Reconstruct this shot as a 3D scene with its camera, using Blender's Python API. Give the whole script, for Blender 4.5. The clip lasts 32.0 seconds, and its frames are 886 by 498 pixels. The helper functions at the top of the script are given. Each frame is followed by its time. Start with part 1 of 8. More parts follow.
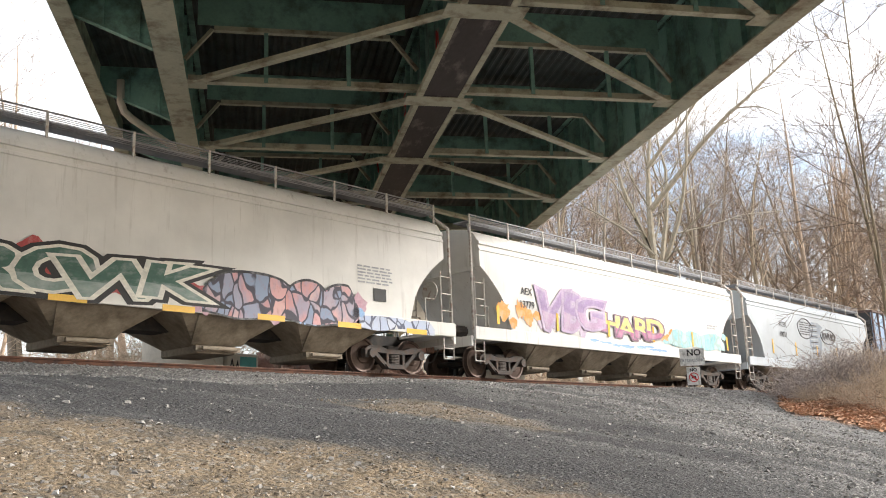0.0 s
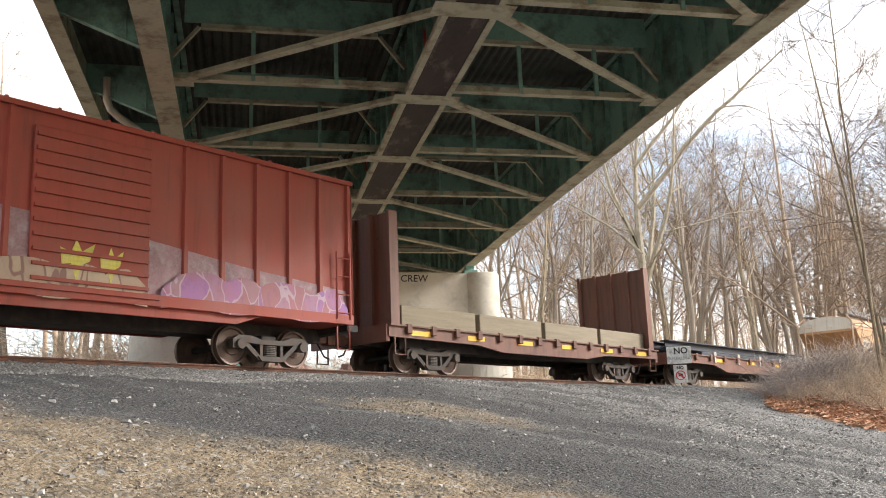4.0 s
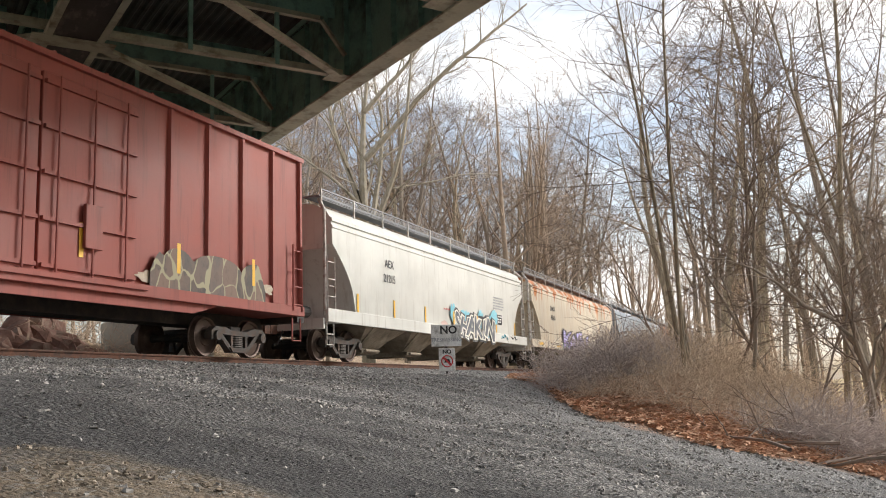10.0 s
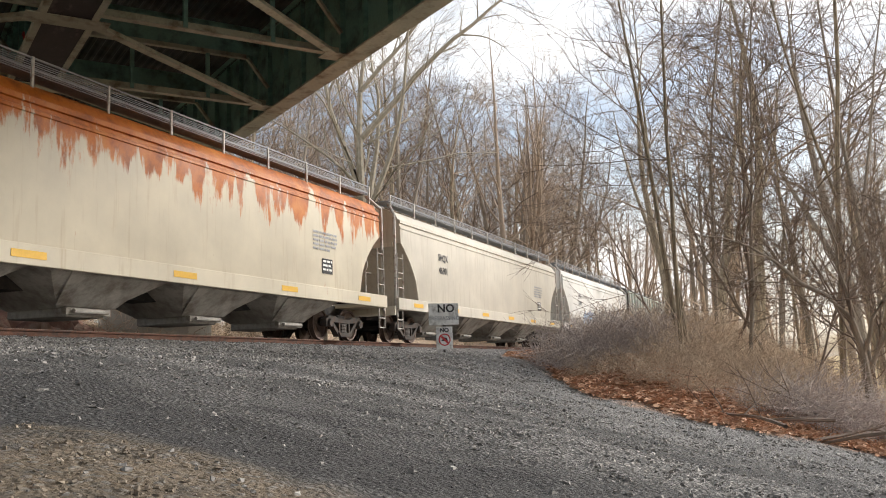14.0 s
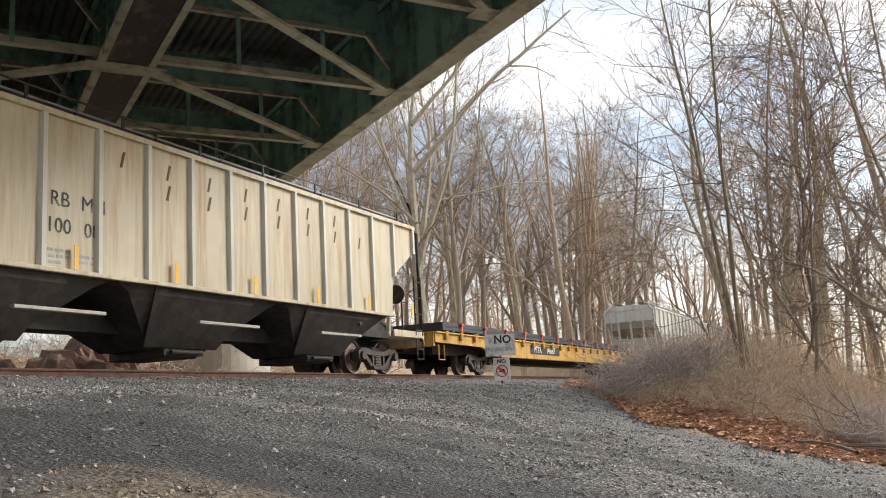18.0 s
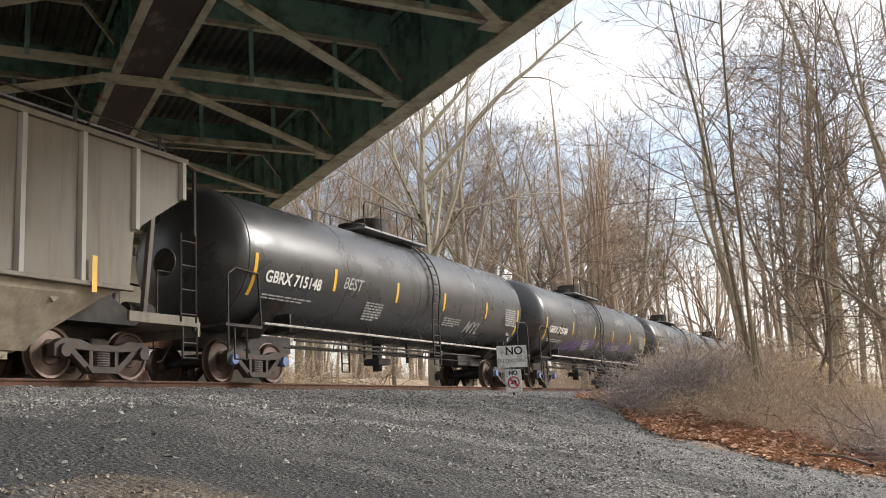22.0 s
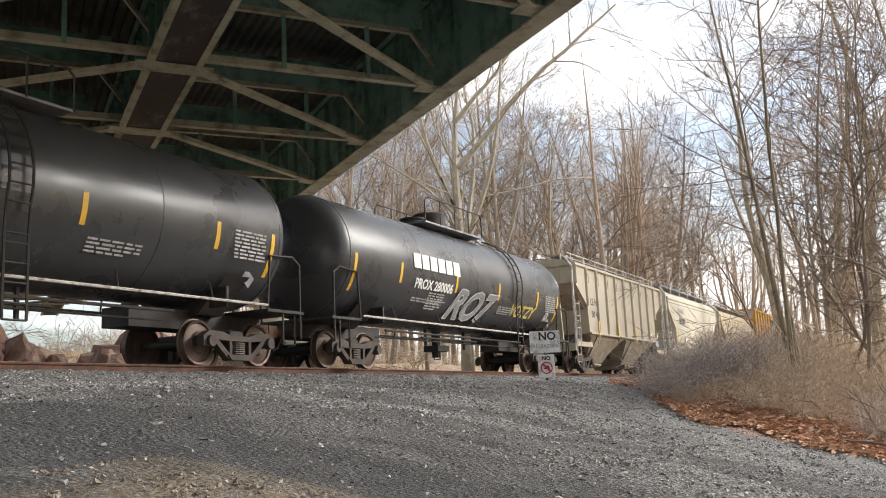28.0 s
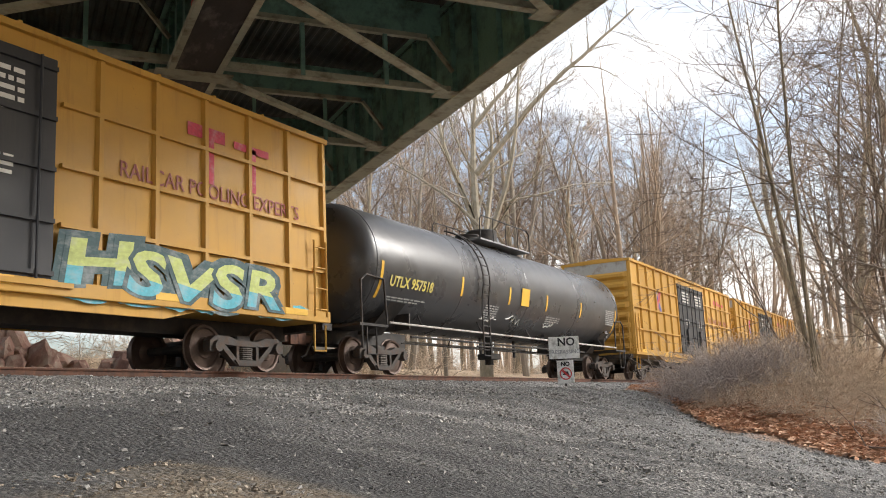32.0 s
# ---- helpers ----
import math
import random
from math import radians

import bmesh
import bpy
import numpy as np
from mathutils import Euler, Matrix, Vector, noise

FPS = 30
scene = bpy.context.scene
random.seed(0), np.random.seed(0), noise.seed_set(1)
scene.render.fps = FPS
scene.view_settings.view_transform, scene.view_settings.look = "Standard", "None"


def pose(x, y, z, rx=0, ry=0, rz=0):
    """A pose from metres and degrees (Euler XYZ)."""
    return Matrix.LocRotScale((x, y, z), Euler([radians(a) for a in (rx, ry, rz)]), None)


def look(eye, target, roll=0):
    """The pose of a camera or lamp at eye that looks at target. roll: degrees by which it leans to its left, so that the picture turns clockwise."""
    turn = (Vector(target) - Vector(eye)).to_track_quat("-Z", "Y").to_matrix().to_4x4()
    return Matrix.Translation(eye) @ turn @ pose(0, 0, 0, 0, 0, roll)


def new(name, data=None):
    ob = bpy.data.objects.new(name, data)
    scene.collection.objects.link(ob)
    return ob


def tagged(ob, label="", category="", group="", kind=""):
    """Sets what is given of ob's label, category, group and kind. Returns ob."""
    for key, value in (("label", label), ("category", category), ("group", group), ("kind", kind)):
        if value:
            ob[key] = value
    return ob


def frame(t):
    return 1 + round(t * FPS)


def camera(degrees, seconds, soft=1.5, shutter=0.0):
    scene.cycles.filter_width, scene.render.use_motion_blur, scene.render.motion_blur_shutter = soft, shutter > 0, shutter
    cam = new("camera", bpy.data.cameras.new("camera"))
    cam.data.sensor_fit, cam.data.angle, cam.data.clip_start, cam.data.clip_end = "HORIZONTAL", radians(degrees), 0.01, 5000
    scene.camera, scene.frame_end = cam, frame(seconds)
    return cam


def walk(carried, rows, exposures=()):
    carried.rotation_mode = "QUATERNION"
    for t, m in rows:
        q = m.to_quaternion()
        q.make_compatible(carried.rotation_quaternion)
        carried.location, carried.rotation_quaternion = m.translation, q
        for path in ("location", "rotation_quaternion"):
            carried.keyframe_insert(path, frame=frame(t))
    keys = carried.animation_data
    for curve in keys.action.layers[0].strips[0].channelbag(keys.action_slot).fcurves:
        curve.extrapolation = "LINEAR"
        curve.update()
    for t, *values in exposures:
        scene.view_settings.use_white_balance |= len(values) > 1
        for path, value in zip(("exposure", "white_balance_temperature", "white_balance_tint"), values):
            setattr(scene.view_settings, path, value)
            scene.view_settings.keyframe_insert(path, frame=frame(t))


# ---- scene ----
# World: x runs along the track, y across it (away from the camera's side), z up, metres.
RAIL = 3.66          # top of rail
TY = 14.15           # centre line of the track
cam = camera(51.1, 32.0, soft=1.0)
FAR_STAND, NEAR_STAND = Vector((-3.463, -3.921, 1.753)), Vector((1.461, 0.698, 2.688))
VIEW = [  # seconds, share of the way from the far stand to the near one, yaw, pitch, roll
    (0.0, 0.000, -47.93, 12.02, 2.04),
    (0.5, 0.000, -48.19, 12.01, 2.08),
    (1.0, 0.000, -48.41, 12.03, 2.12),
    (1.5, 0.000, -48.60, 12.00, 2.08),
    (2.0, 0.000, -48.68, 12.00, 2.16),
    (2.5, 0.000, -48.67, 11.97, 2.15),
    (3.0, 0.000, -48.65, 11.94, 2.12),
    (3.5, 0.000, -48.66, 11.92, 2.16),
    (5.5, 0.000, -48.75, 11.76, 2.27),
    (6.0, 0.000, -48.91, 11.70, 2.30),
    (6.5, 0.000, -49.30, 11.65, 2.37),
    (7.0, 0.000, -50.11, 11.49, 2.36),
    (7.5, 0.000, -51.40, 11.19, 1.98),
    (8.0, 0.000, -53.30, 10.73, 1.89),
    (8.5, 0.000, -56.10, 10.16, 1.52),
    (9.0, 0.000, -58.81, 9.69, 1.60),
    (9.5, 0.758, -64.65, 9.40, 1.62),
    (10.0, 1.000, -68.18, 8.82, 1.79),
    (10.5, 1.000, -69.41, 8.26, 1.88),
    (11.0, 1.000, -69.87, 7.82, 2.03),
    (11.5, 1.000, -69.80, 7.54, 2.13),
    (12.0, 1.000, -69.58, 7.31, 2.12),
    (12.5, 1.000, -69.32, 7.12, 2.00),
    (13.0, 1.000, -69.10, 7.08, 1.86),
    (13.5, 1.000, -68.82, 7.21, 1.81),
    (14.0, 1.000, -68.33, 7.50, 1.95),
    (14.5, 1.000, -67.82, 7.81, 2.19),
    (16.5, 1.000, -65.59, 8.63, 3.06),
    (17.0, 1.000, -65.14, 9.09, 3.24),
    (17.5, 1.000, -64.96, 9.43, 3.17),
    (18.0, 1.000, -64.77, 9.60, 3.10),
    (18.5, 1.000, -64.53, 9.64, 3.04),
    (19.0, 1.000, -64.36, 9.66, 2.98),
    (19.5, 1.000, -64.29, 9.72, 2.91),
    (20.0, 1.000, -64.21, 9.87, 3.00),
    (20.5, 1.000, -64.08, 10.02, 3.06),
    (21.0, 1.000, -64.04, 10.13, 3.04),
    (21.5, 1.000, -64.05, 10.27, 3.00),
    (22.0, 1.000, -64.07, 10.33, 2.95),
    (22.5, 1.000, -64.03, 10.33, 2.91),
    (23.0, 1.000, -63.90, 10.31, 2.92),
    (23.5, 1.000, -63.75, 10.33, 2.93),
    (24.0, 1.000, -63.50, 10.46, 3.01),
    (24.5, 1.000, -63.22, 10.54, 3.01),
    (25.0, 1.000, -62.94, 10.45, 3.05),
    (25.5, 1.000, -62.74, 10.19, 3.02),
    (26.0, 1.000, -62.57, 9.91, 3.04),
    (26.5, 1.000, -62.46, 9.67, 2.91),
    (28.5, 1.000, -61.94, 9.57, 2.61),
    (29.0, 1.000, -61.83, 9.65, 2.49),
    (29.5, 1.000, -61.70, 9.71, 2.46),
    (30.0, 1.000, -61.55, 9.77, 2.45),
    (30.5, 1.000, -61.40, 9.83, 2.52),
    (31.0, 1.000, -61.29, 9.84, 2.54),
    (31.5, 1.000, -61.13, 9.89, 2.56),
    (32.0, 1.000, -60.91, 9.93, 2.65),
]
EXPOSURE = [(0.0, 1.28), (2.0, 1.40), (7.0, 1.42), (9.0, 1.28), (10.0, 0.76), (14.5, 0.70), (17.0, 0.82), (20.0, 0.84), (24.0, 0.96), (26.5, 1.0), (29.0, 0.96), (32.0, 0.96)]
walk(cam, [(t, Matrix.Translation(FAR_STAND.lerp(NEAR_STAND, k)) @ pose(0, 0, 0, 90 + p, r, w)) for t, k, w, p, r in VIEW], EXPOSURE)

# ---- sky and sun ----
world = bpy.data.worlds.new("overcast_sky")
scene.world = world
world.use_nodes = True
wn, wl = world.node_tree.nodes, world.node_tree.links
wn.clear()
w_out = wn.new("ShaderNodeOutputWorld")
w_bg = wn.new("ShaderNodeBackground")
w_sky = wn.new("ShaderNodeTexSky")
w_sky.sky_type = "NISHITA"
w_sky.sun_disc = False
SUN_ELEVATION, SUN_AZIMUTH = 27.0, 138.0
w_sky.sun_elevation, w_sky.sun_rotation = radians(SUN_ELEVATION), radians(SUN_AZIMUTH)
w_sky.dust_density = 3.0
w_tc = wn.new("ShaderNodeTexCoord")
w_map = wn.new("ShaderNodeMapping")
w_map.inputs["Scale"].default_value = (2.0, 2.0, 5.5)
w_cloud = wn.new("ShaderNodeTexNoise")
w_cloud.inputs["Scale"].default_value = 1.3
w_cloud.inputs["Detail"].default_value = 7.0
w_cloud.inputs["Roughness"].default_value = 0.55
w_ramp = wn.new("ShaderNodeValToRGB")
w_ramp.color_ramp.elements[0].position, w_ramp.color_ramp.elements[0].color = 0.42, (0.12, 0.12, 0.12, 1)
w_ramp.color_ramp.elements[1].position, w_ramp.color_ramp.elements[1].color = 0.63, (1, 1, 1, 1)
w_mix = wn.new("ShaderNodeMix")
w_mix.data_type = "RGBA"
w_skys = wn.new("ShaderNodeVectorMath")
w_skys.operation = "SCALE"
w_skys.inputs["Scale"].default_value = 0.13
w_mix.inputs["B"].default_value = (1.0, 0.99, 0.975, 1)
wl.new(w_tc.outputs["Generated"], w_map.inputs["Vector"])
wl.new(w_map.outputs["Vector"], w_cloud.inputs["Vector"])
wl.new(w_cloud.outputs["Fac"], w_ramp.inputs["Fac"])
wl.new(w_sky.outputs["Color"], w_skys.inputs[0])
wl.new(w_ramp.outputs["Color"], w_mix.inputs["Factor"])
wl.new(w_skys.outputs["Vector"], w_mix.inputs["A"])
wl.new(w_mix.outputs["Result"], w_bg.inputs["Color"])
w_bg.inputs["Strength"].default_value = 0.9
wl.new(w_bg.outputs["Background"], w_out.inputs["Surface"])

sun_data = bpy.data.lights.new("sun", "SUN")
sun_data.energy, sun_data.angle, sun_data.color = 2.4, radians(18), (1.0, 0.98, 0.95)
sun = new("sun", sun_data)
_a, _e = radians(SUN_AZIMUTH), radians(SUN_ELEVATION)
sun.matrix_basis = look((0, 0, 60), Vector((0, 0, 60)) - Vector((math.sin(_a) * math.cos(_e), math.cos(_a) * math.cos(_e), math.sin(_e))))


# ---- materials ----
def shader(name, rough=0.7, metal=0.0):
    m = bpy.data.materials.new(name)
    m.use_nodes = True
    n, l = m.node_tree.nodes, m.node_tree.links
    b = n["Principled BSDF"]
    b.inputs["Roughness"].default_value, b.inputs["Metallic"].default_value = rough, metal
    return m, n, l, b


def rgb(c):
    return (*c, 1) if len(c) == 3 else c


def tex_noise(n, l, vec, scale, detail=4.0, rough=0.55):
    t = n.new("ShaderNodeTexNoise")
    t.inputs["Scale"].default_value, t.inputs["Detail"].default_value, t.inputs["Roughness"].default_value = scale, detail, rough
    l.new(vec, t.inputs["Vector"])
    return t.outputs["Fac"]


def ramp(n, l, fac, stops):
    r = n.new("ShaderNodeValToRGB")
    e = r.color_ramp.elements
    while len(e) < len(stops):
        e.new(0.5)
    for el, (p, c) in zip(e, stops):
        el.position, el.color = p, rgb(c) if hasattr(c, "__len__") else (c, c, c, 1)
    l.new(fac, r.inputs["Fac"])
    return r.outputs["Color"]


def blend(n, l, fac, a, b, how="MIX"):
    m = n.new("ShaderNodeMix")
    m.data_type, m.blend_type = "RGBA", how
    for sock, v in (("Factor", fac), ("A", a), ("B", b)):
        if isinstance(v, bpy.types.NodeSocket):
            l.new(v, m.inputs[sock])
        else:
            m.inputs[sock].default_value = v if sock == "Factor" else rgb(v)
    return m.outputs["Result"]


def coords(n, l, scale=(1, 1, 1), kind="Object"):
    t, m = n.new("ShaderNodeTexCoord"), n.new("ShaderNodeMapping")
    m.inputs["Scale"].default_value = scale
    l.new(t.outputs[kind], m.inputs["Vector"])
    return m.outputs["Vector"]


def bump(n, l, b, height, strength=0.3, distance=0.02):
    k = n.new("ShaderNodeBump")
    k.inputs["Strength"].default_value, k.inputs["Distance"].default_value = strength, distance
    l.new(height, k.inputs["Height"])
    l.new(k.outputs["Normal"], b.inputs["Normal"])


def scaled(c, f):
    return tuple(min(1.0, v * f) for v in c[:3])


MATS = {}


def surface(name, colour, rough=0.7, metal=0.0, vary=0.18, scale=3.0, fine=30.0, relief=0.15, dirt=None, dirt_amount=0.35, stretch=(1, 1, 1), kind="Object"):
    """A plain surface with two scales of variation, and dirt of another colour in patches."""
    if name in MATS:
        return MATS[name]
    m, n, l, b = shader(name, rough, metal)
    v = coords(n, l, stretch, kind)
    big, small = tex_noise(n, l, v, scale, 5), tex_noise(n, l, v, fine, 3)
    c = ramp(n, l, big, [(0.3, scaled(colour, 1 - vary)), (0.7, scaled(colour, 1 + vary))])
    c = blend(n, l, 0.35, c, ramp(n, l, small, [(0.3, scaled(colour, 1 - 1.3 * vary)), (0.7, scaled(colour, 1 + vary))]))
    if dirt:
        d = ramp(n, l, tex_noise(n, l, v, scale * 1.7, 8, 0.65), [(0.62 - 0.45 * dirt_amount, 0.0), (0.80 - 0.30 * dirt_amount, 1.0)])
        c = blend(n, l, d, c, dirt)
    l.new(c, b.inputs["Base Color"])
    bump(n, l, b, small, relief, 0.01)
    MATS[name] = m
    return m


def paint(name, colour, streak=(0.16, 0.10, 0.06), streaks=0.4, rust=(0.20, 0.07, 0.025), rusting=0.15, rough=0.55, top_rust=None, fade=0.12):
    """Weathered car paint: faded in clouds, run down by dirt streaks, with rust spots; top_rust: (from, to) heights where rust runs down."""
    if name in MATS:
        return MATS[name]
    m, n, l, b = shader(name, rough)
    v = coords(n, l)
    vs = coords(n, l, (2.2, 2.2, 0.16))
    cloud = tex_noise(n, l, v, 0.7, 6, 0.6)
    c = ramp(n, l, cloud, [(0.3, scaled(colour, 1 - fade)), (0.7, scaled(colour, 1 + fade))])
    run = ramp(n, l, tex_noise(n, l, vs, 2.6, 7, 0.65), [(0.60 - 0.28 * streaks, 0.0), (0.86 - 0.22 * streaks, 0.85)])
    c = blend(n, l, run, c, streak)
    spots = ramp(n, l, tex_noise(n, l, v, 4.5, 9, 0.7), [(0.70 - 0.22 * rusting, 0.0), (0.76 - 0.18 * rusting, 1.0)])
    c = blend(n, l, spots, c, rust)
    if top_rust:
        sep = n.new("ShaderNodeSeparateXYZ")
        l.new(v, sep.inputs["Vector"])
        mr = n.new("ShaderNodeMapRange")
        mr.inputs["From Min"].default_value, mr.inputs["From Max"].default_value = top_rust
        l.new(sep.outputs["Z"], mr.inputs["Value"])
        add = n.new("ShaderNodeMath")
        add.operation = "ADD"
        l.new(mr.outputs["Result"], add.inputs[0])
        drip = tex_noise(n, l, coords(n, l, (0.62, 0.62, 0.13)), 2.2, 8, 0.66)
        sharp = n.new("ShaderNodeMath")
        sharp.operation, sharp.use_clamp = "MULTIPLY_ADD", False
        sharp.inputs[1].default_value, sharp.inputs[2].default_value = 2.6, -0.8
        l.new(drip, sharp.inputs[0])
        l.new(sharp.outputs["Value"], add.inputs[1])
        rusty = ramp(n, l, tex_noise(n, l, v, 2.0, 8, 0.7), [(0.30, (0.20, 0.050, 0.008)), (0.50, (0.46, 0.125, 0.010)), (0.75, (0.60, 0.24, 0.045))])
        c = blend(n, l, ramp(n, l, add.outputs["Value"], [(0.84, 0.0), (0.96, 1.0)]), c, rusty)
    l.new(c, b.inputs["Base Color"])
    rr = ramp(n, l, cloud, [(0.3, rough - 0.1), (0.7, min(1.0, rough + 0.15))])
    l.new(rr, b.inputs["Roughness"])
    bump(n, l, b, tex_noise(n, l, v, 9.0, 4), 0.08, 0.02)
    MATS[name] = m
    return m


STEEL = surface("worn_steel", (0.062, 0.055, 0.050), 0.65, 0.3, 0.35, 4, 40, 0.3, (0.085, 0.045, 0.026), 0.35)
BLACK = surface("black_underframe", (0.022, 0.020, 0.019), 0.7, 0.0, 0.3, 2, 20, 0.2, (0.06, 0.045, 0.035), 0.4)
WHEEL = surface("wheel_steel", (0.11, 0.075, 0.06), 0.5, 0.5, 0.3, 3, 20, 0.2)
RUSTY = surface("rusty_steel", (0.135, 0.062, 0.038), 0.85, 0.1, 0.35, 3, 30, 0.35, (0.055, 0.035, 0.028), 0.4)
RAILTOP = surface("polished_railhead", (0.36, 0.30, 0.26), 0.35, 0.7, 0.15)
YELLOW = surface("yellow_reflector", (0.78, 0.46, 0.05), 0.45, 0, 0.12, 2, 20, 0.05)
FADED = surface("faded_stencil", (0.46, 0.455, 0.44), 0.65, 0, 0.15, 5, 25, 0.03, (0.22, 0.215, 0.21), 0.35)
WHITE = surface("white_lettering", (0.78, 0.77, 0.74), 0.6, 0, 0.08, 3, 20, 0.03)
INK = surface("black_lettering", (0.02, 0.02, 0.022), 0.6, 0, 0.1, 3, 20, 0.03)
GREYRAIL = surface("pale_grab_iron", (0.52, 0.50, 0.46), 0.6, 0.0, 0.2, 4, 20, 0.1, (0.2, 0.1, 0.06), 0.3)


# ---- mesh building ----
class Geo:
    """Collects vertices and faces for one mesh."""

    def __init__(self):
        self.v, self.f = [], []

    def add(self, verts, faces):
        o = len(self.v)
        self.v += [tuple(p) for p in verts]
        self.f += [tuple(i + o for i in f) for f in faces]
        return self

    def box(self, x0, x1, y0, y1, z0, z1, c=0.0):
        if c <= 0:
            p = [(x, y, z) for x in (x0, x1) for y in (y0, y1) for z in (z0, z1)]
            return self.add(p, [(0, 1, 3, 2), (4, 6, 7, 5), (0, 4, 5, 1), (2, 3, 7, 6), (0, 2, 6, 4), (1, 5, 7, 3)])
        ring = [(x0 + c, y0), (x1 - c, y0), (x1, y0 + c), (x1, y1 - c), (x1 - c, y1), (x0 + c, y1), (x0, y1 - c), (x0, y0 + c)]
        mx, my = (x0 + x1) / 2, (y0 + y1) / 2
        inner = [(mx + (x - mx) * (1 - c / max(1e-6, abs(x1 - x0) / 2)), my + (y - my) * (1 - c / max(1e-6, abs(y1 - y0) / 2))) for x, y in ring]
        v = [(x, y, z0) for x, y in inner] + [(x, y, z0 + c) for x, y in ring] + [(x, y, z1 - c) for x, y in ring] + [(x, y, z1) for x, y in inner]
        f = [tuple(range(7, -1, -1)), tuple(range(24, 32))]
        for k in range(3):
            f += [(8 * k + i, 8 * k + (i + 1) % 8, 8 * k + 8 + (i + 1) % 8, 8 * k + 8 + i) for i in range(8)]
        return self.add(v, f)

    def prism(self, poly, y0, y1, axis="y"):
        """A closed polygon, given in (x, z) for axis y or (y, z) for axis x or (x, y) for axis z, pushed from y0 to y1."""
        k = len(poly)
        if axis == "y":
            v = [(a, y0, b) for a, b in poly] + [(a, y1, b) for a, b in poly]
        elif axis == "x":
            v = [(y0, a, b) for a, b in poly] + [(y1, a, b) for a, b in poly]
        else:
            v = [(a, b, y0) for a, b in poly] + [(a, b, y1) for a, b in poly]
        return self.add(v, [tuple(range(k)), tuple(range(2 * k - 1, k - 1, -1))] + [(i, i + k, (i + 1) % k + k, (i + 1) % k) for i in range(k)])

    def tube(self, p, q, r, n=6, r2=None, caps=True):
        p, q = Vector(p), Vector(q)
        d = (q - p)
        if d.length < 1e-6:
            return self
        d.normalize()
        a = d.orthogonal().normalized()
        b = d.cross(a)
        r2 = r if r2 is None else r2
        ring = [(math.cos(2 * math.pi * i / n), math.sin(2 * math.pi * i / n)) for i in range(n)]
        v = [p + (a * c + b * s) * r for c, s in ring] + [q + (a * c + b * s) * r2 for c, s in ring]
        f = [(i, (i + 1) % n, (i + 1) % n + n, i + n) for i in range(n)]
        if caps:
            f += [tuple(range(n - 1, -1, -1)), tuple(range(n, 2 * n))]
        return self.add(v, f)

    def path(self, pts, r, n=6):
        """One bent tube through the points."""
        pts = [Vector(p) for p in pts]
        rings, ref = [], None
        for k, p in enumerate(pts):
            a = (p - pts[k - 1]).normalized() if k else Vector()
            b = (pts[k + 1] - p).normalized() if k < len(pts) - 1 else Vector()
            d = (a + b) if (a + b).length > 1e-4 else a
            d.normalize()
            ref = d.orthogonal() if ref is None else ref - d * ref.dot(d)
            if ref.length < 1e-4:
                ref = d.orthogonal()
            ref.normalize()
            c = d.cross(ref)
            rings.append([p + (ref * math.cos(2 * math.pi * i / n) + c * math.sin(2 * math.pi * i / n)) * r for i in range(n)])
        return self.loft(rings)

    def lathe(self, profile, n=24, axis="y"):
        """A ring of (position along the axis, radius) pairs turned about the axis."""
        v, f = [], []
        for t, r in profile:
            for i in range(n):
                a = 2 * math.pi * i / n
                c, s = math.cos(a) * r, math.sin(a) * r
                v.append((c, t, s) if axis == "y" else (t, c, s) if axis == "x" else (c, s, t))
        for k in range(len(profile) - 1):
            f += [(k * n + i, k * n + (i + 1) % n, (k + 1) * n + (i + 1) % n, (k + 1) * n + i) for i in range(n)]
        f += [tuple(range(n - 1, -1, -1)), tuple(range((len(profile) - 1) * n, len(profile) * n))]
        return self.add(v, f)

    def loft(self, rings, close=True, caps=True):
        k, o = len(rings[0]), []
        v = [p for r in rings for p in r]
        m = k if close else k - 1
        f = [(s * k + i, s * k + (i + 1) % k, (s + 1) * k + (i + 1) % k, (s + 1) * k + i) for s in range(len(rings) - 1) for i in range(m)]
        if caps:
            f += [tuple(range(k - 1, -1, -1)), tuple(range((len(rings) - 1) * k, len(rings) * k))]
        return self.add(v, f)

    def mesh(self, name, material, smooth=False):
        me = bpy.data.meshes.new(name)
        me.from_pydata(self.v, [], self.f)
        bm = bmesh.new()
        bm.from_mesh(me)
        bmesh.ops.recalc_face_normals(bm, faces=bm.faces)
        bm.to_mesh(me)
        bm.free()
        me.materials.append(material)
        if smooth:
            me.shade_smooth()
            me.set_sharp_from_angle(angle=radians(35))
        return me


SHARED = {}


def part(name, geo, material, parent, label="", at=None, smooth=False, key=None):
    """One mesh object under a thing or a part; key: a mesh kept under it is used again."""
    if key is not None and key in SHARED:
        me = SHARED[key]
    else:
        me = geo().mesh(name, material, smooth) if callable(geo) else geo if isinstance(geo, bpy.types.Mesh) else geo.mesh(name, material, smooth)
        if key is not None:
            SHARED[key] = me
    ob = new(name, me)
    ob.parent = parent
    if at is not None:
        ob.matrix_basis = at if isinstance(at, Matrix) else Matrix.Translation(at)
    if label:
        tagged(ob, label)
    return ob


def thing(name, label, category, at=None, group="", kind=""):
    ob = new(name)
    ob.empty_display_size = 0.3
    if at is not None:
        ob.matrix_basis = at if isinstance(at, Matrix) else Matrix.Translation(at)
    return tagged(ob, label, category, group, kind)


TEXTS = {}


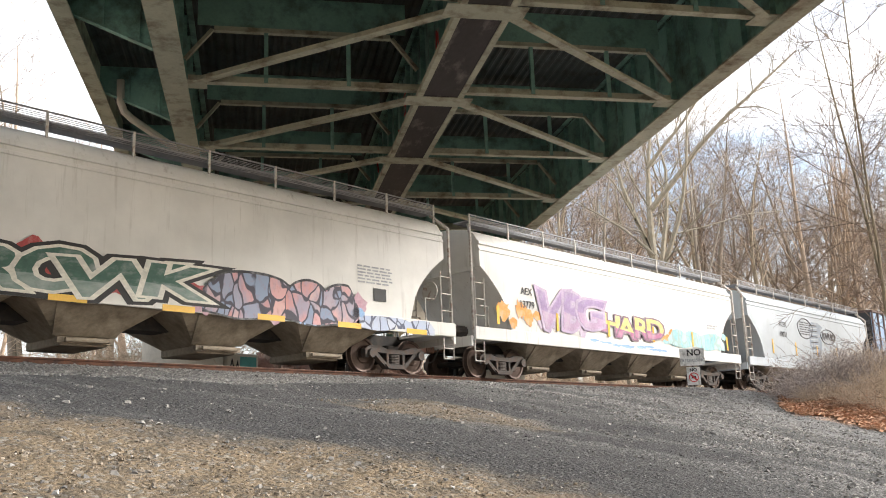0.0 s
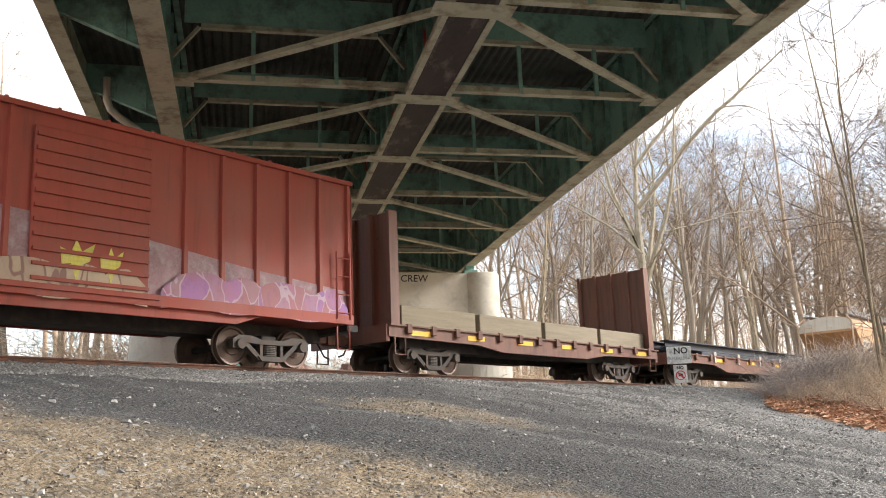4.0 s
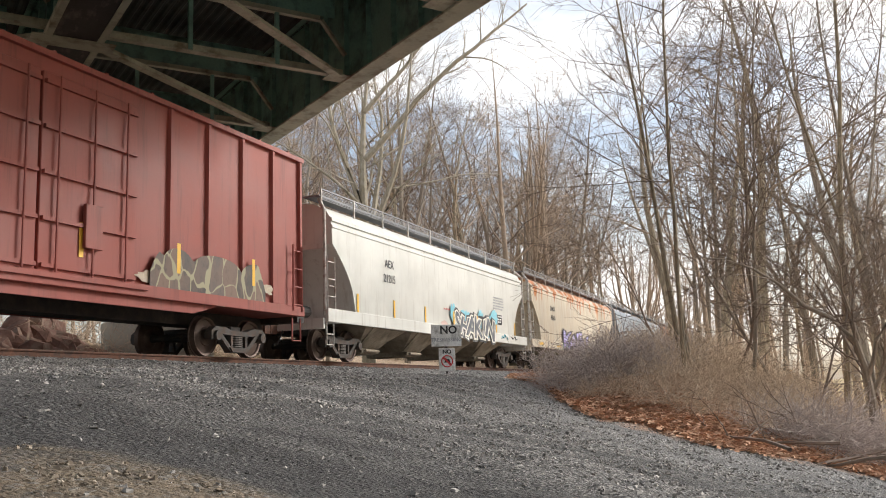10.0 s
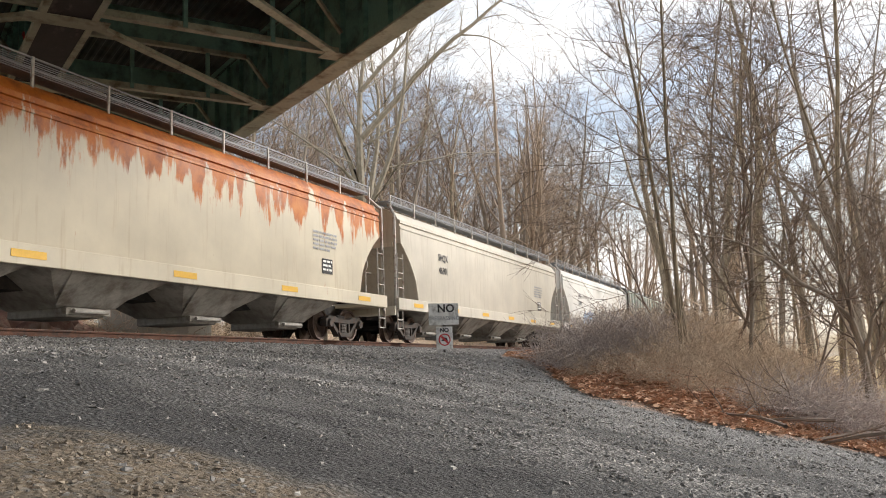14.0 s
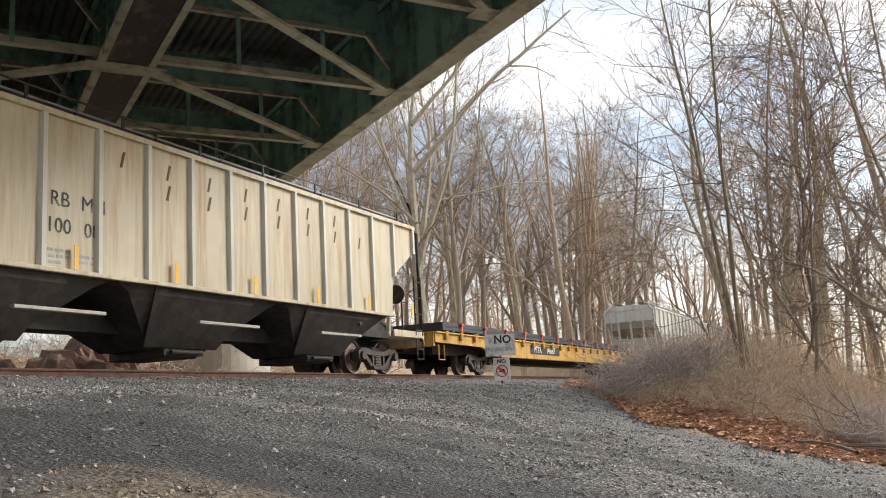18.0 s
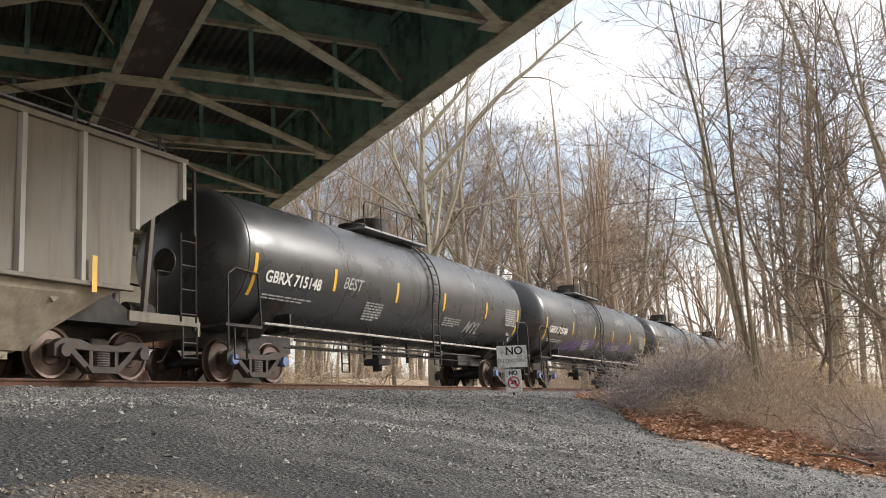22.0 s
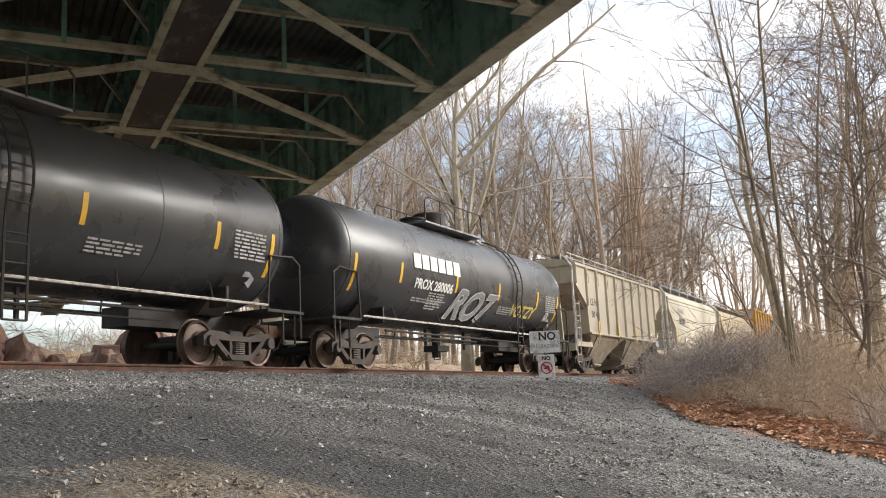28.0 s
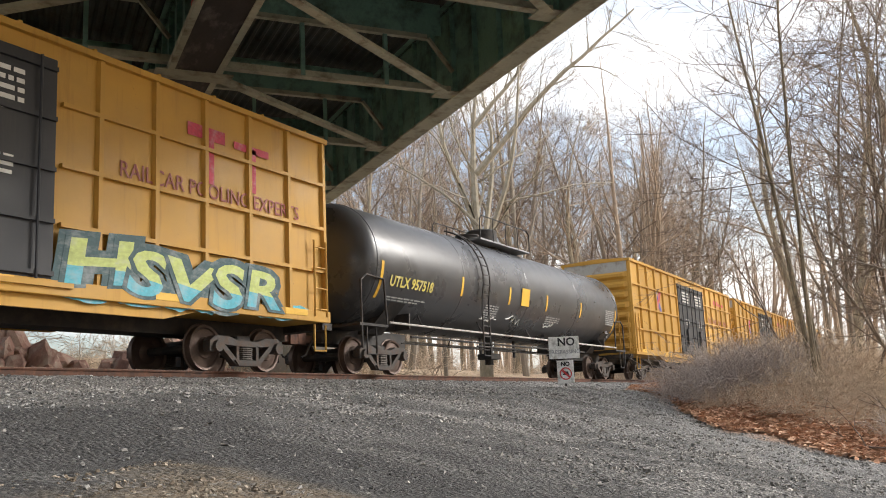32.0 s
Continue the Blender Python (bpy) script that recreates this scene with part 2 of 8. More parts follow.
def text_mesh(words, size=0.4, bold=0.0, shear=0.0, depth=0.004, material=None, warp=0):
    """A word in the built-in font, standing in the x-z plane, facing -y, centred."""
    k = (words, size, bold, shear, depth, material.name, warp)
    if k in TEXTS:
        return TEXTS[k]
    cu = bpy.data.curves.new("lettering", "FONT")
    cu.body, cu.size, cu.offset, cu.shear, cu.extrude = words, size, bold, shear, depth
    cu.align_x, cu.align_y, cu.resolution_u = "CENTER", "CENTER", 3
    ob = bpy.data.objects.new("lettering", cu)
    me = bpy.data.meshes.new_from_object(ob)
    me.transform(Matrix.Rotation(radians(90), 4, "X"))
    if warp:  # a hand-drawn swell and swing, the same for a letter and its outline
        a, b = 1.9 * warp, 2.7 * warp
        for vert in me.vertices:
            x, z = vert.co.x / size, vert.co.z / size
            vert.co.x = size * (x * (1.10 + 0.16 * math.sin(a + 4.2 * z)) + 0.05 * math.sin(b + 3.0 * z))
            vert.co.z = size * (z * (1.0 + 0.12 * math.sin(b + 5.0 * x)) + 0.05 * math.sin(a + 4.0 * x))
    me.materials.clear()
    me.materials.append(material)
    bpy.data.objects.remove(ob)
    bpy.data.curves.remove(cu)
    TEXTS[k] = me
    return me


# ---- ground ----
def smooth(a, b, t):
    t = np.clip((t - a) / (b - a), 0, 1)
    return t * t * (3 - 2 * t)


LITTER_Y, LITTER_X = (-60.0, -8.0, -0.5, 1.0, 2.5, 3.1, 4.3, 5.75, 8.0, 10.1, 11.4, 30.0), (30.0, 19.0, 18.0, 17.5, 16.7, 16.7, 17.6, 20.2, 24.4, 31.0, 36.0, 60.0)


def ground_height(x, y):
    """The lie of the land: a bank that climbs to the track, a shoulder, and woods beyond."""
    x, y = np.asarray(x, float), np.asarray(y, float)
    z = np.interp(y, [-400, -60, -12, -4, 0, 3, 6.8, 9.0, 11.2, 11.9, 12.5, 12.8, 13.25, 13.5, 14.8, 15.5, 15.8, 17.0, 18.6, 20.5, 23.5, 30, 60, 140, 900],
                  [-3.0, -2.4, -1.0, 0.18, 1.25, 1.96, 2.76, 2.99, 3.20, 3.30, 3.455, 3.49, 3.49, 3.46, 3.46, 3.48, 3.44, 3.25, 3.05, 3.9, 4.65, 5.2, 7.2, 13.0, 16.0])
    # the bank eases off to the woods on the right
    fall = smooth(18, 40, x) * smooth(11.0, 4.0, y)
    z = z - 0.55 * fall
    # behind the leaf litter the wooded bank stands higher than the gravel
    past = x - np.interp(y, LITTER_Y, LITTER_X)
    shelf = np.interp(y, [-8, -1.5, 0.3, 2.0, 3.5, 5.0, 8.0, 10.8], [0.55, 1.15, 1.42, 2.25, 2.95, 3.12, 3.2, 3.25])
    z = z + np.maximum(0, shelf - z) * smooth(0.2, 6.0, past) * smooth(11.2, 10.0, y) * smooth(95, 55, x)
    # a low rise far off to the right
    z = z + 4.5 * smooth(45, 150, x) * smooth(11.5, -12, y)
    n = np.zeros_like(z)
    for k, (fx, fy, a) in enumerate(((0.31, 0.27, 0.10), (0.83, 0.91, 0.045), (1.9, 2.3, 0.018))):
        n += a * np.sin(fx * x + 1.7 * k + 0.6 * np.sin(fy * y)) * np.cos(fy * y + 0.9 * k + 0.5 * np.sin(fx * x * 0.7))
    n += 0.20 * np.exp(-((x - 20.2) / 3.5) ** 2 - ((y - 7.7) / 1.2) ** 2)  # a low hump by the signs
    flat = 1 - np.exp(-((y - TY) / 3.2) ** 4)
    # wheel ruts of the dirt track that climbs across the bank
    for off in (0.0, 1.7):
        d = y - (6.3 - 0.16 * (x - 4) + off)
        n -= 0.06 * np.exp(-(d / 0.35) ** 2) * smooth(26, 16, x)
    return z + n * flat


def gz(x, y):
    return float(ground_height(x, y))


xs = np.concatenate([[-1500, -900, -500, -300, -180, -100, -60, -40, -28, -20, -14], np.arange(-10, 40, 0.24), [42, 46, 52, 60, 70, 82, 96, 115, 140, 180, 260, 400, 650, 1000, 1500]])
ys = np.concatenate([[-900, -500, -250, -120, -60, -40, -28, -20, -14, -10], np.arange(-8, 17.6, 0.2), np.arange(18, 34, 1.0), [36, 40, 46, 54, 65, 80, 100, 140, 220, 400, 900]])
gx, gy = np.meshgrid(xs, ys, indexing="ij")
gh = ground_height(gx, gy) + np.random.RandomState(2).normal(0, 0.012, gx.shape) * (np.abs(gx - 15) < 26) * (gy < 17) * (gy > -9)
nx, ny = gx.shape
gverts = np.stack([gx, gy, gh], -1).reshape(-1, 3)
ii, jj = np.meshgrid(np.arange(nx - 1), np.arange(ny - 1), indexing="ij")
gi = (ii * ny + jj).ravel()
gme = bpy.data.meshes.new("ground")
gme.from_pydata(gverts.tolist(), [], np.stack([gi, gi + ny, gi + ny + 1, gi + 1], -1).tolist())
gme.shade_smooth()


def ground_material():
    m, n, l, b = shader("bank_of_gravel_and_soil", 0.95)
    v = coords(n, l)
    sep = n.new("ShaderNodeSeparateXYZ")
    l.new(v, sep.inputs["Vector"])
    X, Y = sep.outputs["X"], sep.outputs["Y"]

    def math_(op, a, c, d=None):
        k = n.new("ShaderNodeMath")
        k.operation = op
        for i, q in enumerate((a, c) if d is None else (a, c, d)):
            if isinstance(q, bpy.types.NodeSocket):
                l.new(q, k.inputs[i])
            else:
                k.inputs[i].default_value = q
        return k.outputs["Value"]

    def soft(value, lo, hi):
        k = n.new("ShaderNodeMapRange")
        k.interpolation_type = "SMOOTHSTEP"
        k.inputs["From Min"].default_value, k.inputs["From Max"].default_value = lo, hi
        l.new(value, k.inputs["Value"])
        return k.outputs["Result"]

    wob = math_("SUBTRACT", tex_noise(n, l, v, 0.9, 6, 0.6), 0.5)
    wob2 = math_("SUBTRACT", tex_noise(n, l, v, 0.35, 4, 0.6), 0.5)
    vor = n.new("ShaderNodeTexVoronoi")
    vor.inputs["Scale"].default_value = 24.0
    l.new(v, vor.inputs["Vector"])
    vor2 = n.new("ShaderNodeTexVoronoi")
    vor2.inputs["Scale"].default_value = 60.0
    l.new(v, vor2.inputs["Vector"])
    fine = tex_noise(n, l, v, 85, 5, 0.75)
    # gravel, each stone of its own grey
    hsv = n.new("ShaderNodeSeparateColor")
    l.new(vor.outputs["Color"], hsv.inputs["Color"])
    hsv2 = n.new("ShaderNodeSeparateColor")
    l.new(vor2.outputs["Color"], hsv2.inputs["Color"])
    gravel = ramp(n, l, hsv.outputs["Red"], [(0.0, (0.12, 0.116, 0.112)), (0.5, (0.318, 0.302, 0.280)), (0.85, (0.51, 0.488, 0.455)), (1.0, (0.67, 0.645, 0.605))])
    gravel = blend(n, l, 0.45, gravel, ramp(n, l, hsv2.outputs["Green"], [(0.0, (0.12, 0.117, 0.115)), (1.0, (0.52, 0.51, 0.495))]))
    gravel = blend(n, l, ramp(n, l, vor.outputs["Distance"], [(0.32, 0.0), (0.62, 0.75)]), gravel, (0.06, 0.057, 0.055))
    # packed dark cinders on the dirt track
    cinder = blend(n, l, ramp(n, l, hsv2.outputs["Red"], [(0.86, 0.0), (0.98, 0.8)]), ramp(n, l, fine, [(0.3, (0.034, 0.033, 0.033)), (0.7, (0.095, 0.093, 0.092))]), (0.24, 0.236, 0.231))
    cinder = blend(n, l, ramp(n, l, tex_noise(n, l, v, 2.3, 6, 0.65), [(0.45, 0.0), (0.70, 0.55)]), cinder, (0.12, 0.117, 0.115))
    reach = math_("ADD", math_("ADD", X, math_("MULTIPLY", wob, 3.4)), math_("MULTIPLY", math_("ABSOLUTE", math_("SUBTRACT", Y, 5.5), 0.0), 0.25))
    right = math_("SUBTRACT", math_("ADD", X, math_("MULTIPLY", wob, 3.0)), math_("MULTIPLY", Y, 1.3))
    dark = math_("MULTIPLY", math_("SUBTRACT", 1.0, soft(reach, 9.2, 11.6)), math_("MULTIPLY", math_("SUBTRACT", 1.0, soft(right, 4.4, 7.4)), math_("SUBTRACT", 1.0, soft(math_("ADD", Y, wob), 8.2, 9.4))))
    # wheel-worn bands that run along the dirt track, up towards the rails
    way = math_("ADD", math_("MULTIPLY", X, -0.33), math_("MULTIPLY", Y, 0.944))
    side = math_("ADD", math_("MULTIPLY", X, 0.944), math_("MULTIPLY", Y, 0.33))
    along_v = n.new("ShaderNodeCombineXYZ")
    l.new(math_("MULTIPLY", way, 0.16), along_v.inputs["X"])
    l.new(math_("MULTIPLY", side, 1.25), along_v.inputs["Y"])
    streaky = tex_noise(n, l, along_v.outputs["Vector"], 1.1, 8, 0.68)
    band = ramp(n, l, math_("DIVIDE", math_("ADD", side, math_("MULTIPLY", wob2, 2.4)), 20.0), [(0.10, 0.5), (0.45, 0.55), (0.58, 0.35), (0.66, 0.50), (0.74, 0.20), (0.80, 0.10)])
    bend = math_("SINE", math_("ADD", math_("MULTIPLY", side, 0.9), math_("MULTIPLY", way, 0.35)), 0.0)
    sway = math_("SINE", math_("MULTIPLY", way, 0.6), 0.0)
    mark = math_("SINE", math_("ADD", math_("MULTIPLY", side, 2.3), math_("ADD", math_("MULTIPLY", bend, 1.6), math_("MULTIPLY", sway, 0.8))), 0.0)
    worn = math_("ADD", math_("MULTIPLY", band, 0.30), math_("MULTIPLY", mark, 0.13))
    patch = soft(math_("ADD", streaky, worn), 0.52, 0.74)
    patch = math_("MULTIPLY", math_("MULTIPLY", patch, 0.95), math_("SUBTRACT", 1.0, soft(Y, 8.6, 10.5)))
    lighter = math_("SUBTRACT", 1.0, math_("MULTIPLY", soft(math_("SUBTRACT", streaky, math_("MULTIPLY", mark, 0.10)), 0.50, 0.66), 0.45))
    c = blend(n, l, math_("MAXIMUM", math_("MULTIPLY", dark, lighter), math_("MULTIPLY", patch, 0.8)), gravel, cinder)
    # tan soil with pale stones
    soil = ramp(n, l, fine, [(0.25, (0.18, 0.128, 0.080)), (0.55, (0.34, 0.258, 0.165)), (0.8, (0.48, 0.385, 0.27))])
    soil = blend(n, l, ramp(n, l, hsv.outputs["Blue"], [(0.78, 0.0), (0.93, 0.8)]), soil, (0.40, 0.37, 0.32))
    soil = blend(n, l, ramp(n, l, tex_noise(n, l, v, 3.2, 6, 0.7), [(0.48, 0.0), (0.66, 0.8)]), soil, (0.115, 0.10, 0.08))
    edge = math_("ADD", math_("ADD", X, math_("MULTIPLY", wob, 2.2)), math_("MULTIPLY", math_("MAXIMUM", math_("SUBTRACT", Y, 0.4), 0.0), 0.72))
    tan = math_("SUBTRACT", 1.0, soft(edge, 1.9, 3.0))
    spur = math_("ADD", X, math_("MULTIPLY", wob, 1.3))
    spur = math_("MULTIPLY", soft(spur, 4.3, 4.7), math_("SUBTRACT", 1.0, soft(spur, 5.9, 6.5)))
    across = math_("ADD", Y, math_("MULTIPLY", wob, 2.4))
    spur = math_("MULTIPLY", spur, math_("MULTIPLY", soft(across, 2.4, 3.4), math_("SUBTRACT", 1.0, soft(across, 4.7, 5.5))))
    c = blend(n, l, math_("MAXIMUM", tan, math_("MULTIPLY", spur, 0.62)), c, soil)
    # leaf litter and woodland floor
    crv = n.new("ShaderNodeFloatCurve")
    cm = crv.mapping.curves[0]
    lo, hi = -10.0, 14.0
    pts = [(y, x) for y, x in zip(LITTER_Y, LITTER_X) if lo <= y <= hi]
    pts = [(lo, 19.3)] + pts + [(hi, 38.0)]
    while len(cm.points) < len(pts):
        cm.points.new(0.5, 0.5)
    for p, (y, x) in zip(cm.points, pts):
        p.location = ((y - lo) / (hi - lo), x / 40)
    crv.mapping.update()
    yn = n.new("ShaderNodeMapRange")
    yn.inputs["From Min"].default_value, yn.inputs["From Max"].default_value = lo, hi
    l.new(Y, yn.inputs["Value"])
    l.new(yn.outputs["Result"], crv.inputs["Value"])
    past = math_("SUBTRACT", math_("ADD", X, math_("MULTIPLY", wob, 2.2)), math_("MULTIPLY", crv.outputs["Value"], 40.0))
    pale = math_("MULTIPLY", soft(past, -4.0, -0.8), math_("SUBTRACT", 1.0, soft(Y, 5.0, 8.0)))
    c = blend(n, l, math_("MULTIPLY", pale, 0.45), c, blend(n, l, 0.6, gravel, (0.44, 0.43, 0.415)))
    litter = ramp(n, l, hsv.outputs["Green"], [(0.0, (0.42, 0.225, 0.13)), (0.5, (0.60, 0.36, 0.225)), (1.0, (0.76, 0.52, 0.35))])
    floor = ramp(n, l, tex_noise(n, l, v, 2.1, 7, 0.7), [(0.3, (0.40, 0.29, 0.19)), (0.7, (0.66, 0.50, 0.35))])
    floor = blend(n, l, math_("MULTIPLY", soft(X, 30.0, 44.0), math_("SUBTRACT", 1.0, soft(Y, 2.0, 7.0))), floor, ramp(n, l, tex_noise(n, l, v, 1.4, 7, 0.7), [(0.3, (0.46, 0.36, 0.19)), (0.7, (0.70, 0.57, 0.34))]))
    wood = blend(n, l, soft(past, 2.4, 6.5), litter, floor)
    near_side = math_("SUBTRACT", 1.0, soft(Y, 11.0, 12.0))
    c = blend(n, l, math_("MULTIPLY", soft(past, -0.5, 0.7), near_side), c, wood)
    behind = math_("ADD", Y, math_("MULTIPLY", wob2, 2.0))
    c = blend(n, l, soft(behind, 17.0, 18.6), c, floor)
    c = blend(n, l, soft(math_("MULTIPLY", Y, -1.0), 14.0, 24.0), c, floor)
    l.new(c, b.inputs["Base Color"])
    h = math_("ADD", math_("MULTIPLY", vor.outputs["Distance"], -1.0), math_("MULTIPLY", fine, 0.5))
    bump(n, l, b, h, 1.0, 0.045)
    return m


gme.materials.append(ground_material())
ground = tagged(new("ground", gme), "grey gravel bank with dark dirt track, tan soil and leaf litter", "ground", kind="structure")

# ---- railway track ----
track = thing("railway_track", "rusty single railway track on grey ballast with wooden sleepers", "railway track", kind="structure")
head = [(-0.037, -0.018), (-0.030, 0.0), (0.030, 0.0), (0.037, -0.018), (0.030, -0.038), (0.010, -0.045), (0.010, -0.145), (0.070, -0.160), (0.070, -0.175), (-0.070, -0.175), (-0.070, -0.160), (-0.010, -0.145), (-0.010, -0.045), (-0.030, -0.038)]
for side in (-1, 1):
    rail = part("rail", Geo().prism([(TY + side * 0.755 + a, RAIL + b) for a, b in head], -700, 900, "x"), RUSTY, track, "rusty brown rail")
    part("railhead", Geo().box(-700, 900, TY + side * 0.755 - 0.028, TY + side * 0.755 + 0.028, RAIL - 0.004, RAIL + 0.002), RAILTOP, rail)
SLEEPER = surface("weathered_sleeper", (0.085, 0.068, 0.055), 0.9, 0, 0.3, 5, 40, 0.4, stretch=(6, 1, 6))
for k in range(150):
    part("sleeper", lambda: Geo().box(-0.12, 0.12, -1.3, 1.3, -0.18, 0.0, 0.015), SLEEPER, track, at=(-12 + 0.53 * k, TY, RAIL - 0.175), key="sleeper")



def random_per_island(mat_name, dark, light):
    if mat_name in MATS:
        return MATS[mat_name]
    m, n, l, b = shader(mat_name, 0.92)
    g = n.new("ShaderNodeNewGeometry")
    c = ramp(n, l, g.outputs["Random Per Island"], [(0.0, dark), (0.75, tuple((p + q) / 2 for p, q in zip(dark, light))), (1.0, light)])
    v = coords(n, l)
    c = blend(n, l, ramp(n, l, tex_noise(n, l, v, 45, 3), [(0.35, 0.0), (0.7, 0.5)]), c, scaled(dark, 0.7))
    l.new(c, b.inputs["Base Color"])
    MATS[mat_name] = m
    return m


def scatter_stones(name, label, points, size, material, seed):
    """Loose angular stones lying on the ground, joined into one heap of stuff."""
    rng = np.random.RandomState(seed)
    k = len(points)
    base = np.array([(-1, -1, -1), (1, -1, -1), (1, 1, -1), (-1, 1, -1), (-0.75, -0.7, 1), (0.75, -0.7, 1), (0.7, 0.75, 1), (-0.7, 0.7, 1)], float) * 0.62
    faces = np.array([(0, 3, 2, 1), (4, 5, 6, 7), (0, 1, 5, 4), (1, 2, 6, 5), (2, 3, 7, 6), (3, 0, 4, 7)])
    s = (size[0] + (size[1] - size[0]) * rng.rand(k) ** 3)[:, None, None]
    p = base[None] * np.stack([rng.uniform(0.7, 1.35, k), rng.uniform(0.6, 1.1, k), rng.uniform(0.25, 0.6, k)], -1)[:, None, :]
    p = (p + rng.normal(0, 0.21, (k, 8, 3))) * s
    a, e = rng.rand(k) * 6.28, rng.normal(0, 0.35, k)
    c, q, ce, se = np.cos(a), np.sin(a), np.cos(e), np.sin(e)
    y1, z1 = p[..., 1] * ce[:, None] - p[..., 2] * se[:, None], p[..., 1] * se[:, None] + p[..., 2] * ce[:, None]
    x2, y2 = p[..., 0] * c[:, None] - y1 * q[:, None], p[..., 0] * q[:, None] + y1 * c[:, None]
    z0 = ground_height(points[:, 0], points[:, 1]) + 0.15 * s[:, 0, 0]
    V = np.stack([x2 + points[:, :1], y2 + points[:, 1:], z1 + z0[:, None]], -1).reshape(-1, 3)
    F = (faces[None] + 8 * np.arange(k)[:, None, None]).reshape(-1, 4)
    me = bpy.data.meshes.new(name)
    me.from_pydata(V.tolist(), [], F.tolist())
    me.materials.append(material)
    return tagged(new(name, me), label, "gravel", kind="stuff")


def litter_x(y):
    return np.interp(y, LITTER_Y, LITTER_X)


def streaks(x, y):
    """Long wheel marks along the dirt track, 0 to 1."""
    way, side = 0.944 * y - 0.33 * x, 0.944 * x + 0.33 * y
    return 0.5 + 0.5 * np.sin(2.3 * side + 1.6 * np.sin(0.9 * side + 0.35 * way) + 0.8 * np.sin(0.6 * way))


def zones(x, y):
    """Shares of dark cinders and of tan soil at a place."""
    w = 0.35 * np.sin(1.3 * x + 0.7 * y) * np.cos(1.1 * y - 0.4 * x)
    dark = smooth(11.6, 9.2, x + 3 * w + 0.25 * np.abs(y - 5.5)) * smooth(7.4, 4.4, x - 1.3 * y + 2 * w) * smooth(9.4, 8.2, y + w)
    tan = smooth(2.9, 2.0, x + 0.72 * np.maximum(y - 0.4, 0) + w)
    tan = np.maximum(tan, (x > 4.5) * (x < 6.2 + w) * (y > 3.0) * (y < 5.5))
    return dark * (1 - tan), tan


rs = np.random.RandomState(7)
px, py = rs.uniform(-3, 28, 200000), rs.uniform(-2.5, 12.4, 200000)
dk, tn = zones(px, py)
clump = 0.55 + 0.45 * np.sin(2.1 * px + 1.3 * np.sin(1.7 * py)) * np.cos(1.9 * py + 0.8 * np.sin(1.1 * px))
keep = (px < litter_x(py) + 0.3 + 0.25 * np.sin(3 * py)) & (rs.rand(200000) < (1 - 0.93 * dk) * (1 - 0.85 * tn) * (0.35 + 0.65 * clump) * (1 - 0.6 * streaks(px, py)))
bank_stones = np.stack([px, py], -1)[keep][:52000]
px, py = rs.uniform(-4, 6.2, 60000), rs.uniform(-3.5, 5.6, 60000)
soil_stones = np.stack([px, py], -1)[rs.rand(60000) < 0.75 * zones(px, py)[1]]
px, py = rs.uniform(-2, 12, 50000), rs.uniform(-2.5, 9, 50000)
grit = np.stack([px, py], -1)[rs.rand(50000) < 0.4 * zones(px, py)[0]]
shoulder_stones = np.stack([rs.uniform(-2, 45, 16000), rs.uniform(8.4, 13.2, 16000)], -1)
scatter_stones("gravel", "loose grey gravel stones spread over the bank", bank_stones, (0.008, 0.038), random_per_island("grey_gravel", (0.175, 0.166, 0.155), (0.595, 0.568, 0.53)), 3)
scatter_stones("ballast", "angular grey ballast stones along the rail", shoulder_stones, (0.015, 0.04), random_per_island("ballast_grey", (0.13, 0.126, 0.122), (0.52, 0.51, 0.49)), 4)
scatter_stones("grit", "small pale grit on dark packed cinders", grit, (0.003, 0.016), random_per_island("dark_grit", (0.05, 0.049, 0.049), (0.36, 0.353, 0.345)), 8)
scatter_stones("rubble", "pale stones lying on tan soil", soil_stones, (0.004, 0.026), random_per_island("pale_rubble", (0.16, 0.125, 0.09), (0.52, 0.45, 0.36)), 5)

# ---- road bridge overhead ----
bridge = thing("road_bridge", "green steel girder road bridge crossing over the track", "bridge", pose(0, 0, 1.984, 0, 0, -36.57))
TEAL = surface("green_bridge_paint", (0.19, 0.36, 0.31), 0.6, 0, 0.22, 0.8, 14, 0.1, (0.045, 0.06, 0.05), 0.35)
DUSTY = surface("dusty_green_flange", (0.42, 0.43, 0.34), 0.75, 0, 0.18, 1.0, 14, 0.1, (0.15, 0.12, 0.08), 0.3)
SOOT = surface("sooty_flange", (0.034, 0.028, 0.029), 0.75, 0, 0.4, 1.2, 10, 0.1, (0.20, 0.18, 0.16), 0.16, stretch=(1, 0.35, 1))
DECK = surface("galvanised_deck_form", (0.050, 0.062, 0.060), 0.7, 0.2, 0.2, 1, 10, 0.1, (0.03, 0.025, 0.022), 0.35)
CONC = surface("pale_concrete", (0.56, 0.52, 0.44), 0.85, 0, 0.10, 0.5, 12, 0.15, (0.36, 0.33, 0.28), 0.22)
LG, CG, RG = -2.346, 4.145, 10.861        # the three girder lines
Y0, Y1, PITCH = -42.0, 74.0, 5.013
FASCIA_L, FASCIA_R = -4.92, 12.55     # the edge beams of the overhanging deck
ROWS_AT = [16.70 + PITCH * (i - 1) for i in range(-10, 12)]
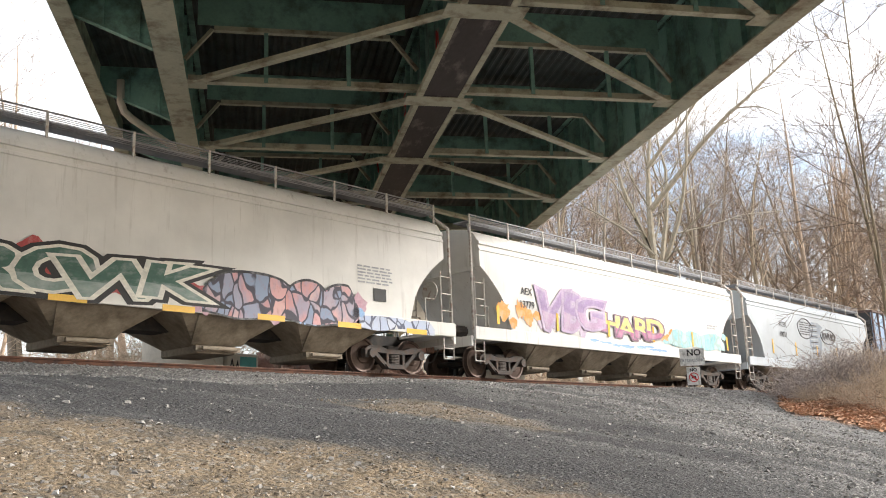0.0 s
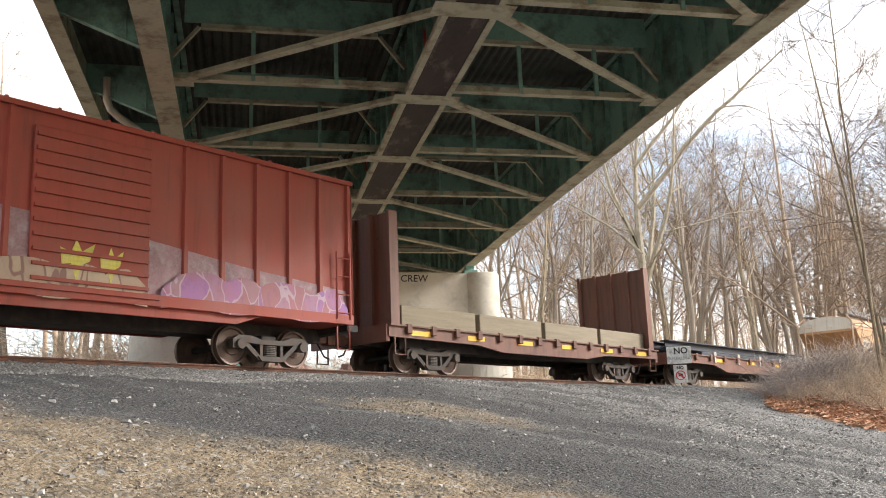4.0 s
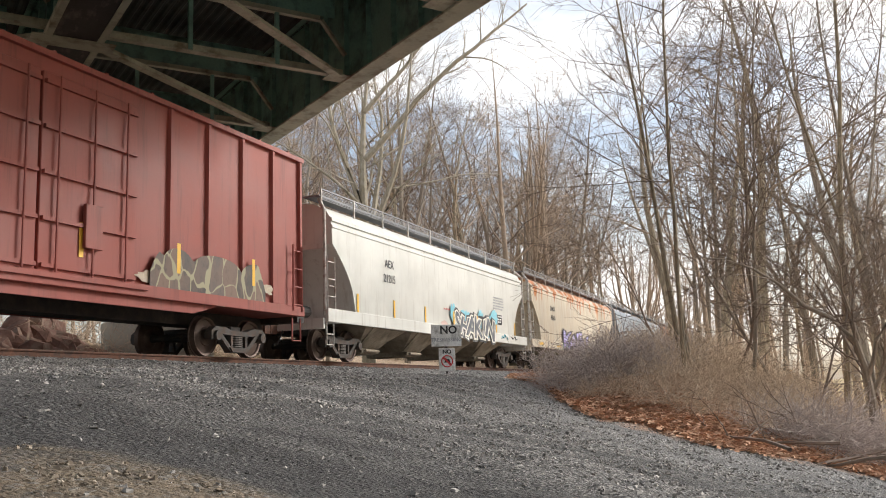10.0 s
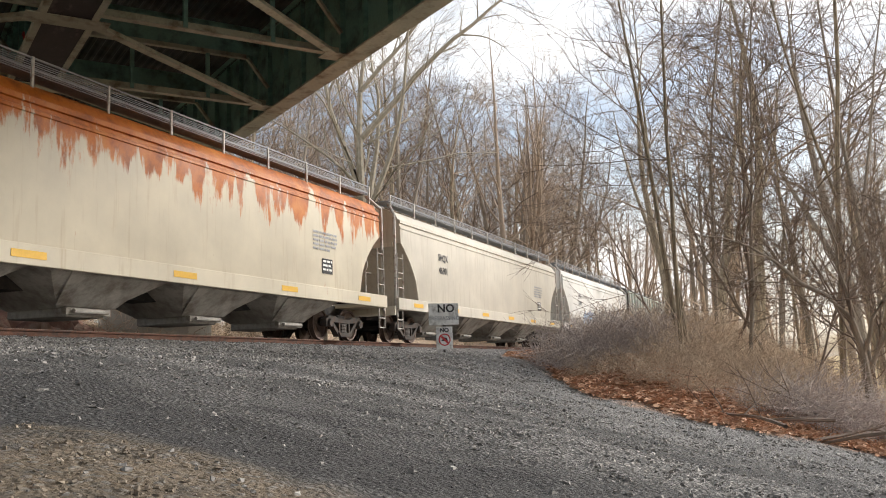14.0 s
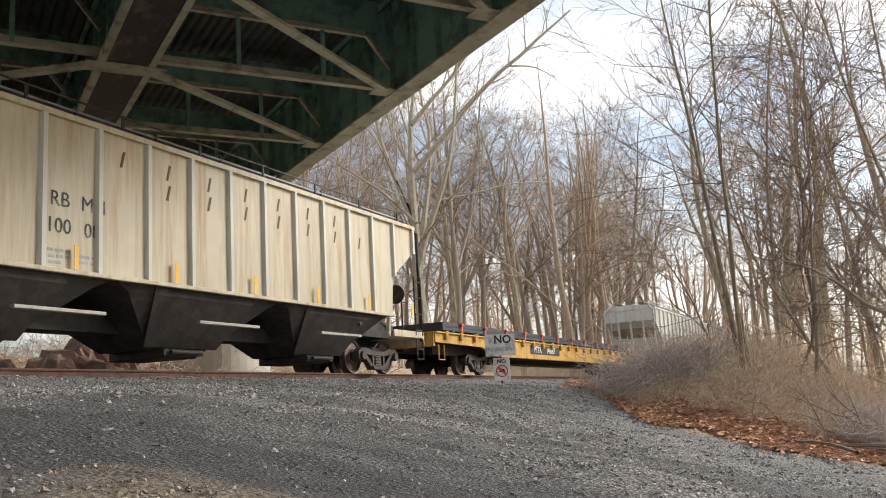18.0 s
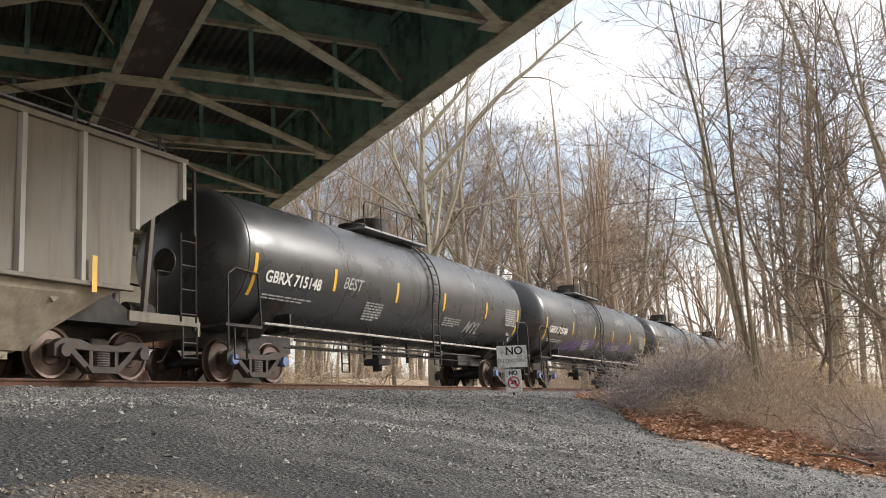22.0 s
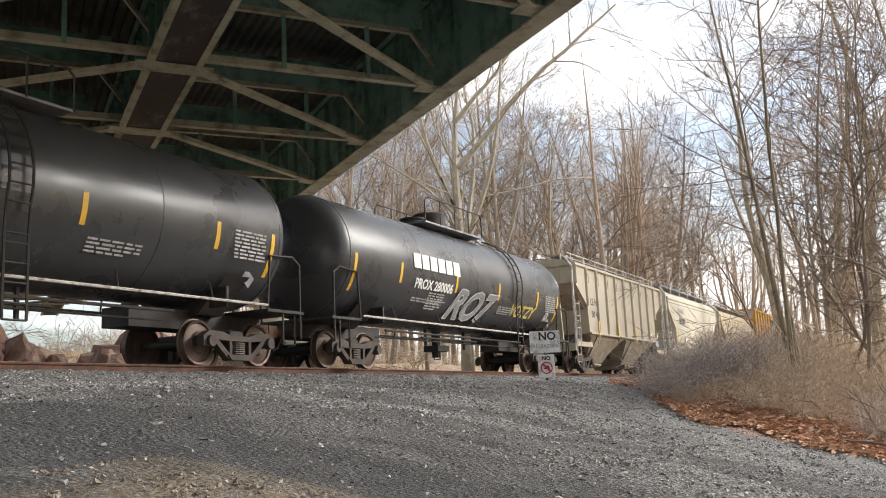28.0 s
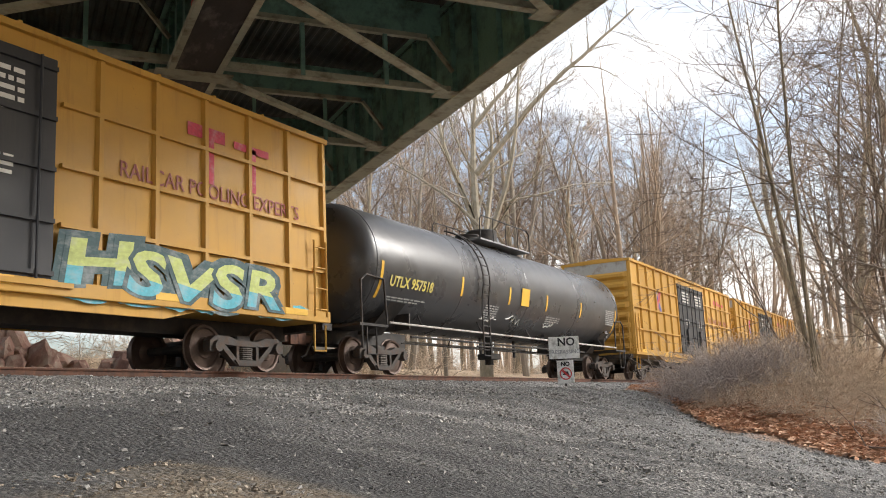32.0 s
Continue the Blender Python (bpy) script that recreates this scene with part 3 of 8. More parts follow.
for lat, zb, half, mat in ((LG, 8.523, 0.30, DUSTY), (CG, 8.412, 0.52, SOOT), (RG, 8.523, 0.26, DUSTY)):
    girder = part("girder", Geo().box(lat - 0.012, lat + 0.012, Y0, Y1, zb + 0.05, 11.1), TEAL, bridge, "green riveted plate girder")
    part("bottom_flange", Geo().box(lat - half, lat + half, Y0, Y1, zb, zb + 0.05), mat, girder, "dusty lower flange")
    part("top_flange", Geo().box(lat - 0.3, lat + 0.3, Y0, Y1, 11.1, 11.14), TEAL, girder)
    if lat == CG:
        for s in (-1, 1):
            part("flange_edge", Geo().box(lat + s * half - 0.07, lat + s * half + 0.07, Y0, Y1, zb - 0.03, zb + 0.12), DUSTY, girder)
    y = Y0
    while y < Y1:
        if y > -25:
            part("stiffener", lambda: Geo().box(-0.15, 0.15, -0.008, 0.008, 0.0, 2.49), TEAL, girder, at=(lat, y, 8.60), key="stiffener")
        y += PITCH / 4


def strut(name, p, q, w, h, material, parent, label=""):
    """A straight rolled section from p to q, w wide and h deep, with a flange and a web."""
    p, q = Vector(p), Vector(q)
    d = q - p
    L = d.length
    m = Matrix.Translation(p) @ d.to_track_quat("X", "Z").to_matrix().to_4x4()
    g = Geo().box(0, L, -w / 2, w / 2, 0, 0.02).box(0, L, -0.012, 0.012, 0.02, h)
    return part(name, g, material, parent, label, at=m)


for y in ROWS_AT:
    fr = part("cross_frame", Geo().box(LG + 0.3, RG - 0.3, y - 0.10, y + 0.10, 8.63, 8.66).box(LG + 0.3, RG - 0.3, y - 0.012, y + 0.012, 8.66, 8.83), DUSTY, bridge, "dusty cross strut")
    part("gusset", lambda: Geo().box(-0.85, 0.85, -0.30, 0.30, 0, 0.02), DUSTY, fr, at=(CG, y, 8.377), key="gusset")
    for lat in (LG + 0.35, RG - 0.35):
        part("gusset", lambda: Geo().box(-0.4, 0.4, -0.28, 0.28, 0, 0.02), DUSTY, fr, at=(lat, y, 8.588), key="end_gusset")
    for a, b in ((LG, CG - 0.3), (CG + 0.3, RG)):
        top = part("upper_strut", Geo().box(a + 0.9, b - 0.9, y - 0.07, y + 0.07, 10.0, 10.03).box(a + 0.9, b - 0.9, y - 0.01, y + 0.01, 10.03, 10.15), DUSTY, fr)
        strut("knee_brace", (a + 0.9, y, 10.02), (a + 0.25, y, 9.2), 0.12, 0.10, DUSTY, fr)
        strut("knee_brace", (b - 0.9, y, 10.02), (b - 0.25, y, 9.2), 0.12, 0.10, DUSTY, fr)
        for f_ in (0.35, 0.68):
            part("hanger", lambda: Geo().box(-0.05, 0.05, -0.05, 0.05, 0, 1.37), TEAL, fr, at=(a + (b - a) * f_, y, 8.65), key="hanger")
        part("web_panel", Geo().box(a + 0.5, b - 0.5, y - 0.006, y + 0.006, 10.15, 11.0), TEAL, fr)
    if y + PITCH < Y1:
        for sgn, lat in ((-1, LG + 0.5), (1, RG - 0.5)):
            strut("lateral_brace", (CG + sgn * 0.5, y + 0.3, 8.50), (lat, y + PITCH - 0.15, 8.56), 0.22, 0.16, DUSTY, bridge, "dusty diagonal brace")
    for lat, out in ((LG, FASCIA_L), (RG, FASCIA_R)):
        part("bracket", Geo().prism([(lat, 9.25), (lat, 11.05), (out, 11.05), (out, 10.25)], y - 0.012, y + 0.012, "y"), TEAL, bridge, "green overhang bracket")
        s = 1 if out > lat else -1
        ledge = [(lat + s * (0.1 + k * (abs(out - lat) - 0.2) / 6), 9.25 + 1.0 * k / 6) for k in range(7)]
        part("bracket_flange", Geo().loft([[(x, y - 0.10, z), (x, y + 0.10, z), (x, y + 0.10, z + 0.03), (x, y - 0.10, z + 0.03)] for x, z in ledge]), TEAL, bridge)
        for f_ in (0.33, 0.66):
            xx = lat + (out - lat) * f_
            part("bracket_stiffener", Geo().box(xx - 0.01, xx + 0.01, y - 0.09, y + 0.09, 9.27 + 1.0 * f_, 11.05), TEAL, bridge)
for out in (FASCIA_L, FASCIA_R):
    part("fascia_beam", Geo().box(out - 0.22, out + 0.22, Y0, Y1, 10.06, 10.12).box(out - 0.02, out + 0.02, Y0, Y1, 10.12, 11.1), DUSTY, bridge, "dusty fascia beam")
part("deck_slab", Geo().box(-5.3, 12.95, Y0, Y1, 11.2, 11.45), CONC, bridge, "concrete deck slab")
part("parapet", Geo().box(-5.3, -4.95, Y0, Y1, 11.45, 12.3), CONC, bridge)
part("parapet", Geo().box(12.6, 12.95, Y0, Y1, 11.45, 12.3), CONC, bridge)
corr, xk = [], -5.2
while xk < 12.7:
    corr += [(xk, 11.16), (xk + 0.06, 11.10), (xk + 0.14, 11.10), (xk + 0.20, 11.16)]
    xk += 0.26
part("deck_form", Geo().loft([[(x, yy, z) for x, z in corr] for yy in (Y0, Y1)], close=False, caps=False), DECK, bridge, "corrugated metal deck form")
part("drain_pipe", Geo().path([(-4.3, 21.6, 10.6), (-4.3, 21.7, 9.95), (-4.2, 21.8, 9.7), (-4.0, 22.0, 9.55), (-2.75, 23.0, 8.95), (-2.6, 23.1, 8.9)], 0.11, 10), surface("pale_drain_pipe", (0.48, 0.43, 0.36), 0.6, 0, 0.15), bridge, "pale drain pipe")
# sprayed writing and marks on the middle girder
RED = surface("red_spray", (0.55, 0.045, 0.05), 0.7, 0, 0.2)
side_on = pose(0, 0, 0, 0, 0, -90)
part("writing", text_mesh("He", 0.42, 0.01, 0, 0.003, INK), INK, bridge, at=Matrix.Translation((CG - 0.02, 16.5, 9.55)) @ side_on)
part("writing", text_mesh("ME", 0.62, 0.03, 0.2, 0.003, RED), RED, bridge, at=Matrix.Translation((CG - 0.02, 16.3, 10.0)) @ side_on)
for k in range(3):
    s = 0.50 - 0.16 * k
    g = Geo()
    for a, b, c, d in ((-s, s, -s, -s + 0.06), (-s, s, s - 0.06, s), (-s, -s + 0.06, -s, s), (s - 0.06, s, -s, s)):
        g.box(-0.004, 0.004, a, b, c, d)
    part("sprayed_square", g, RED, bridge, at=(CG - 0.02, 21.7, 10.05))
for k, (yy, zz) in enumerate(((22.4, 9.3), (28.3, 9.9), (29.6, 9.2), (31.6, 10.1), (36.0, 9.8))):
    part("sprayed_mark", Geo().path([(0, -0.4, 0), (0, -0.2, 0.4), (0, 0.1, 0.1), (0, 0.4, 0.45), (0, 0.45, 0.05)], 0.035, 5), RED if k < 2 else INK, bridge, at=(CG - 0.03, yy, zz))

BLUEINK = surface("blue_marker", (0.06, 0.09, 0.35), 0.7)
# pier: two round columns and a deep cap wall
PIER_Y = 39.6
pier = thing("bridge_pier", "pale concrete pier with two round columns and sprayed writing", "pier", pose(0, 0, 1.984, 0, 0, -36.57))
for lat in (-2.5, 11.38):
    part("column", Geo().lathe([(-3.0, 0.97), (8.02, 0.97), (8.10, 0.93)], 40, "z"), CONC, pier, "round concrete column", at=(lat, PIER_Y, 0), smooth=True)
    part("bearing", Geo().box(-0.35, 0.35, -0.3, 0.3, 8.10, 8.32, 0.02).box(-0.22, 0.22, -0.2, 0.2, 8.32, 8.52, 0.02), TEAL, pier, "green steel bearing", at=(RG if lat > 0 else LG, PIER_Y, 0))
arch = [(-2.5, 8.08), (-2.5, 5.0)] + [(-2.5 + 13.88 * k / 14, 5.0 + 0.62 * math.sin(math.pi * k / 14)) for k in range(1, 14)] + [(11.38, 5.0), (11.38, 8.08)]
part("cap_wall", Geo().prism(arch, PIER_Y - 0.55, PIER_Y + 0.55, "y"), CONC, pier, "smooth concrete cap wall")
part("writing", text_mesh("ACAB H8G16L CREW", 0.48, 0.004, 0.1, 0.003, INK), INK, pier, at=(6.3, PIER_Y - 0.56, 7.80))
part("writing", text_mesh("Vagin !", 0.36, 0.002, 0.2, 0.003, BLUEINK), BLUEINK, pier, at=(2.45, PIER_Y - 0.56, 7.55))
part("footing", Geo().box(-4.0, 12.9, PIER_Y - 1.3, PIER_Y + 1.3, -3.0, 0.55, 0.04), CONC, pier, "low concrete footing")

# red rocks and pale concrete drums beyond the track, glimpsed under the cars
REDSTONE = surface("red_stone", (0.27, 0.155, 0.12), 0.95, 0, 0.35, 1.6, 14, 0.6, (0.40, 0.33, 0.27), 0.35)


def rock_mesh(seed):
    bm = bmesh.new()
    bmesh.ops.create_icosphere(bm, subdivisions=2, radius=0.5)
    off = Vector((seed * 5.3, seed * 2.7, seed * 1.1))
    for v in bm.verts:
        v.co *= 1.0 + 0.45 * noise.noise(v.co * 2.2 + off) + 0.18 * noise.noise(v.co * 6.0 + off)
    me = bpy.data.meshes.new("rock")
    bm.to_mesh(me)
    bm.free()
    me.materials.append(REDSTONE)
    return me


ROCKS = [rock_mesh(k + 1) for k in range(5)]
heap = thing("rock_heap", "rough heap of dull red rocks beyond the track", "rocks", (15.0, 18.9, 2.9))
rw = random.Random(8)
for k in range(120):
    u, tier = rw.uniform(0, 8.6), rw.random()
    size = rw.uniform(0.45, 1.15)
    m = Matrix.Translation((u, 0.2 + 1.5 * tier + rw.uniform(0, 0.4), 0.1 + 1.75 * tier * (0.75 + 0.25 * math.sin(1.3 * u)))) @ Euler((rw.uniform(0, 6), rw.uniform(0, 6), rw.uniform(0, 6))).to_matrix().to_4x4() @ Matrix.Diagonal((size * 1.3, size, size * 0.8, 1))
    part("rock", ROCKS[k % 5], REDSTONE, heap, at=m)
for x, y, r, h in ((11.7, 19.9, 1.15, 2.25), (26.0, 20.4, 1.75, 2.3)):
    drum = thing("concrete_drum", "pale round concrete drum beyond the track", "drum", (x, y, 2.9), "concrete drums beyond the track")
    part("drum_body", Geo().lathe([(0.0, 0.02), (0.0, r), (h - 0.04, r), (h, r - 0.04), (h, 0.02)], 40, "z"), CONC, drum)
block = thing("concrete_block", "low concrete block with a teal painted panel", "block", (13.6, 19.6, 2.9))
part("block_body", Geo().box(-0.6, 0.6, 0, 1.2, 0, 1.85, 0.04), CONC, block)
part("painted_panel", Geo().box(-0.1, 0.5, -0.006, 0, 1.1, 1.75), surface("teal_spray", (0.10, 0.36, 0.33), 0.7), block, "teal sprayed panel")
part("sprayed_tag", Geo().path([(-0.5, -0.01, 1.2), (-0.4, -0.01, 1.65), (-0.3, -0.01, 1.25), (-0.2, -0.01, 1.6), (-0.15, -0.01, 1.2)], 0.035, 5), INK, block)


# ---- bare woods ----
BARK = surface("grey_brown_bark", (0.28, 0.235, 0.185), 0.95, 0, 0.3, 1.5, 25, 0.5, stretch=(3, 3, 0.6))
BARK_TAN = surface("tan_bark", (0.37, 0.305, 0.215), 0.95, 0, 0.35, 2.5, 25, 0.6, (0.15, 0.125, 0.09), 0.4, stretch=(3, 3, 0.6))
SYCAMORE = surface("mottled_white_bark", (0.37, 0.325, 0.255), 0.85, 0, 0.15, 2.5, 12, 0.3, (0.25, 0.21, 0.14), 0.45, stretch=(1.5, 1.5, 0.7))
TWIG = surface("brown_twigs", (0.215, 0.165, 0.13), 0.95, 0, 0.25, 3, 20, 0.1)
TWIG_TAN = surface("tan_twigs", (0.40, 0.31, 0.23), 0.95, 0, 0.25, 3, 20, 0.1)


def limb(g, rng, p, d, length, r, segs, sides, wander, rise, tip=0.25):
    """A wandering tapered limb; returns its joints as (place, direction, radius)."""
    joints, n = [], segs
    pts, dirs = [p.copy()], []
    d = d.normalized()
    for k in range(n):
        d = (d + Vector((rng.gauss(0, wander), rng.gauss(0, wander), rng.gauss(0, wander) + rise))).normalized()
        pts.append(pts[-1] + d * (length / n))
        dirs.append(d.copy())
    dirs.append(d.copy())
    rings = []
    for k, q in enumerate(pts):
        rr = r * (1 - (1 - tip) * k / n)
        a = dirs[k].orthogonal().normalized()
        b = dirs[k].cross(a)
        rings.append([q + (a * math.cos(2 * math.pi * i / sides) + b * math.sin(2 * math.pi * i / sides)) * rr for i in range(sides)])
        joints.append((q, dirs[k], rr))
    o = len(g.v)
    g.v += [tuple(v) for ring in rings for v in ring]
    for s in range(n):
        g.f += [(o + s * sides + i, o + s * sides + (i + 1) % sides, o + (s + 1) * sides + (i + 1) % sides, o + (s + 1) * sides + i) for i in range(sides)]
    return joints


def along(joints, t):
    k = min(len(joints) - 2, int(t * (len(joints) - 1)))
    f = t * (len(joints) - 1) - k
    return joints[k][0].lerp(joints[k + 1][0], f), joints[k][1], joints[k][2] * (1 - f) + joints[k + 1][2] * f


def side_way(rng, d, spread):
    a = d.orthogonal().normalized()
    b = d.cross(a)
    t = rng.uniform(0, 2 * math.pi)
    return (d * math.cos(spread) + (a * math.cos(t) + b * math.sin(t)) * math.sin(spread)).normalized()


def grow(seed, height, radius, limbs=14, first=0.3, reach=0.34, branches=6, twigs=6, lean=(0, 0), fork=0, wander=0.05, spread=0.75, thick=1.0, lift=0.06):
    rng = random.Random(seed)
    trunk, crown = Geo(), Geo()
    stems = [limb(trunk, rng, Vector((0, 0, -0.3)), Vector((lean[0], lean[1], 1)), height, radius, 10, 8, wander, 0.03, 0.05)]
    for k in range(fork):
        p, d, r = along(stems[0], rng.uniform(0.22, 0.5))
        stems.append(limb(trunk, rng, p, side_way(rng, d, rng.uniform(0.3, 0.6)), height * rng.uniform(0.5, 0.65), r * 0.72, 8, 6, wander * 1.3, 0.10, 0.12))
    for stem in stems:
        for k in range(limbs if stem is stems[0] else limbs // 2):
            t = first + (0.97 - first) * (k + rng.random()) / limbs if stem is stems[0] else rng.uniform(0.3, 0.97)
            p, d, r = along(stem, min(0.98, t))
            L = height * reach * (1.10 - 0.60 * t) * rng.uniform(0.6, 1.2)
            boughs = limb(crown, rng, p, side_way(rng, d, rng.uniform(0.6, 1.15) * spread), L, max(0.013, r * 0.36), 5, 5, 0.15, lift, 0.45)
            for b in range(branches):
                q, e, s = along(boughs, rng.uniform(0.25, 1.0))
                L2 = L * rng.uniform(0.25, 0.5)
                sub = limb(crown, rng, q, side_way(rng, e, rng.uniform(0.4, 0.9)), L2, max(0.008, s * 0.55), 3, 4, 0.18, lift * 0.6, 0.55)
                for w in range(twigs):
                    o, h, _ = along(sub, rng.uniform(0.15, 1.0))
                    limb(crown, rng, o, side_way(rng, h, rng.uniform(0.3, 0.8)), L2 * rng.uniform(0.3, 0.7) + 0.15, 0.0055 * thick, 2, 3, 0.16, 0.02, 0.5)
    return trunk, crown


TREE_MESH = {}


def tree(kind, x, y, turn, scale, label, bark, twig, group="", sink=0.0):
    """A bare tree of one of the grown kinds: a trunk and a crown of limbs and twigs."""
    for what, mat in (("trunk", bark), ("crown", twig)):
        key = (kind, what, mat.name)
        if key not in TREE_MESH:
            t, c = grow(**TREE_KINDS[kind])
            TREE_MESH[(kind, "trunk", bark.name)] = t.mesh("trunk", bark, True)
            TREE_MESH[(kind, "crown", twig.name)] = c.mesh("crown", twig, True)
    m = Matrix.Translation((x, y, gz(x, y) - 0.05 - sink)) @ Matrix.Rotation(radians(turn), 4, "Z") @ Matrix.Scale(scale, 4)
    ob = thing("tree", label, "tree", m, group)
    part("trunk", TREE_MESH[(kind, "trunk", bark.name)], bark, ob)
    part("crown", TREE_MESH[(kind, "crown", twig.name)], twig, ob)
    return ob


TREE_KINDS = {
    "a": dict(seed=11, height=16, radius=0.22, limbs=16, first=0.3, branches=7, twigs=5, spread=1.05, lift=0.035),
    "b": dict(seed=12, height=18, radius=0.26, limbs=15, first=0.35, branches=7, twigs=5, spread=1.05, lift=0.035, fork=1),
    "c": dict(seed=13, height=15, radius=0.18, limbs=17, first=0.25, branches=7, twigs=5, spread=1.05, lift=0.035, lean=(0.08, 0.03)),
    "d": dict(seed=14, height=17, radius=0.20, limbs=14, first=0.35, branches=7, twigs=5, spread=1.05, lift=0.035, fork=2),
    "e": dict(seed=15, height=14, radius=0.13, limbs=15, first=0.2, branches=7, twigs=5, spread=1.05, lift=0.035),
    "sapling": dict(seed=21, height=11, radius=0.05, limbs=26, first=0.12, reach=0.22, branches=5, twigs=5, wander=0.07, spread=1.2, lift=0.02),
    "sapling_two": dict(seed=22, height=13, radius=0.058, limbs=22, first=0.28, reach=0.24, branches=6, twigs=5, wander=0.05, lean=(-0.14, 0.0), spread=1.2, lift=0.03),
    "pole": dict(seed=23, height=16, radius=0.088, limbs=18, first=0.38, reach=0.24, branches=6, twigs=5, wander=0.04, fork=1, spread=1.2, lift=0.03),
    "thicket": dict(seed=25, height=7.5, radius=0.05, limbs=12, first=0.15, reach=0.36, branches=4, twigs=4, wander=0.14, fork=4, spread=1.2, lift=0.02),
    "leaner": dict(seed=26, height=9, radius=0.06, limbs=18, first=0.2, reach=0.28, branches=5, twigs=4, wander=0.10, lean=(0.45, 0.1), fork=1, spread=1.1),
    "crooked": dict(seed=27, height=6.5, radius=0.10, limbs=16, first=0.25, reach=0.42, branches=5, twigs=5, wander=0.22, fork=2, spread=1.2),
    "stub": dict(seed=28, height=2.2, radius=0.13, limbs=3, first=0.4, reach=0.25, branches=2, twigs=2, wander=0.04),
    "sycamore": dict(seed=31, height=20, radius=0.36, limbs=13, first=0.35, reach=0.34, branches=6, twigs=5, fork=3, wander=0.05, spread=0.9),
}

# trees by the bank, on the camera's side of the track
for kind, x, y, turn, s, bark in (
        ("sapling_two", 21.6, 3.26, 0, 1.0, BARK_TAN), ("pole", 23.2, 3.49, 150, 0.8, BARK_TAN), ("stub", 22.3, 3.23, 0, 1.0, BARK_TAN),
        ("sapling", 23.3, 2.08, 200, 1.1, BARK), ("thicket", 24.8, 2.61, 120, 1.0, TWIG),
        ("pole", 26.5, 0.13, 260, 1.1, BARK_TAN), ("leaner", 24.6, 0.12, 250, 1.0, BARK), ("thicket", 25.6, -0.63, 40, 0.9, TWIG),
        ("pole", 29.5, -1.21, 95, 1.1, BARK), ("sapling_two", 29.0, 3.21, 20, 1.15, BARK), ("leaner", 25.4, 1.28, 100, 0.9, BARK),
        ("thicket", 22.8, 0.61, 230, 0.7, TWIG), ("sapling", 31.5, 0.89, 60, 1.2, BARK_TAN), ("thicket", 28.0, -2.54, 300, 1.0, TWIG),
        ("pole", 34.0, -2.5, 10, 1.1, BARK), ("pole", 37.0, 2.23, 70, 1.2, BARK_TAN), ("thicket", 31.0, 4.91, 15, 0.9, TWIG)):
    tree(kind, x, y, turn, s, "slender bare young tree beside the gravel bank" if bark is BARK else "slender tan-barked bare tree in brambles", bark, TWIG, "trees by the bank")
tree("crooked", 23.0, -0.15, 30, 1.0, "small crooked bare tree with twisted limbs", BARK, TWIG, "trees by the bank")
tree("crooked", 25.6, -0.6, 190, 0.8, "small crooked bare tree with twisted limbs", BARK, TWIG, "trees by the bank")
# the big pale tree beyond the track
sycamore = tree("sycamore", 40.3, 19.9, 0, 0.97, "tall pale-barked bare tree beyond the track", SYCAMORE, SYCAMORE, "woods beyond the track")
rs_ = random.Random(77)
g = Geo()
for z0, reach, lift_, thick_ in ((10.6, 12.5, 1.15, 0.18), (13.0, 7.5, 1.5, 0.13), (8.0, 6.0, 1.3, 0.10)):
    side = Vector((0.36, -0.93, 0)) if thick_ > 0.1 else Vector((-0.36, 0.93, 0))
    bough = limb(g, rs_, Vector((0, 0, z0)), side + Vector((0, 0, lift_)), reach, thick_, 9, 7, 0.07, 0.0, 0.25)
    for _ in range(9):
        p, d, r = along(bough, rs_.uniform(0.3, 1.0))
        sub = limb(g, rs_, p, side_way(rs_, d, rs_.uniform(0.4, 1.0)), rs_.uniform(1.2, 3.2), max(0.02, r * 0.5), 5, 5, 0.14, 0.04, 0.35)
        for _ in range(7):
            q, e, r2 = along(sub, rs_.uniform(0.25, 1.0))
            limb(g, rs_, q, side_way(rs_, e, rs_.uniform(0.4, 1.0)), rs_.uniform(0.4, 1.3), 0.012, 3, 4, 0.16, 0.03, 0.5)
part("limb", g, SYCAMORE, sycamore, "long pale leaning limb", smooth=True)

rw = random.Random(5)
u_, v_ = Vector((math.sin(radians(36.57)), math.cos(radians(36.57)))), Vector((math.cos(radians(36.57)), -math.sin(radians(36.57))))
placed = []
tries = 0
while len(placed) < 84 and tries < 6000:
    tries += 1
    x, y = rw.uniform(2, 120), 21.5 + 26 * rw.random() ** 1.2
    p = Vector((x, y))
    if -7.5 < p.dot(v_) < 16.5 or (p - Vector((40.3, 19.9))).length < 2.0:
        continue
    if x < 12 and y < 28:
        continue
    if any((p - q).length < 2.3 for q in placed):
        continue
    placed.append(p)
    kind = rw.choice("abcde")
    tan = rw.random() < 0.45
    tree(kind, x, y, rw.uniform(0, 360), rw.uniform(0.8, 1.08) * (1.0 + 0.4 * min(1, max(0, (x - 35) / 35))), "bare tan-grey woodland tree beyond the track" if tan else "bare grey-brown woodland tree beyond the track", BARK_TAN if tan else BARK, TWIG_TAN if tan else TWIG, "woods beyond the track")
placed = []
tries = 0
while len(placed) < 150 and tries < 9000:
    tries += 1
    x, y = rw.uniform(6, 220), rw.uniform(42, 110)
    p = Vector((x, y))
    if -7.5 < p.dot(v_) < 16.5 or any((p - q).length < 2.8 for q in placed):
        continue
    placed.append(p)
while len(placed) < 260 and tries < 14000:
    tries += 1
    x, y = rw.uniform(52, 200), rw.uniform(-80, 9)
    p = Vector((x, y))
    if y > 9 - 0.02 * x or any((p - q).length < 2.6 for q in placed):
        continue
    placed.append(p)
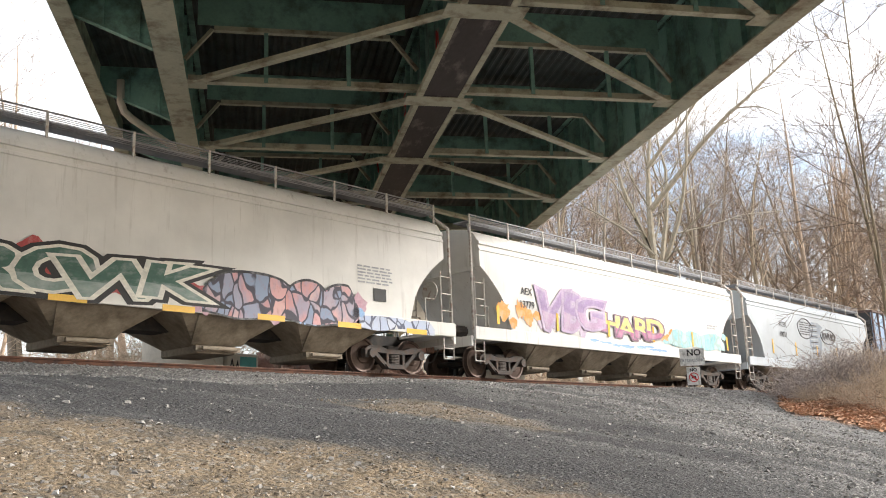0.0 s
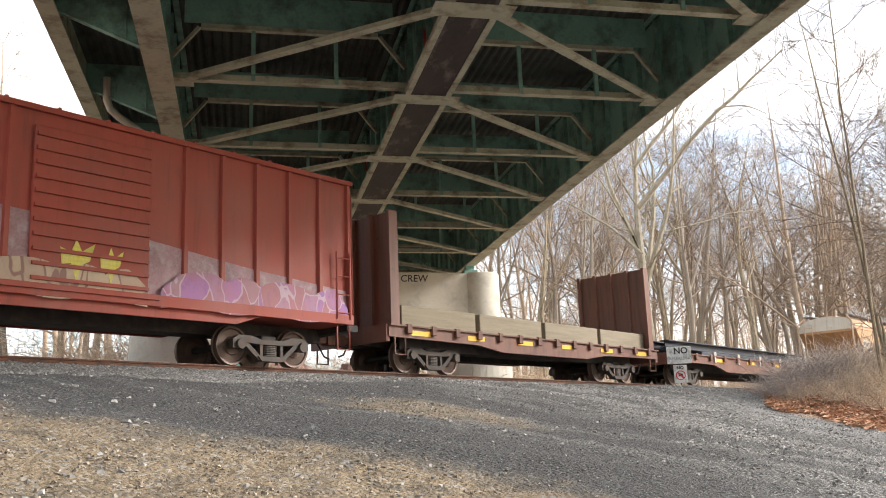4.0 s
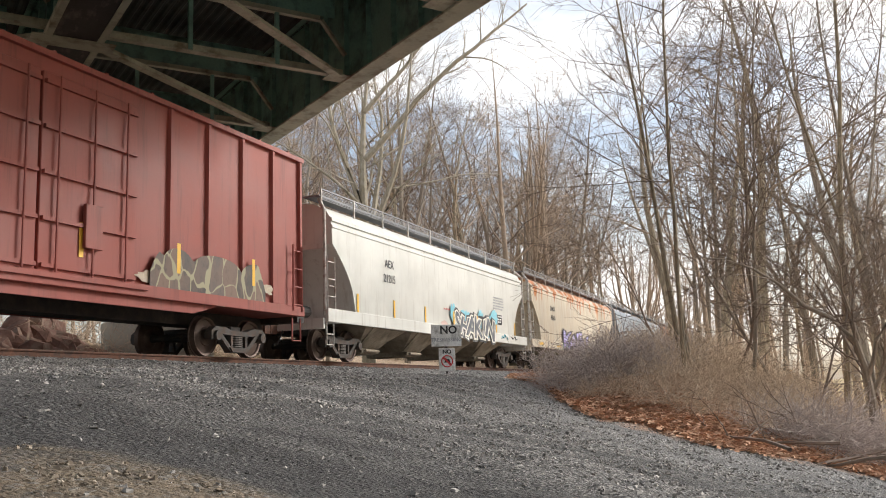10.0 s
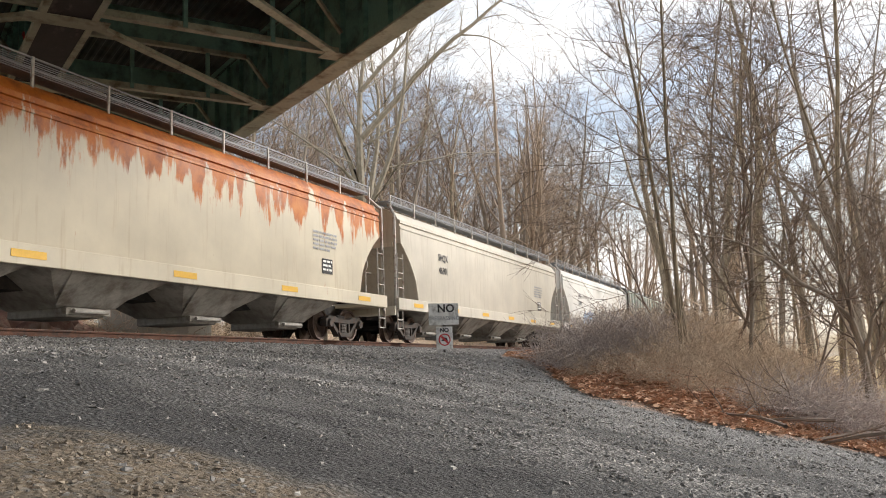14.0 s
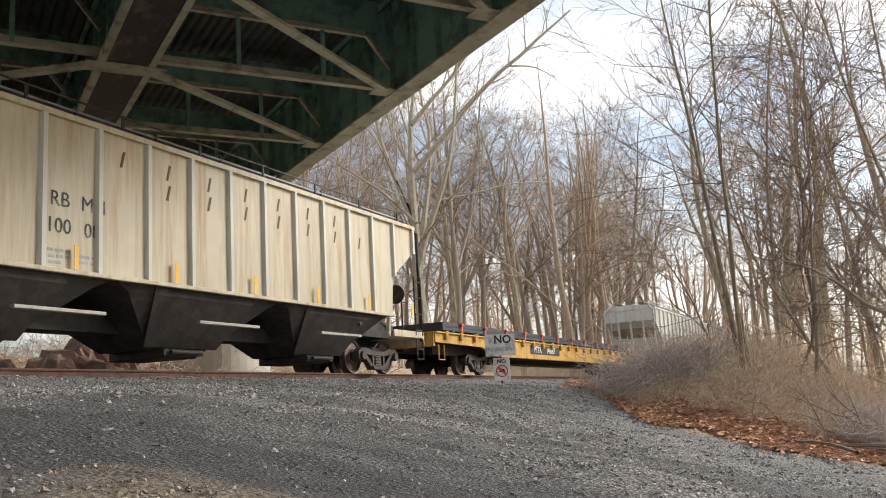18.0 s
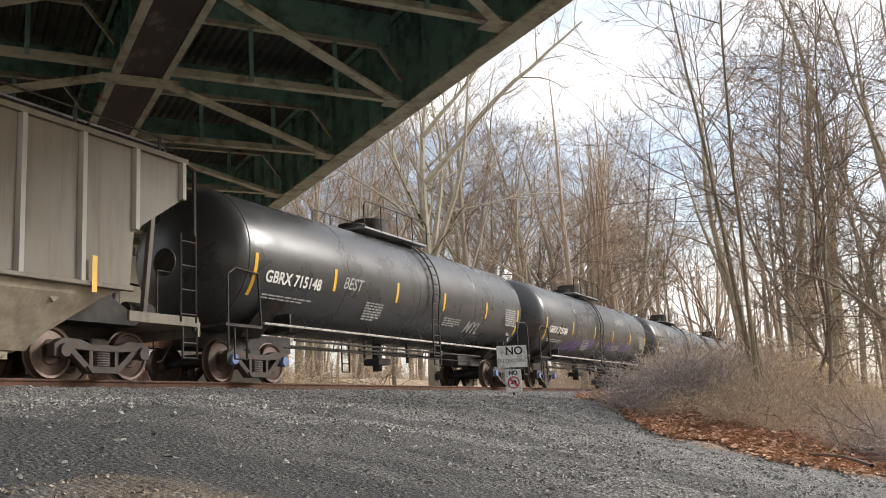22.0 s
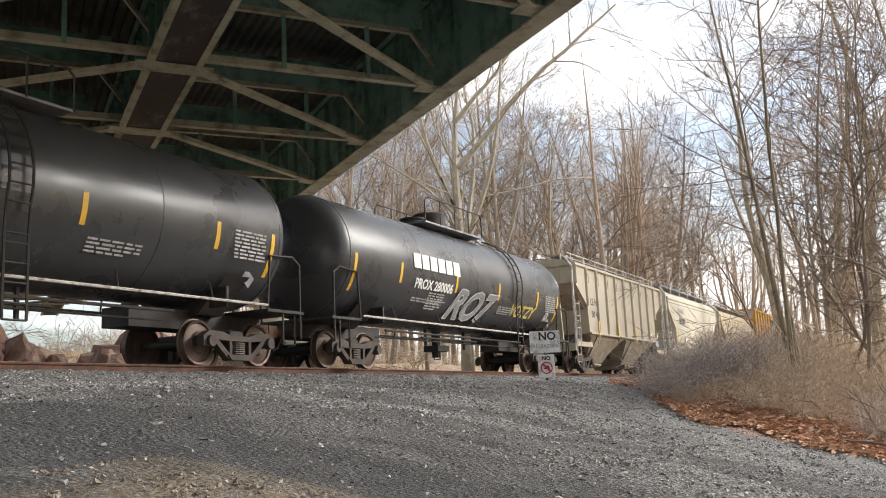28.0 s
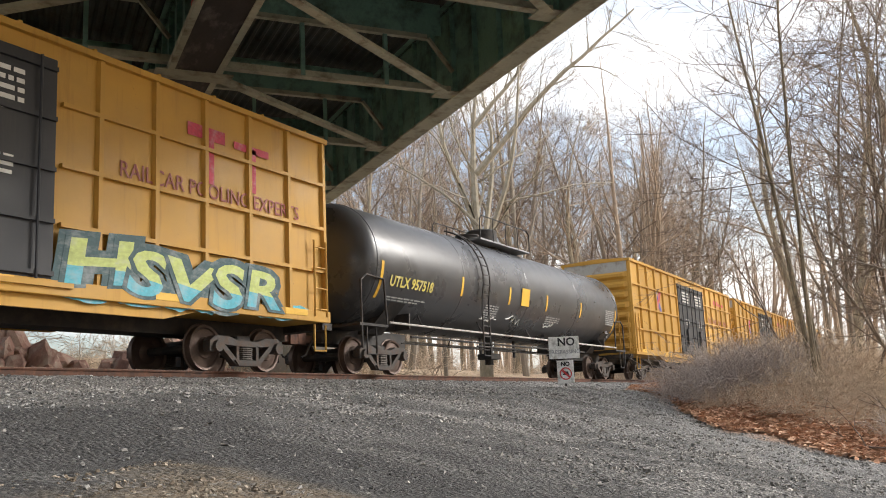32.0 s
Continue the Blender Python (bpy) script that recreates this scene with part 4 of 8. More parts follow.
for k in range(50):  # both edges of the cutting, far along the line
    near_side = k % 2
    x = rw.uniform(58, 215)
    placed.append(Vector((x, rw.uniform(6.5, 10.6) if near_side else rw.uniform(18.2, 22.0))))
# nobody could count these: one heap of far trees, each with trunk, limbs and twigs
stock = []
for k in range(4):
    t_, c_ = grow(60 + k, 17, 0.22, limbs=11, first=0.2, reach=0.32, branches=5, twigs=2, fork=k % 3, thick=2.0, spread=1.15, lift=0.03)
    t_.add(c_.v, c_.f)
    stock.append((np.array(t_.v), np.array(t_.f)))
FV, FF, o = [], [], 0
for k, p in enumerate(placed):
    tv, tf = stock[k % 4]
    a, s = rw.uniform(0, 6.28), rw.uniform(0.9, 1.45)
    ca, sa = math.cos(a) * s, math.sin(a) * s
    FV.append(np.stack([tv[:, 0] * ca - tv[:, 1] * sa + p.x, tv[:, 0] * sa + tv[:, 1] * ca + p.y, tv[:, 2] * s + gz(p.x, p.y)], -1))
    FF.append(tf + o)
    o += len(tv)
FV, FF = np.concatenate(FV), np.concatenate(FF)
fme = bpy.data.meshes.new("far_woods")
fme.vertices.add(len(FV))
fme.vertices.foreach_set("co", FV.ravel())
fme.loops.add(FF.size)
fme.loops.foreach_set("vertex_index", FF.ravel())
fme.polygons.add(len(FF))
fme.polygons.foreach_set("loop_start", np.arange(0, FF.size, 4))
fme.update(calc_edges=True)
fme.materials.append(TWIG_TAN)
tagged(new("far_woods", fme), "bare tan woods on the rise beyond the track", "woods", kind="stuff")
placed = []
tries = 0
while len(placed) < 48 and tries < 6000:
    tries += 1
    x, y = rw.uniform(46, 95), rw.uniform(-40, 9.0)
    p = Vector((x, y))
    if any((p - q).length < 2.5 for q in placed):
        continue
    placed.append(p)
    tan = rw.random() < 0.5
    tree(rw.choice("abcde"), x, y, rw.uniform(0, 360), rw.uniform(1.0, 1.4), "bare woodland tree past the bank", BARK_TAN if tan else BARK, TWIG_TAN if tan else TWIG, "woods past the bank")


def bramble(seed, count, spread, height):
    """Arching tangled canes springing from the ground."""
    rng = random.Random(seed)
    g = Geo()
    for _ in range(count):
        a, r = rng.uniform(0, 6.283), spread * rng.random() ** 0.6
        p = Vector((r * math.cos(a), r * math.sin(a), -0.05))
        d = Vector((rng.gauss(0, 0.6), rng.gauss(0, 0.6), rng.uniform(0.5, 1.3)))
        L = height * rng.uniform(0.7, 1.9)
        j = limb(g, rng, p, d, L, rng.uniform(0.006, 0.013), 6, 3, 0.16, -0.16, 0.5)
        for _ in range(3):
            q, e, s = along(j, rng.uniform(0.3, 1.0))
            limb(g, rng, q, side_way(rng, e, rng.uniform(0.4, 1.2)), L * rng.uniform(0.12, 0.35), 0.006, 3, 3, 0.2, -0.05, 0.5)
    return g


CANE = surface("grey_brown_canes", (0.52, 0.455, 0.42), 0.95, 0, 0.3, 4, 20, 0.1)
CANE_TAN = surface("tan_canes", (0.60, 0.48, 0.36), 0.95, 0, 0.3, 4, 20, 0.1)
BRUSH = [bramble(50 + k, 110, 1.6, 1.0).mesh("cane_tangle", CANE_TAN) for k in range(2)]
BUSH = [bramble(40 + k, 330 if k < 2 else 190, 1.4, 0.95).mesh("cane_tangle", CANE if k < 2 else CANE_TAN) for k in range(4)]
MOUND = ((21.5, 5.9, 0.55), (22.2, 5.4, 0.78), (22.5, 4.8, 0.85), (22.0, 4.2, 0.62), (23.4, 5.7, 0.80), (23.2, 4.3, 0.75), (24.0, 5.0, 0.75))
SPARSE = ((24.0, 4.3, 0.60), (22.6, 3.4, 0.50), (25.4, 4.8, 0.65), (22.0, 2.3, 0.50), (24.0, 2.6, 0.55), (26.2, 2.8, 0.65), (21.8, 0.9, 0.50), (25.0, 0.6, 0.60), (27.6, 5.2, 0.75), (29.5, 5.6, 0.80), (31.5, 6.8, 0.85), (34.5, 7.8, 0.9), (38.0, 8.8, 0.95), (43.0, 9.5, 1.0), (28.5, 1.5, 0.7), (31.5, 2.5, 0.8), (23.3, 5.0, 0.7), (24.8, 3.4, 0.8), (26.0, 5.6, 0.8), (27.0, 3.9, 0.85), (28.8, 3.4, 0.9), (23.0, 1.4, 0.6), (26.8, 1.2, 0.8), (24.2, -0.4, 0.7), (30.5, 4.4, 1.0), (33.5, 4.5, 1.0), (29.5, -0.6, 0.8), (34.0, 1.0, 1.0), (37.0, 5.5, 1.1), (22.3, 5.9, 0.45), (20.6, 3.3, 0.5), (21.2, 2.6, 0.55), (20.4, 2.2, 0.45), (22.0, 3.2, 0.7), (23.2, 3.7, 0.75), (22.8, 2.3, 0.7), (21.0, 1.5, 0.5), (24.6, 4.6, 0.8), (25.6, 3.6, 0.85), (26.4, 4.4, 0.85), (23.9, 1.7, 0.7), (25.4, 1.9, 0.8), (27.8, 2.6, 0.9), (27.6, 4.6, 0.9), (29.4, 4.6, 0.9), (30.0, 2.6, 0.9), (22.2, 1.5, 0.55), (19.4, 3.5, 0.40), (19.6, 2.7, 0.42), (19.3, 2.0, 0.38), (20.0, 4.2, 0.42), (20.4, 4.9, 0.38), (20.2, 3.0, 0.5), (20.3, 1.5, 0.45), (19.0, 2.9, 0.3), (21.0, 3.6, 0.55), (21.6, 2.0, 0.6), (20.9, 0.4, 0.5))
for k, (x, y, size) in enumerate(MOUND + SPARSE):
    thick = k < len(MOUND)
    b = thing("bramble_bush", "tangled grey leafless bramble mound on leaf litter" if thick else "sparse dry brush on leaf litter", "bush", Matrix.Translation((x, y, gz(x, y))) @ Matrix.Rotation(k * 2.1, 4, "Z") @ Matrix.Scale(size, 4), "brambles on the bank")
    part("cane_tangle", BUSH[k % 2 if thick else 2 + k % 2], CANE if thick else CANE_TAN, b)
# a band of brush along the far side of the track
rw = random.Random(9)
for k in range(70):
    x, y = rw.uniform(4, 110), rw.uniform(19.5, 34)
    b = thing("bramble_bush", "dry tan brush under the trees beyond the track", "bush", Matrix.Translation((x, y, gz(x, y))) @ Matrix.Rotation(k * 1.7, 4, "Z") @ Matrix.Scale(rw.uniform(0.9, 1.7), 4), "brush beyond the track")
    part("cane_tangle", BRUSH[k % 2], CANE_TAN, b)


def fallen_leaves(count, seed):
    rng = np.random.RandomState(seed)
    y = rng.uniform(-3.5, 10.5, count)
    x = litter_x(y) + 0.35 * np.sin(2.3 * y) + np.abs(rng.normal(0, 2.0, count)) - 0.35 * rng.rand(count) * (rng.rand(count) < 0.4) + (rng.rand(count) < 0.3) * rng.uniform(0, 8, count)
    size = rng.uniform(0.028, 0.07, count)[:, None, None]
    q = np.array([(-1, 0, 0), (0, -0.6, 0.3), (1.2, 0, 0.1), (0, 0.6, 0.35)])[None] * size
    a, e = rng.rand(count) * 6.28, rng.normal(0, 0.5, count)
    ca, sa, ce, se = (f(v)[:, None] for v in (a, e) for f in (np.cos, np.sin))
    y1, z1 = q[..., 1] * ce - q[..., 2] * se, q[..., 1] * se + q[..., 2] * ce
    X, Y = q[..., 0] * ca - y1 * sa + x[:, None], q[..., 0] * sa + y1 * ca + y[:, None]
    Z = z1 + (ground_height(x, y) + 0.02 + 0.05 * rng.rand(count))[:, None]
    V = np.stack([X, Y, Z], -1).reshape(-1, 3)
    F = (np.array([(0, 1, 2), (0, 2, 3)])[None] + 4 * np.arange(count)[:, None, None]).reshape(-1, 3)
    me = bpy.data.meshes.new("fallen_leaves")
    me.from_pydata(V.tolist(), [], F.tolist())
    me.materials.append(random_per_island("russet_leaves", (0.46, 0.235, 0.13), (0.88, 0.62, 0.44)))
    return tagged(new("fallen_leaves", me), "russet dead leaves lying along the gravel edge", "leaves", kind="stuff")


fallen_leaves(40000, 6)


# dead branches heaped at the gravel's edge
dead = random.Random(12)
for x, y, a, L in ((17.6, 1.7, 20, 3.2), (18.2, 0.9, 65, 2.6), (18.8, 0.2, -30, 3.0), (18.0, 1.4, 120, 2.2), (19.2, -0.8, 10, 3.4), (19.6, 0.9, 160, 2.4), (20.4, -1.6, 80, 3.0)):
    g = Geo()
    j = limb(g, dead, Vector((-L / 2, 0, 0.05)), Vector((1, 0, 0.10)), L, 0.035, 7, 5, 0.10, 0.0, 0.3)
    for _ in range(7):
        q, e, s = along(j, dead.uniform(0.2, 1.0))
        k2 = limb(g, dead, q, side_way(dead, e, dead.uniform(0.4, 1.0)), L * dead.uniform(0.15, 0.4), 0.014, 4, 4, 0.15, 0.03, 0.4)
        for _ in range(3):
            q2, e2, _r = along(k2, dead.uniform(0.3, 1.0))
            limb(g, dead, q2, side_way(dead, e2, dead.uniform(0.4, 1.0)), dead.uniform(0.2, 0.5), 0.007, 2, 3, 0.15, 0.0, 0.5)
    br_ = g.mesh("dead_branch", TWIG, True)
    ob = new("dead_branch", br_)
    ob.matrix_basis = Matrix.Translation((x, y, gz(x, y) + 0.05)) @ Matrix.Rotation(radians(a), 4, "Z")
    tagged(ob, "dead grey-brown branch lying in leaf litter", "branch", "dead branches at the gravel edge")
for k, (x, y, s) in enumerate(((19.7, 1.5, 0.55), (20.3, 0.9, 0.70), (19.9, 0.3, 0.60), (20.8, -0.3, 0.70), (21.3, 1.1, 0.65), (21.8, -0.9, 0.6))):
    b = thing("brush_pile", "heap of tangled grey dead brushwood on leaf litter", "brush", Matrix.Translation((x, y, gz(x, y))) @ Matrix.Rotation(k * 1.3, 4, "Z") @ Matrix.Diagonal((s * 1.2, s * 1.2, s * 1.0, 1)), "dead branches at the gravel edge")
    part("cane_tangle", BUSH[k % 2], CANE, b)


# ---- rolling stock ----
# In a car's own space x runs along the track, y across it (-y faces the camera), z = 0 is the rail top.
SPRING = surface("spring_steel", (0.10, 0.085, 0.075), 0.6, 0.4, 0.3)
CAP_BLUE = surface("faded_blue_cap", (0.13, 0.19, 0.36), 0.7, 0, 0.3)


def side_frame_geo():
    g = Geo()
    top = [(-1.08, 0.36), (-1.08, 0.56), (-0.92, 0.66), (-0.55, 0.66), (-0.30, 0.58), (0.30, 0.58), (0.55, 0.66), (0.92, 0.66), (1.08, 0.56), (1.08, 0.36), (0.80, 0.36), (0.74, 0.50), (0.30, 0.47), (-0.30, 0.47), (-0.74, 0.50), (-0.80, 0.36)]
    g.prism(top, -0.09, 0.09)
    for s in (-1, 1):
        g.prism([(s * 0.82, 0.50), (s * 0.66, 0.50), (s * 0.22, 0.13), (s * 0.36, 0.11)], -0.08, 0.08)
        g.prism([(s * 0.33, 0.50), (s * 0.25, 0.50), (s * 0.25, 0.18), (s * 0.33, 0.20)], -0.08, 0.08)
    g.prism([(-0.40, 0.20), (-0.30, 0.09), (0.30, 0.09), (0.40, 0.20)], -0.12, 0.12)
    return g


def wheel_geo():
    return Geo().lathe([(-0.06, 0.10), (-0.065, 0.20), (-0.04, 0.22), (-0.02, 0.37), (-0.055, 0.39), (-0.065, 0.435), (0.055, 0.445), (0.062, 0.475), (0.085, 0.475), (0.085, 0.40), (0.05, 0.38), (0.03, 0.22), (0.09, 0.12)], 28, "y")


def truck(car, x, cap=None, frame_mat=None):
    fm = frame_mat or STEEL
    t = part("truck", lambda: Geo().box(-0.22, 0.22, -1.0, 1.0, 0.42, 0.70, 0.03).tube((-0.89, -0.9, 0.455), (-0.89, 0.9, 0.455), 0.085, 10).tube((0.89, -0.9, 0.455), (0.89, 0.9, 0.455), 0.085, 10), BLACK, car, "two-axle steel truck", at=(x, 0, 0), key="truck_bolster")
    for s in (-1, 1):
        part("side_frame", side_frame_geo, fm, t, at=(0, s * 1.02, 0), key="side_frame" + fm.name)
        part("spring", lambda: [g.tube((0.09 * i, j, 0.2), (0.09 * i, j, 0.45), 0.04, 8) for g in [Geo()] for i in (-2, 0, 2) for j in (-0.07, 0.07)] and Geo().loft([[(0.19 * math.cos(a) * k, 0.10 * math.sin(a) * k, z) for a in [i * math.pi / 5 for i in range(10)]] for z, k in [(0.20 + 0.0208 * q, 1.0 if q % 2 else 0.86) for q in range(13)]]), SPRING, t, at=(0, s * 1.04, 0), key="spring")
        for w in (-0.89, 0.89):
            part("wheel", wheel_geo, WHEEL, t, at=Matrix.Translation((w, s * 0.755, 0.445)) @ Matrix.Rotation(0 if s < 0 else math.pi, 4, "Z"), smooth=True, key="wheel")
            part("bearing_cap", lambda: Geo().lathe([(-0.06, 0.05), (-0.06, 0.11), (0.03, 0.125), (0.06, 0.12)], 14, "y"), cap or STEEL, t, at=(w, s * 1.12 if s < 0 else 1.12, 0.455), key="bearing_cap" + (cap or STEEL).name)
    return t


def coupler(car, x, sgn):
    part("coupler", lambda: Geo().box(-0.55, 0.12, -0.07, 0.07, -0.09, 0.09, 0.01).prism([(0.1, -0.13), (0.34, -0.15), (0.42, -0.03), (0.34, 0.05), (0.42, 0.15), (0.1, 0.13)], -0.14, 0.14, "z"), RUSTY, car, "rusty knuckle coupler", at=Matrix.Translation((x - sgn * 0.4, 0, 0.85)) @ Matrix.Rotation(0 if sgn > 0 else math.pi, 4, "Z"), key="coupler")
    part("air_hose", lambda: Geo().path([(0, 0.3, 0.80), (0.12, 0.3, 0.62), (0.22, 0.28, 0.45), (0.36, 0.25, 0.40)], 0.025, 6), BLACK, car, at=Matrix.Translation((x - sgn * 0.3, 0, 0)) @ Matrix.Rotation(0 if sgn > 0 else math.pi, 4, "Z"), key="air_hose")


def ladder(car, x, y, z0, z1, material, along_x=True, width=0.42):
    n = max(2, int((z1 - z0) / 0.38))
    g = Geo()
    for s in (-0.5, 0.5):
        a = (s * width, 0) if along_x else (0, s * width)
        g.tube((a[0], a[1], z0), (a[0], a[1], z1), 0.026, 5)
    for k in range(n):
        z = z0 + 0.15 + (z1 - z0 - 0.3) * k / (n - 1)
        p, q = ((-width / 2, 0, z), (width / 2, 0, z)) if along_x else ((0, -width / 2, z), (0, width / 2, z))
        g.tube(p, q, 0.017, 5)
    return part("ladder", g, material, car, at=(x, y, 0), key=("ladder", z0, z1, along_x, material.name))


def grab(car, pts, material, r=0.022):
    return part("handrail", Geo().path(pts, r, 6), material, car)


def reflector(car, x, y, z, w, h, material=None):
    return part("reflector", lambda: Geo().box(-w / 2, w / 2, -0.006, 0, -h / 2, h / 2), material or YELLOW, car, at=(x, y, z), key=("reflector", w, h, (material or YELLOW).name))


def words(car, s, x, z, size, y, material, bold=0.004, wide=1.0, name="lettering", shear=0.0):
    return part(name, text_mesh(s, size, bold, shear, 0.002, material), material, car, at=Matrix.Translation((x, y, z)) @ Matrix.Diagonal((wide, 1, 1, 1)))


def small_print(car, x, z, w, rows, y, material, step=0.075):
    """Print too small to read, as bars."""
    rng = random.Random(int(x * 37 + z * 91 + w * 13))
    g = Geo()
    for k in range(rows):
        a = -w / 2
        while a < w / 2 - 0.05:
            b = min(w / 2, a + rng.uniform(0.08, 0.30))
            if k < rows - 1 or a < w * 0.2:
                g.box(a, b, -0.003, 0, -k * step, -k * step + step * 0.5)
            a = b + 0.05
    return part("small_print", g, material, car, at=(x, y, z))


GRAFFITI = {}


def spray(rgb_, name):
    if name not in GRAFFITI:
        GRAFFITI[name] = surface("spray_" + name, rgb_, 0.65, 0, 0.3, 2.2, 18, 0.03, tuple(0.45 * v_ + 0.27 for v_ in rgb_), 0.30)
    return GRAFFITI[name]


PURPLE, PINK, CYAN = spray((0.22, 0.13, 0.42), "purple"), spray((0.60, 0.25, 0.38), "pink"), spray((0.10, 0.42, 0.52), "cyan")
ORANGE = spray((0.75, 0.33, 0.08), "orange")
LILAC, SKY = spray((0.42, 0.38, 0.72), "lilac"), spray((0.28, 0.45, 0.70), "sky_blue")
GOLD, CREAM, BLUE = spray((0.68, 0.56, 0.12), "gold"), spray((0.72, 0.70, 0.62), "cream"), spray((0.10, 0.13, 0.42), "blue")
GREY, CHARCOAL = spray((0.34, 0.35, 0.37), "grey"), spray((0.035, 0.035, 0.04), "charcoal")


HALVES = {}


def lower_half(me, material):
    """The foot of a letter, cut off below its middle, for a second colour."""
    k = (me.name, material.name)
    if k not in HALVES:
        bm = bmesh.new()
        bm.from_mesh(me)
        bmesh.ops.bisect_plane(bm, geom=bm.verts[:] + bm.edges[:] + bm.faces[:], plane_co=(0, 0, -0.06), plane_no=(0.12, 0, 1), clear_outer=True)
        out = bpy.data.meshes.new("letter_base")
        bm.to_mesh(out)
        bm.free()
        out.materials.clear()
        out.materials.append(material)
        HALVES[k] = out
    return HALVES[k]


def piece(car, s, x0, x1, z0, z1, y, fill, line, backing=None, shear=0.12, seed=1, second=None, wild=True):
    """A sprayed piece: fat letters with an outline and a halo, set a little askew; second: a colour for the letters' feet; wild: swollen, swinging letters."""
    rng = random.Random(seed)
    n = len(s)
    pitch, size = (x1 - x0) / n, (z1 - z0) / 0.86
    wide = pitch / (size * 0.60)
    for k, ch in enumerate(s):
        t = (k + 0.5) / n
        w = 1 + (seed * 7 + k * 3) % 9 if wild else 0
        m = Matrix.Translation((x0 + (x1 - x0) * t, y, (z0 + z1) / 2 + rng.uniform(-0.07, 0.07) * size)) @ Matrix.Rotation(rng.uniform(-0.11, 0.11), 4, "Y") @ Matrix.Diagonal((wide * rng.uniform(0.95, 1.2), 1, rng.uniform(0.9, 1.12), 1))
        if backing:
            part("letter_halo", text_mesh(ch, size, size * 0.15, shear, 0.001, backing, w), backing, car, at=Matrix.Translation((0, -0.0005 * (k % 2), 0)) @ m)
        part("letter_outline", text_mesh(ch, size, size * 0.085, shear, 0.002, line, w), line, car, at=Matrix.Translation((0, -0.004 - 0.005 * k, 0)) @ m)
        part("letter_fill", text_mesh(ch, size, size * 0.030, shear, 0.002, fill, w), fill, car, at=Matrix.Translation((0, -0.0062 - 0.005 * k, 0)) @ m)
        if second:
            part("letter_base", lower_half(text_mesh(ch, size, size * 0.030, shear, 0.002, fill, w), second), second, car, at=Matrix.Translation((0, -0.0082 - 0.005 * k, 0)) @ m)


def haze(car, x0, x1, z0, z1, y, material, seed=1, n=9):
    """Ragged fields of sprayed colour under a piece."""
    rng = random.Random(seed)
    for k in range(n):
        cx, cz = x0 + (x1 - x0) * (k + rng.random()) / n, rng.uniform(z0, z1)
        rx, rz = (x1 - x0) / n * rng.uniform(0.5, 0.95), (z1 - z0) * rng.uniform(0.18, 0.4)
        ring = [(rx * rng.uniform(0.7, 1.2) * math.cos(a), rz * rng.uniform(0.6, 1.25) * math.sin(a)) for a in [i * math.pi / 9 for i in range(18)]]
        part("sprayed_field", Geo().prism(ring, -0.0006, 0.0), material, car, at=(cx, y - 0.0004 * k, min(max(cz, z0 + rz * 0.6), z1)))


def wild_paint(name, fills, line, cell=1.9, edge=0.055, seed=0.0):
    """Interlocking sprayed shapes with outlines, too tangled to read."""
    if name in MATS:
        return MATS[name]
    m, n, l, b = shader(name, 0.65)
    v = coords(n, l, (1.0, 0.0, 0.62))
    shift = n.new("ShaderNodeVectorMath")
    shift.inputs[1].default_value = (seed * 3.7, seed * 1.3, seed * 2.1)
    l.new(v, shift.inputs[0])
    v = shift.outputs["Vector"]
    warp = n.new("ShaderNodeTexNoise")
    warp.inputs["Scale"].default_value, warp.inputs["Detail"].default_value = 1.6, 1.5
    l.new(v, warp.inputs["Vector"])
    off, add = n.new("ShaderNodeVectorMath"), n.new("ShaderNodeVectorMath")
    off.operation = "SCALE"
    off.inputs["Scale"].default_value = 0.75
    l.new(warp.outputs["Color"], off.inputs[0])
    l.new(v, add.inputs[0])
    l.new(off.outputs["Vector"], add.inputs[1])
    cells, rims = n.new("ShaderNodeTexVoronoi"), n.new("ShaderNodeTexVoronoi")
    rims.feature = "DISTANCE_TO_EDGE"
    for t in (cells, rims):
        t.inputs["Scale"].default_value = cell
        l.new(add.outputs["Vector"], t.inputs["Vector"])
    pick = n.new("ShaderNodeSeparateColor")
    l.new(cells.outputs["Color"], pick.inputs["Color"])
    stops = [(k / max(1, len(fills)), f) for k, f in enumerate(fills)]
    c = ramp(n, l, pick.outputs["Red"], stops)
    c = blend(n, l, ramp(n, l, tex_noise(n, l, v, 2.2, 5, 0.6), [(0.42, 0.0), (0.62, 0.7)]), c, fills[-1])
    c = blend(n, l, ramp(n, l, tex_noise(n, l, v, 9.0, 5, 0.7), [(0.52, 0.0), (0.72, 0.5)]), c, scaled(fills[0], 0.6))
    uneven = n.new("ShaderNodeMath")
    uneven.operation = "MULTIPLY_ADD"
    l.new(tex_noise(n, l, v, 3.1, 3, 0.6), uneven.inputs[0])
    uneven.inputs[1].default_value = edge * 4.0
    l.new(rims.outputs["Distance"], uneven.inputs[2])
    c = blend(n, l, ramp(n, l, uneven.outputs["Value"], [(edge * 2.9, 1.0), (edge * 3.6, 0.0)]), c, line)
    l.new(c, b.inputs["Base Color"])
    MATS[name] = m
    return m


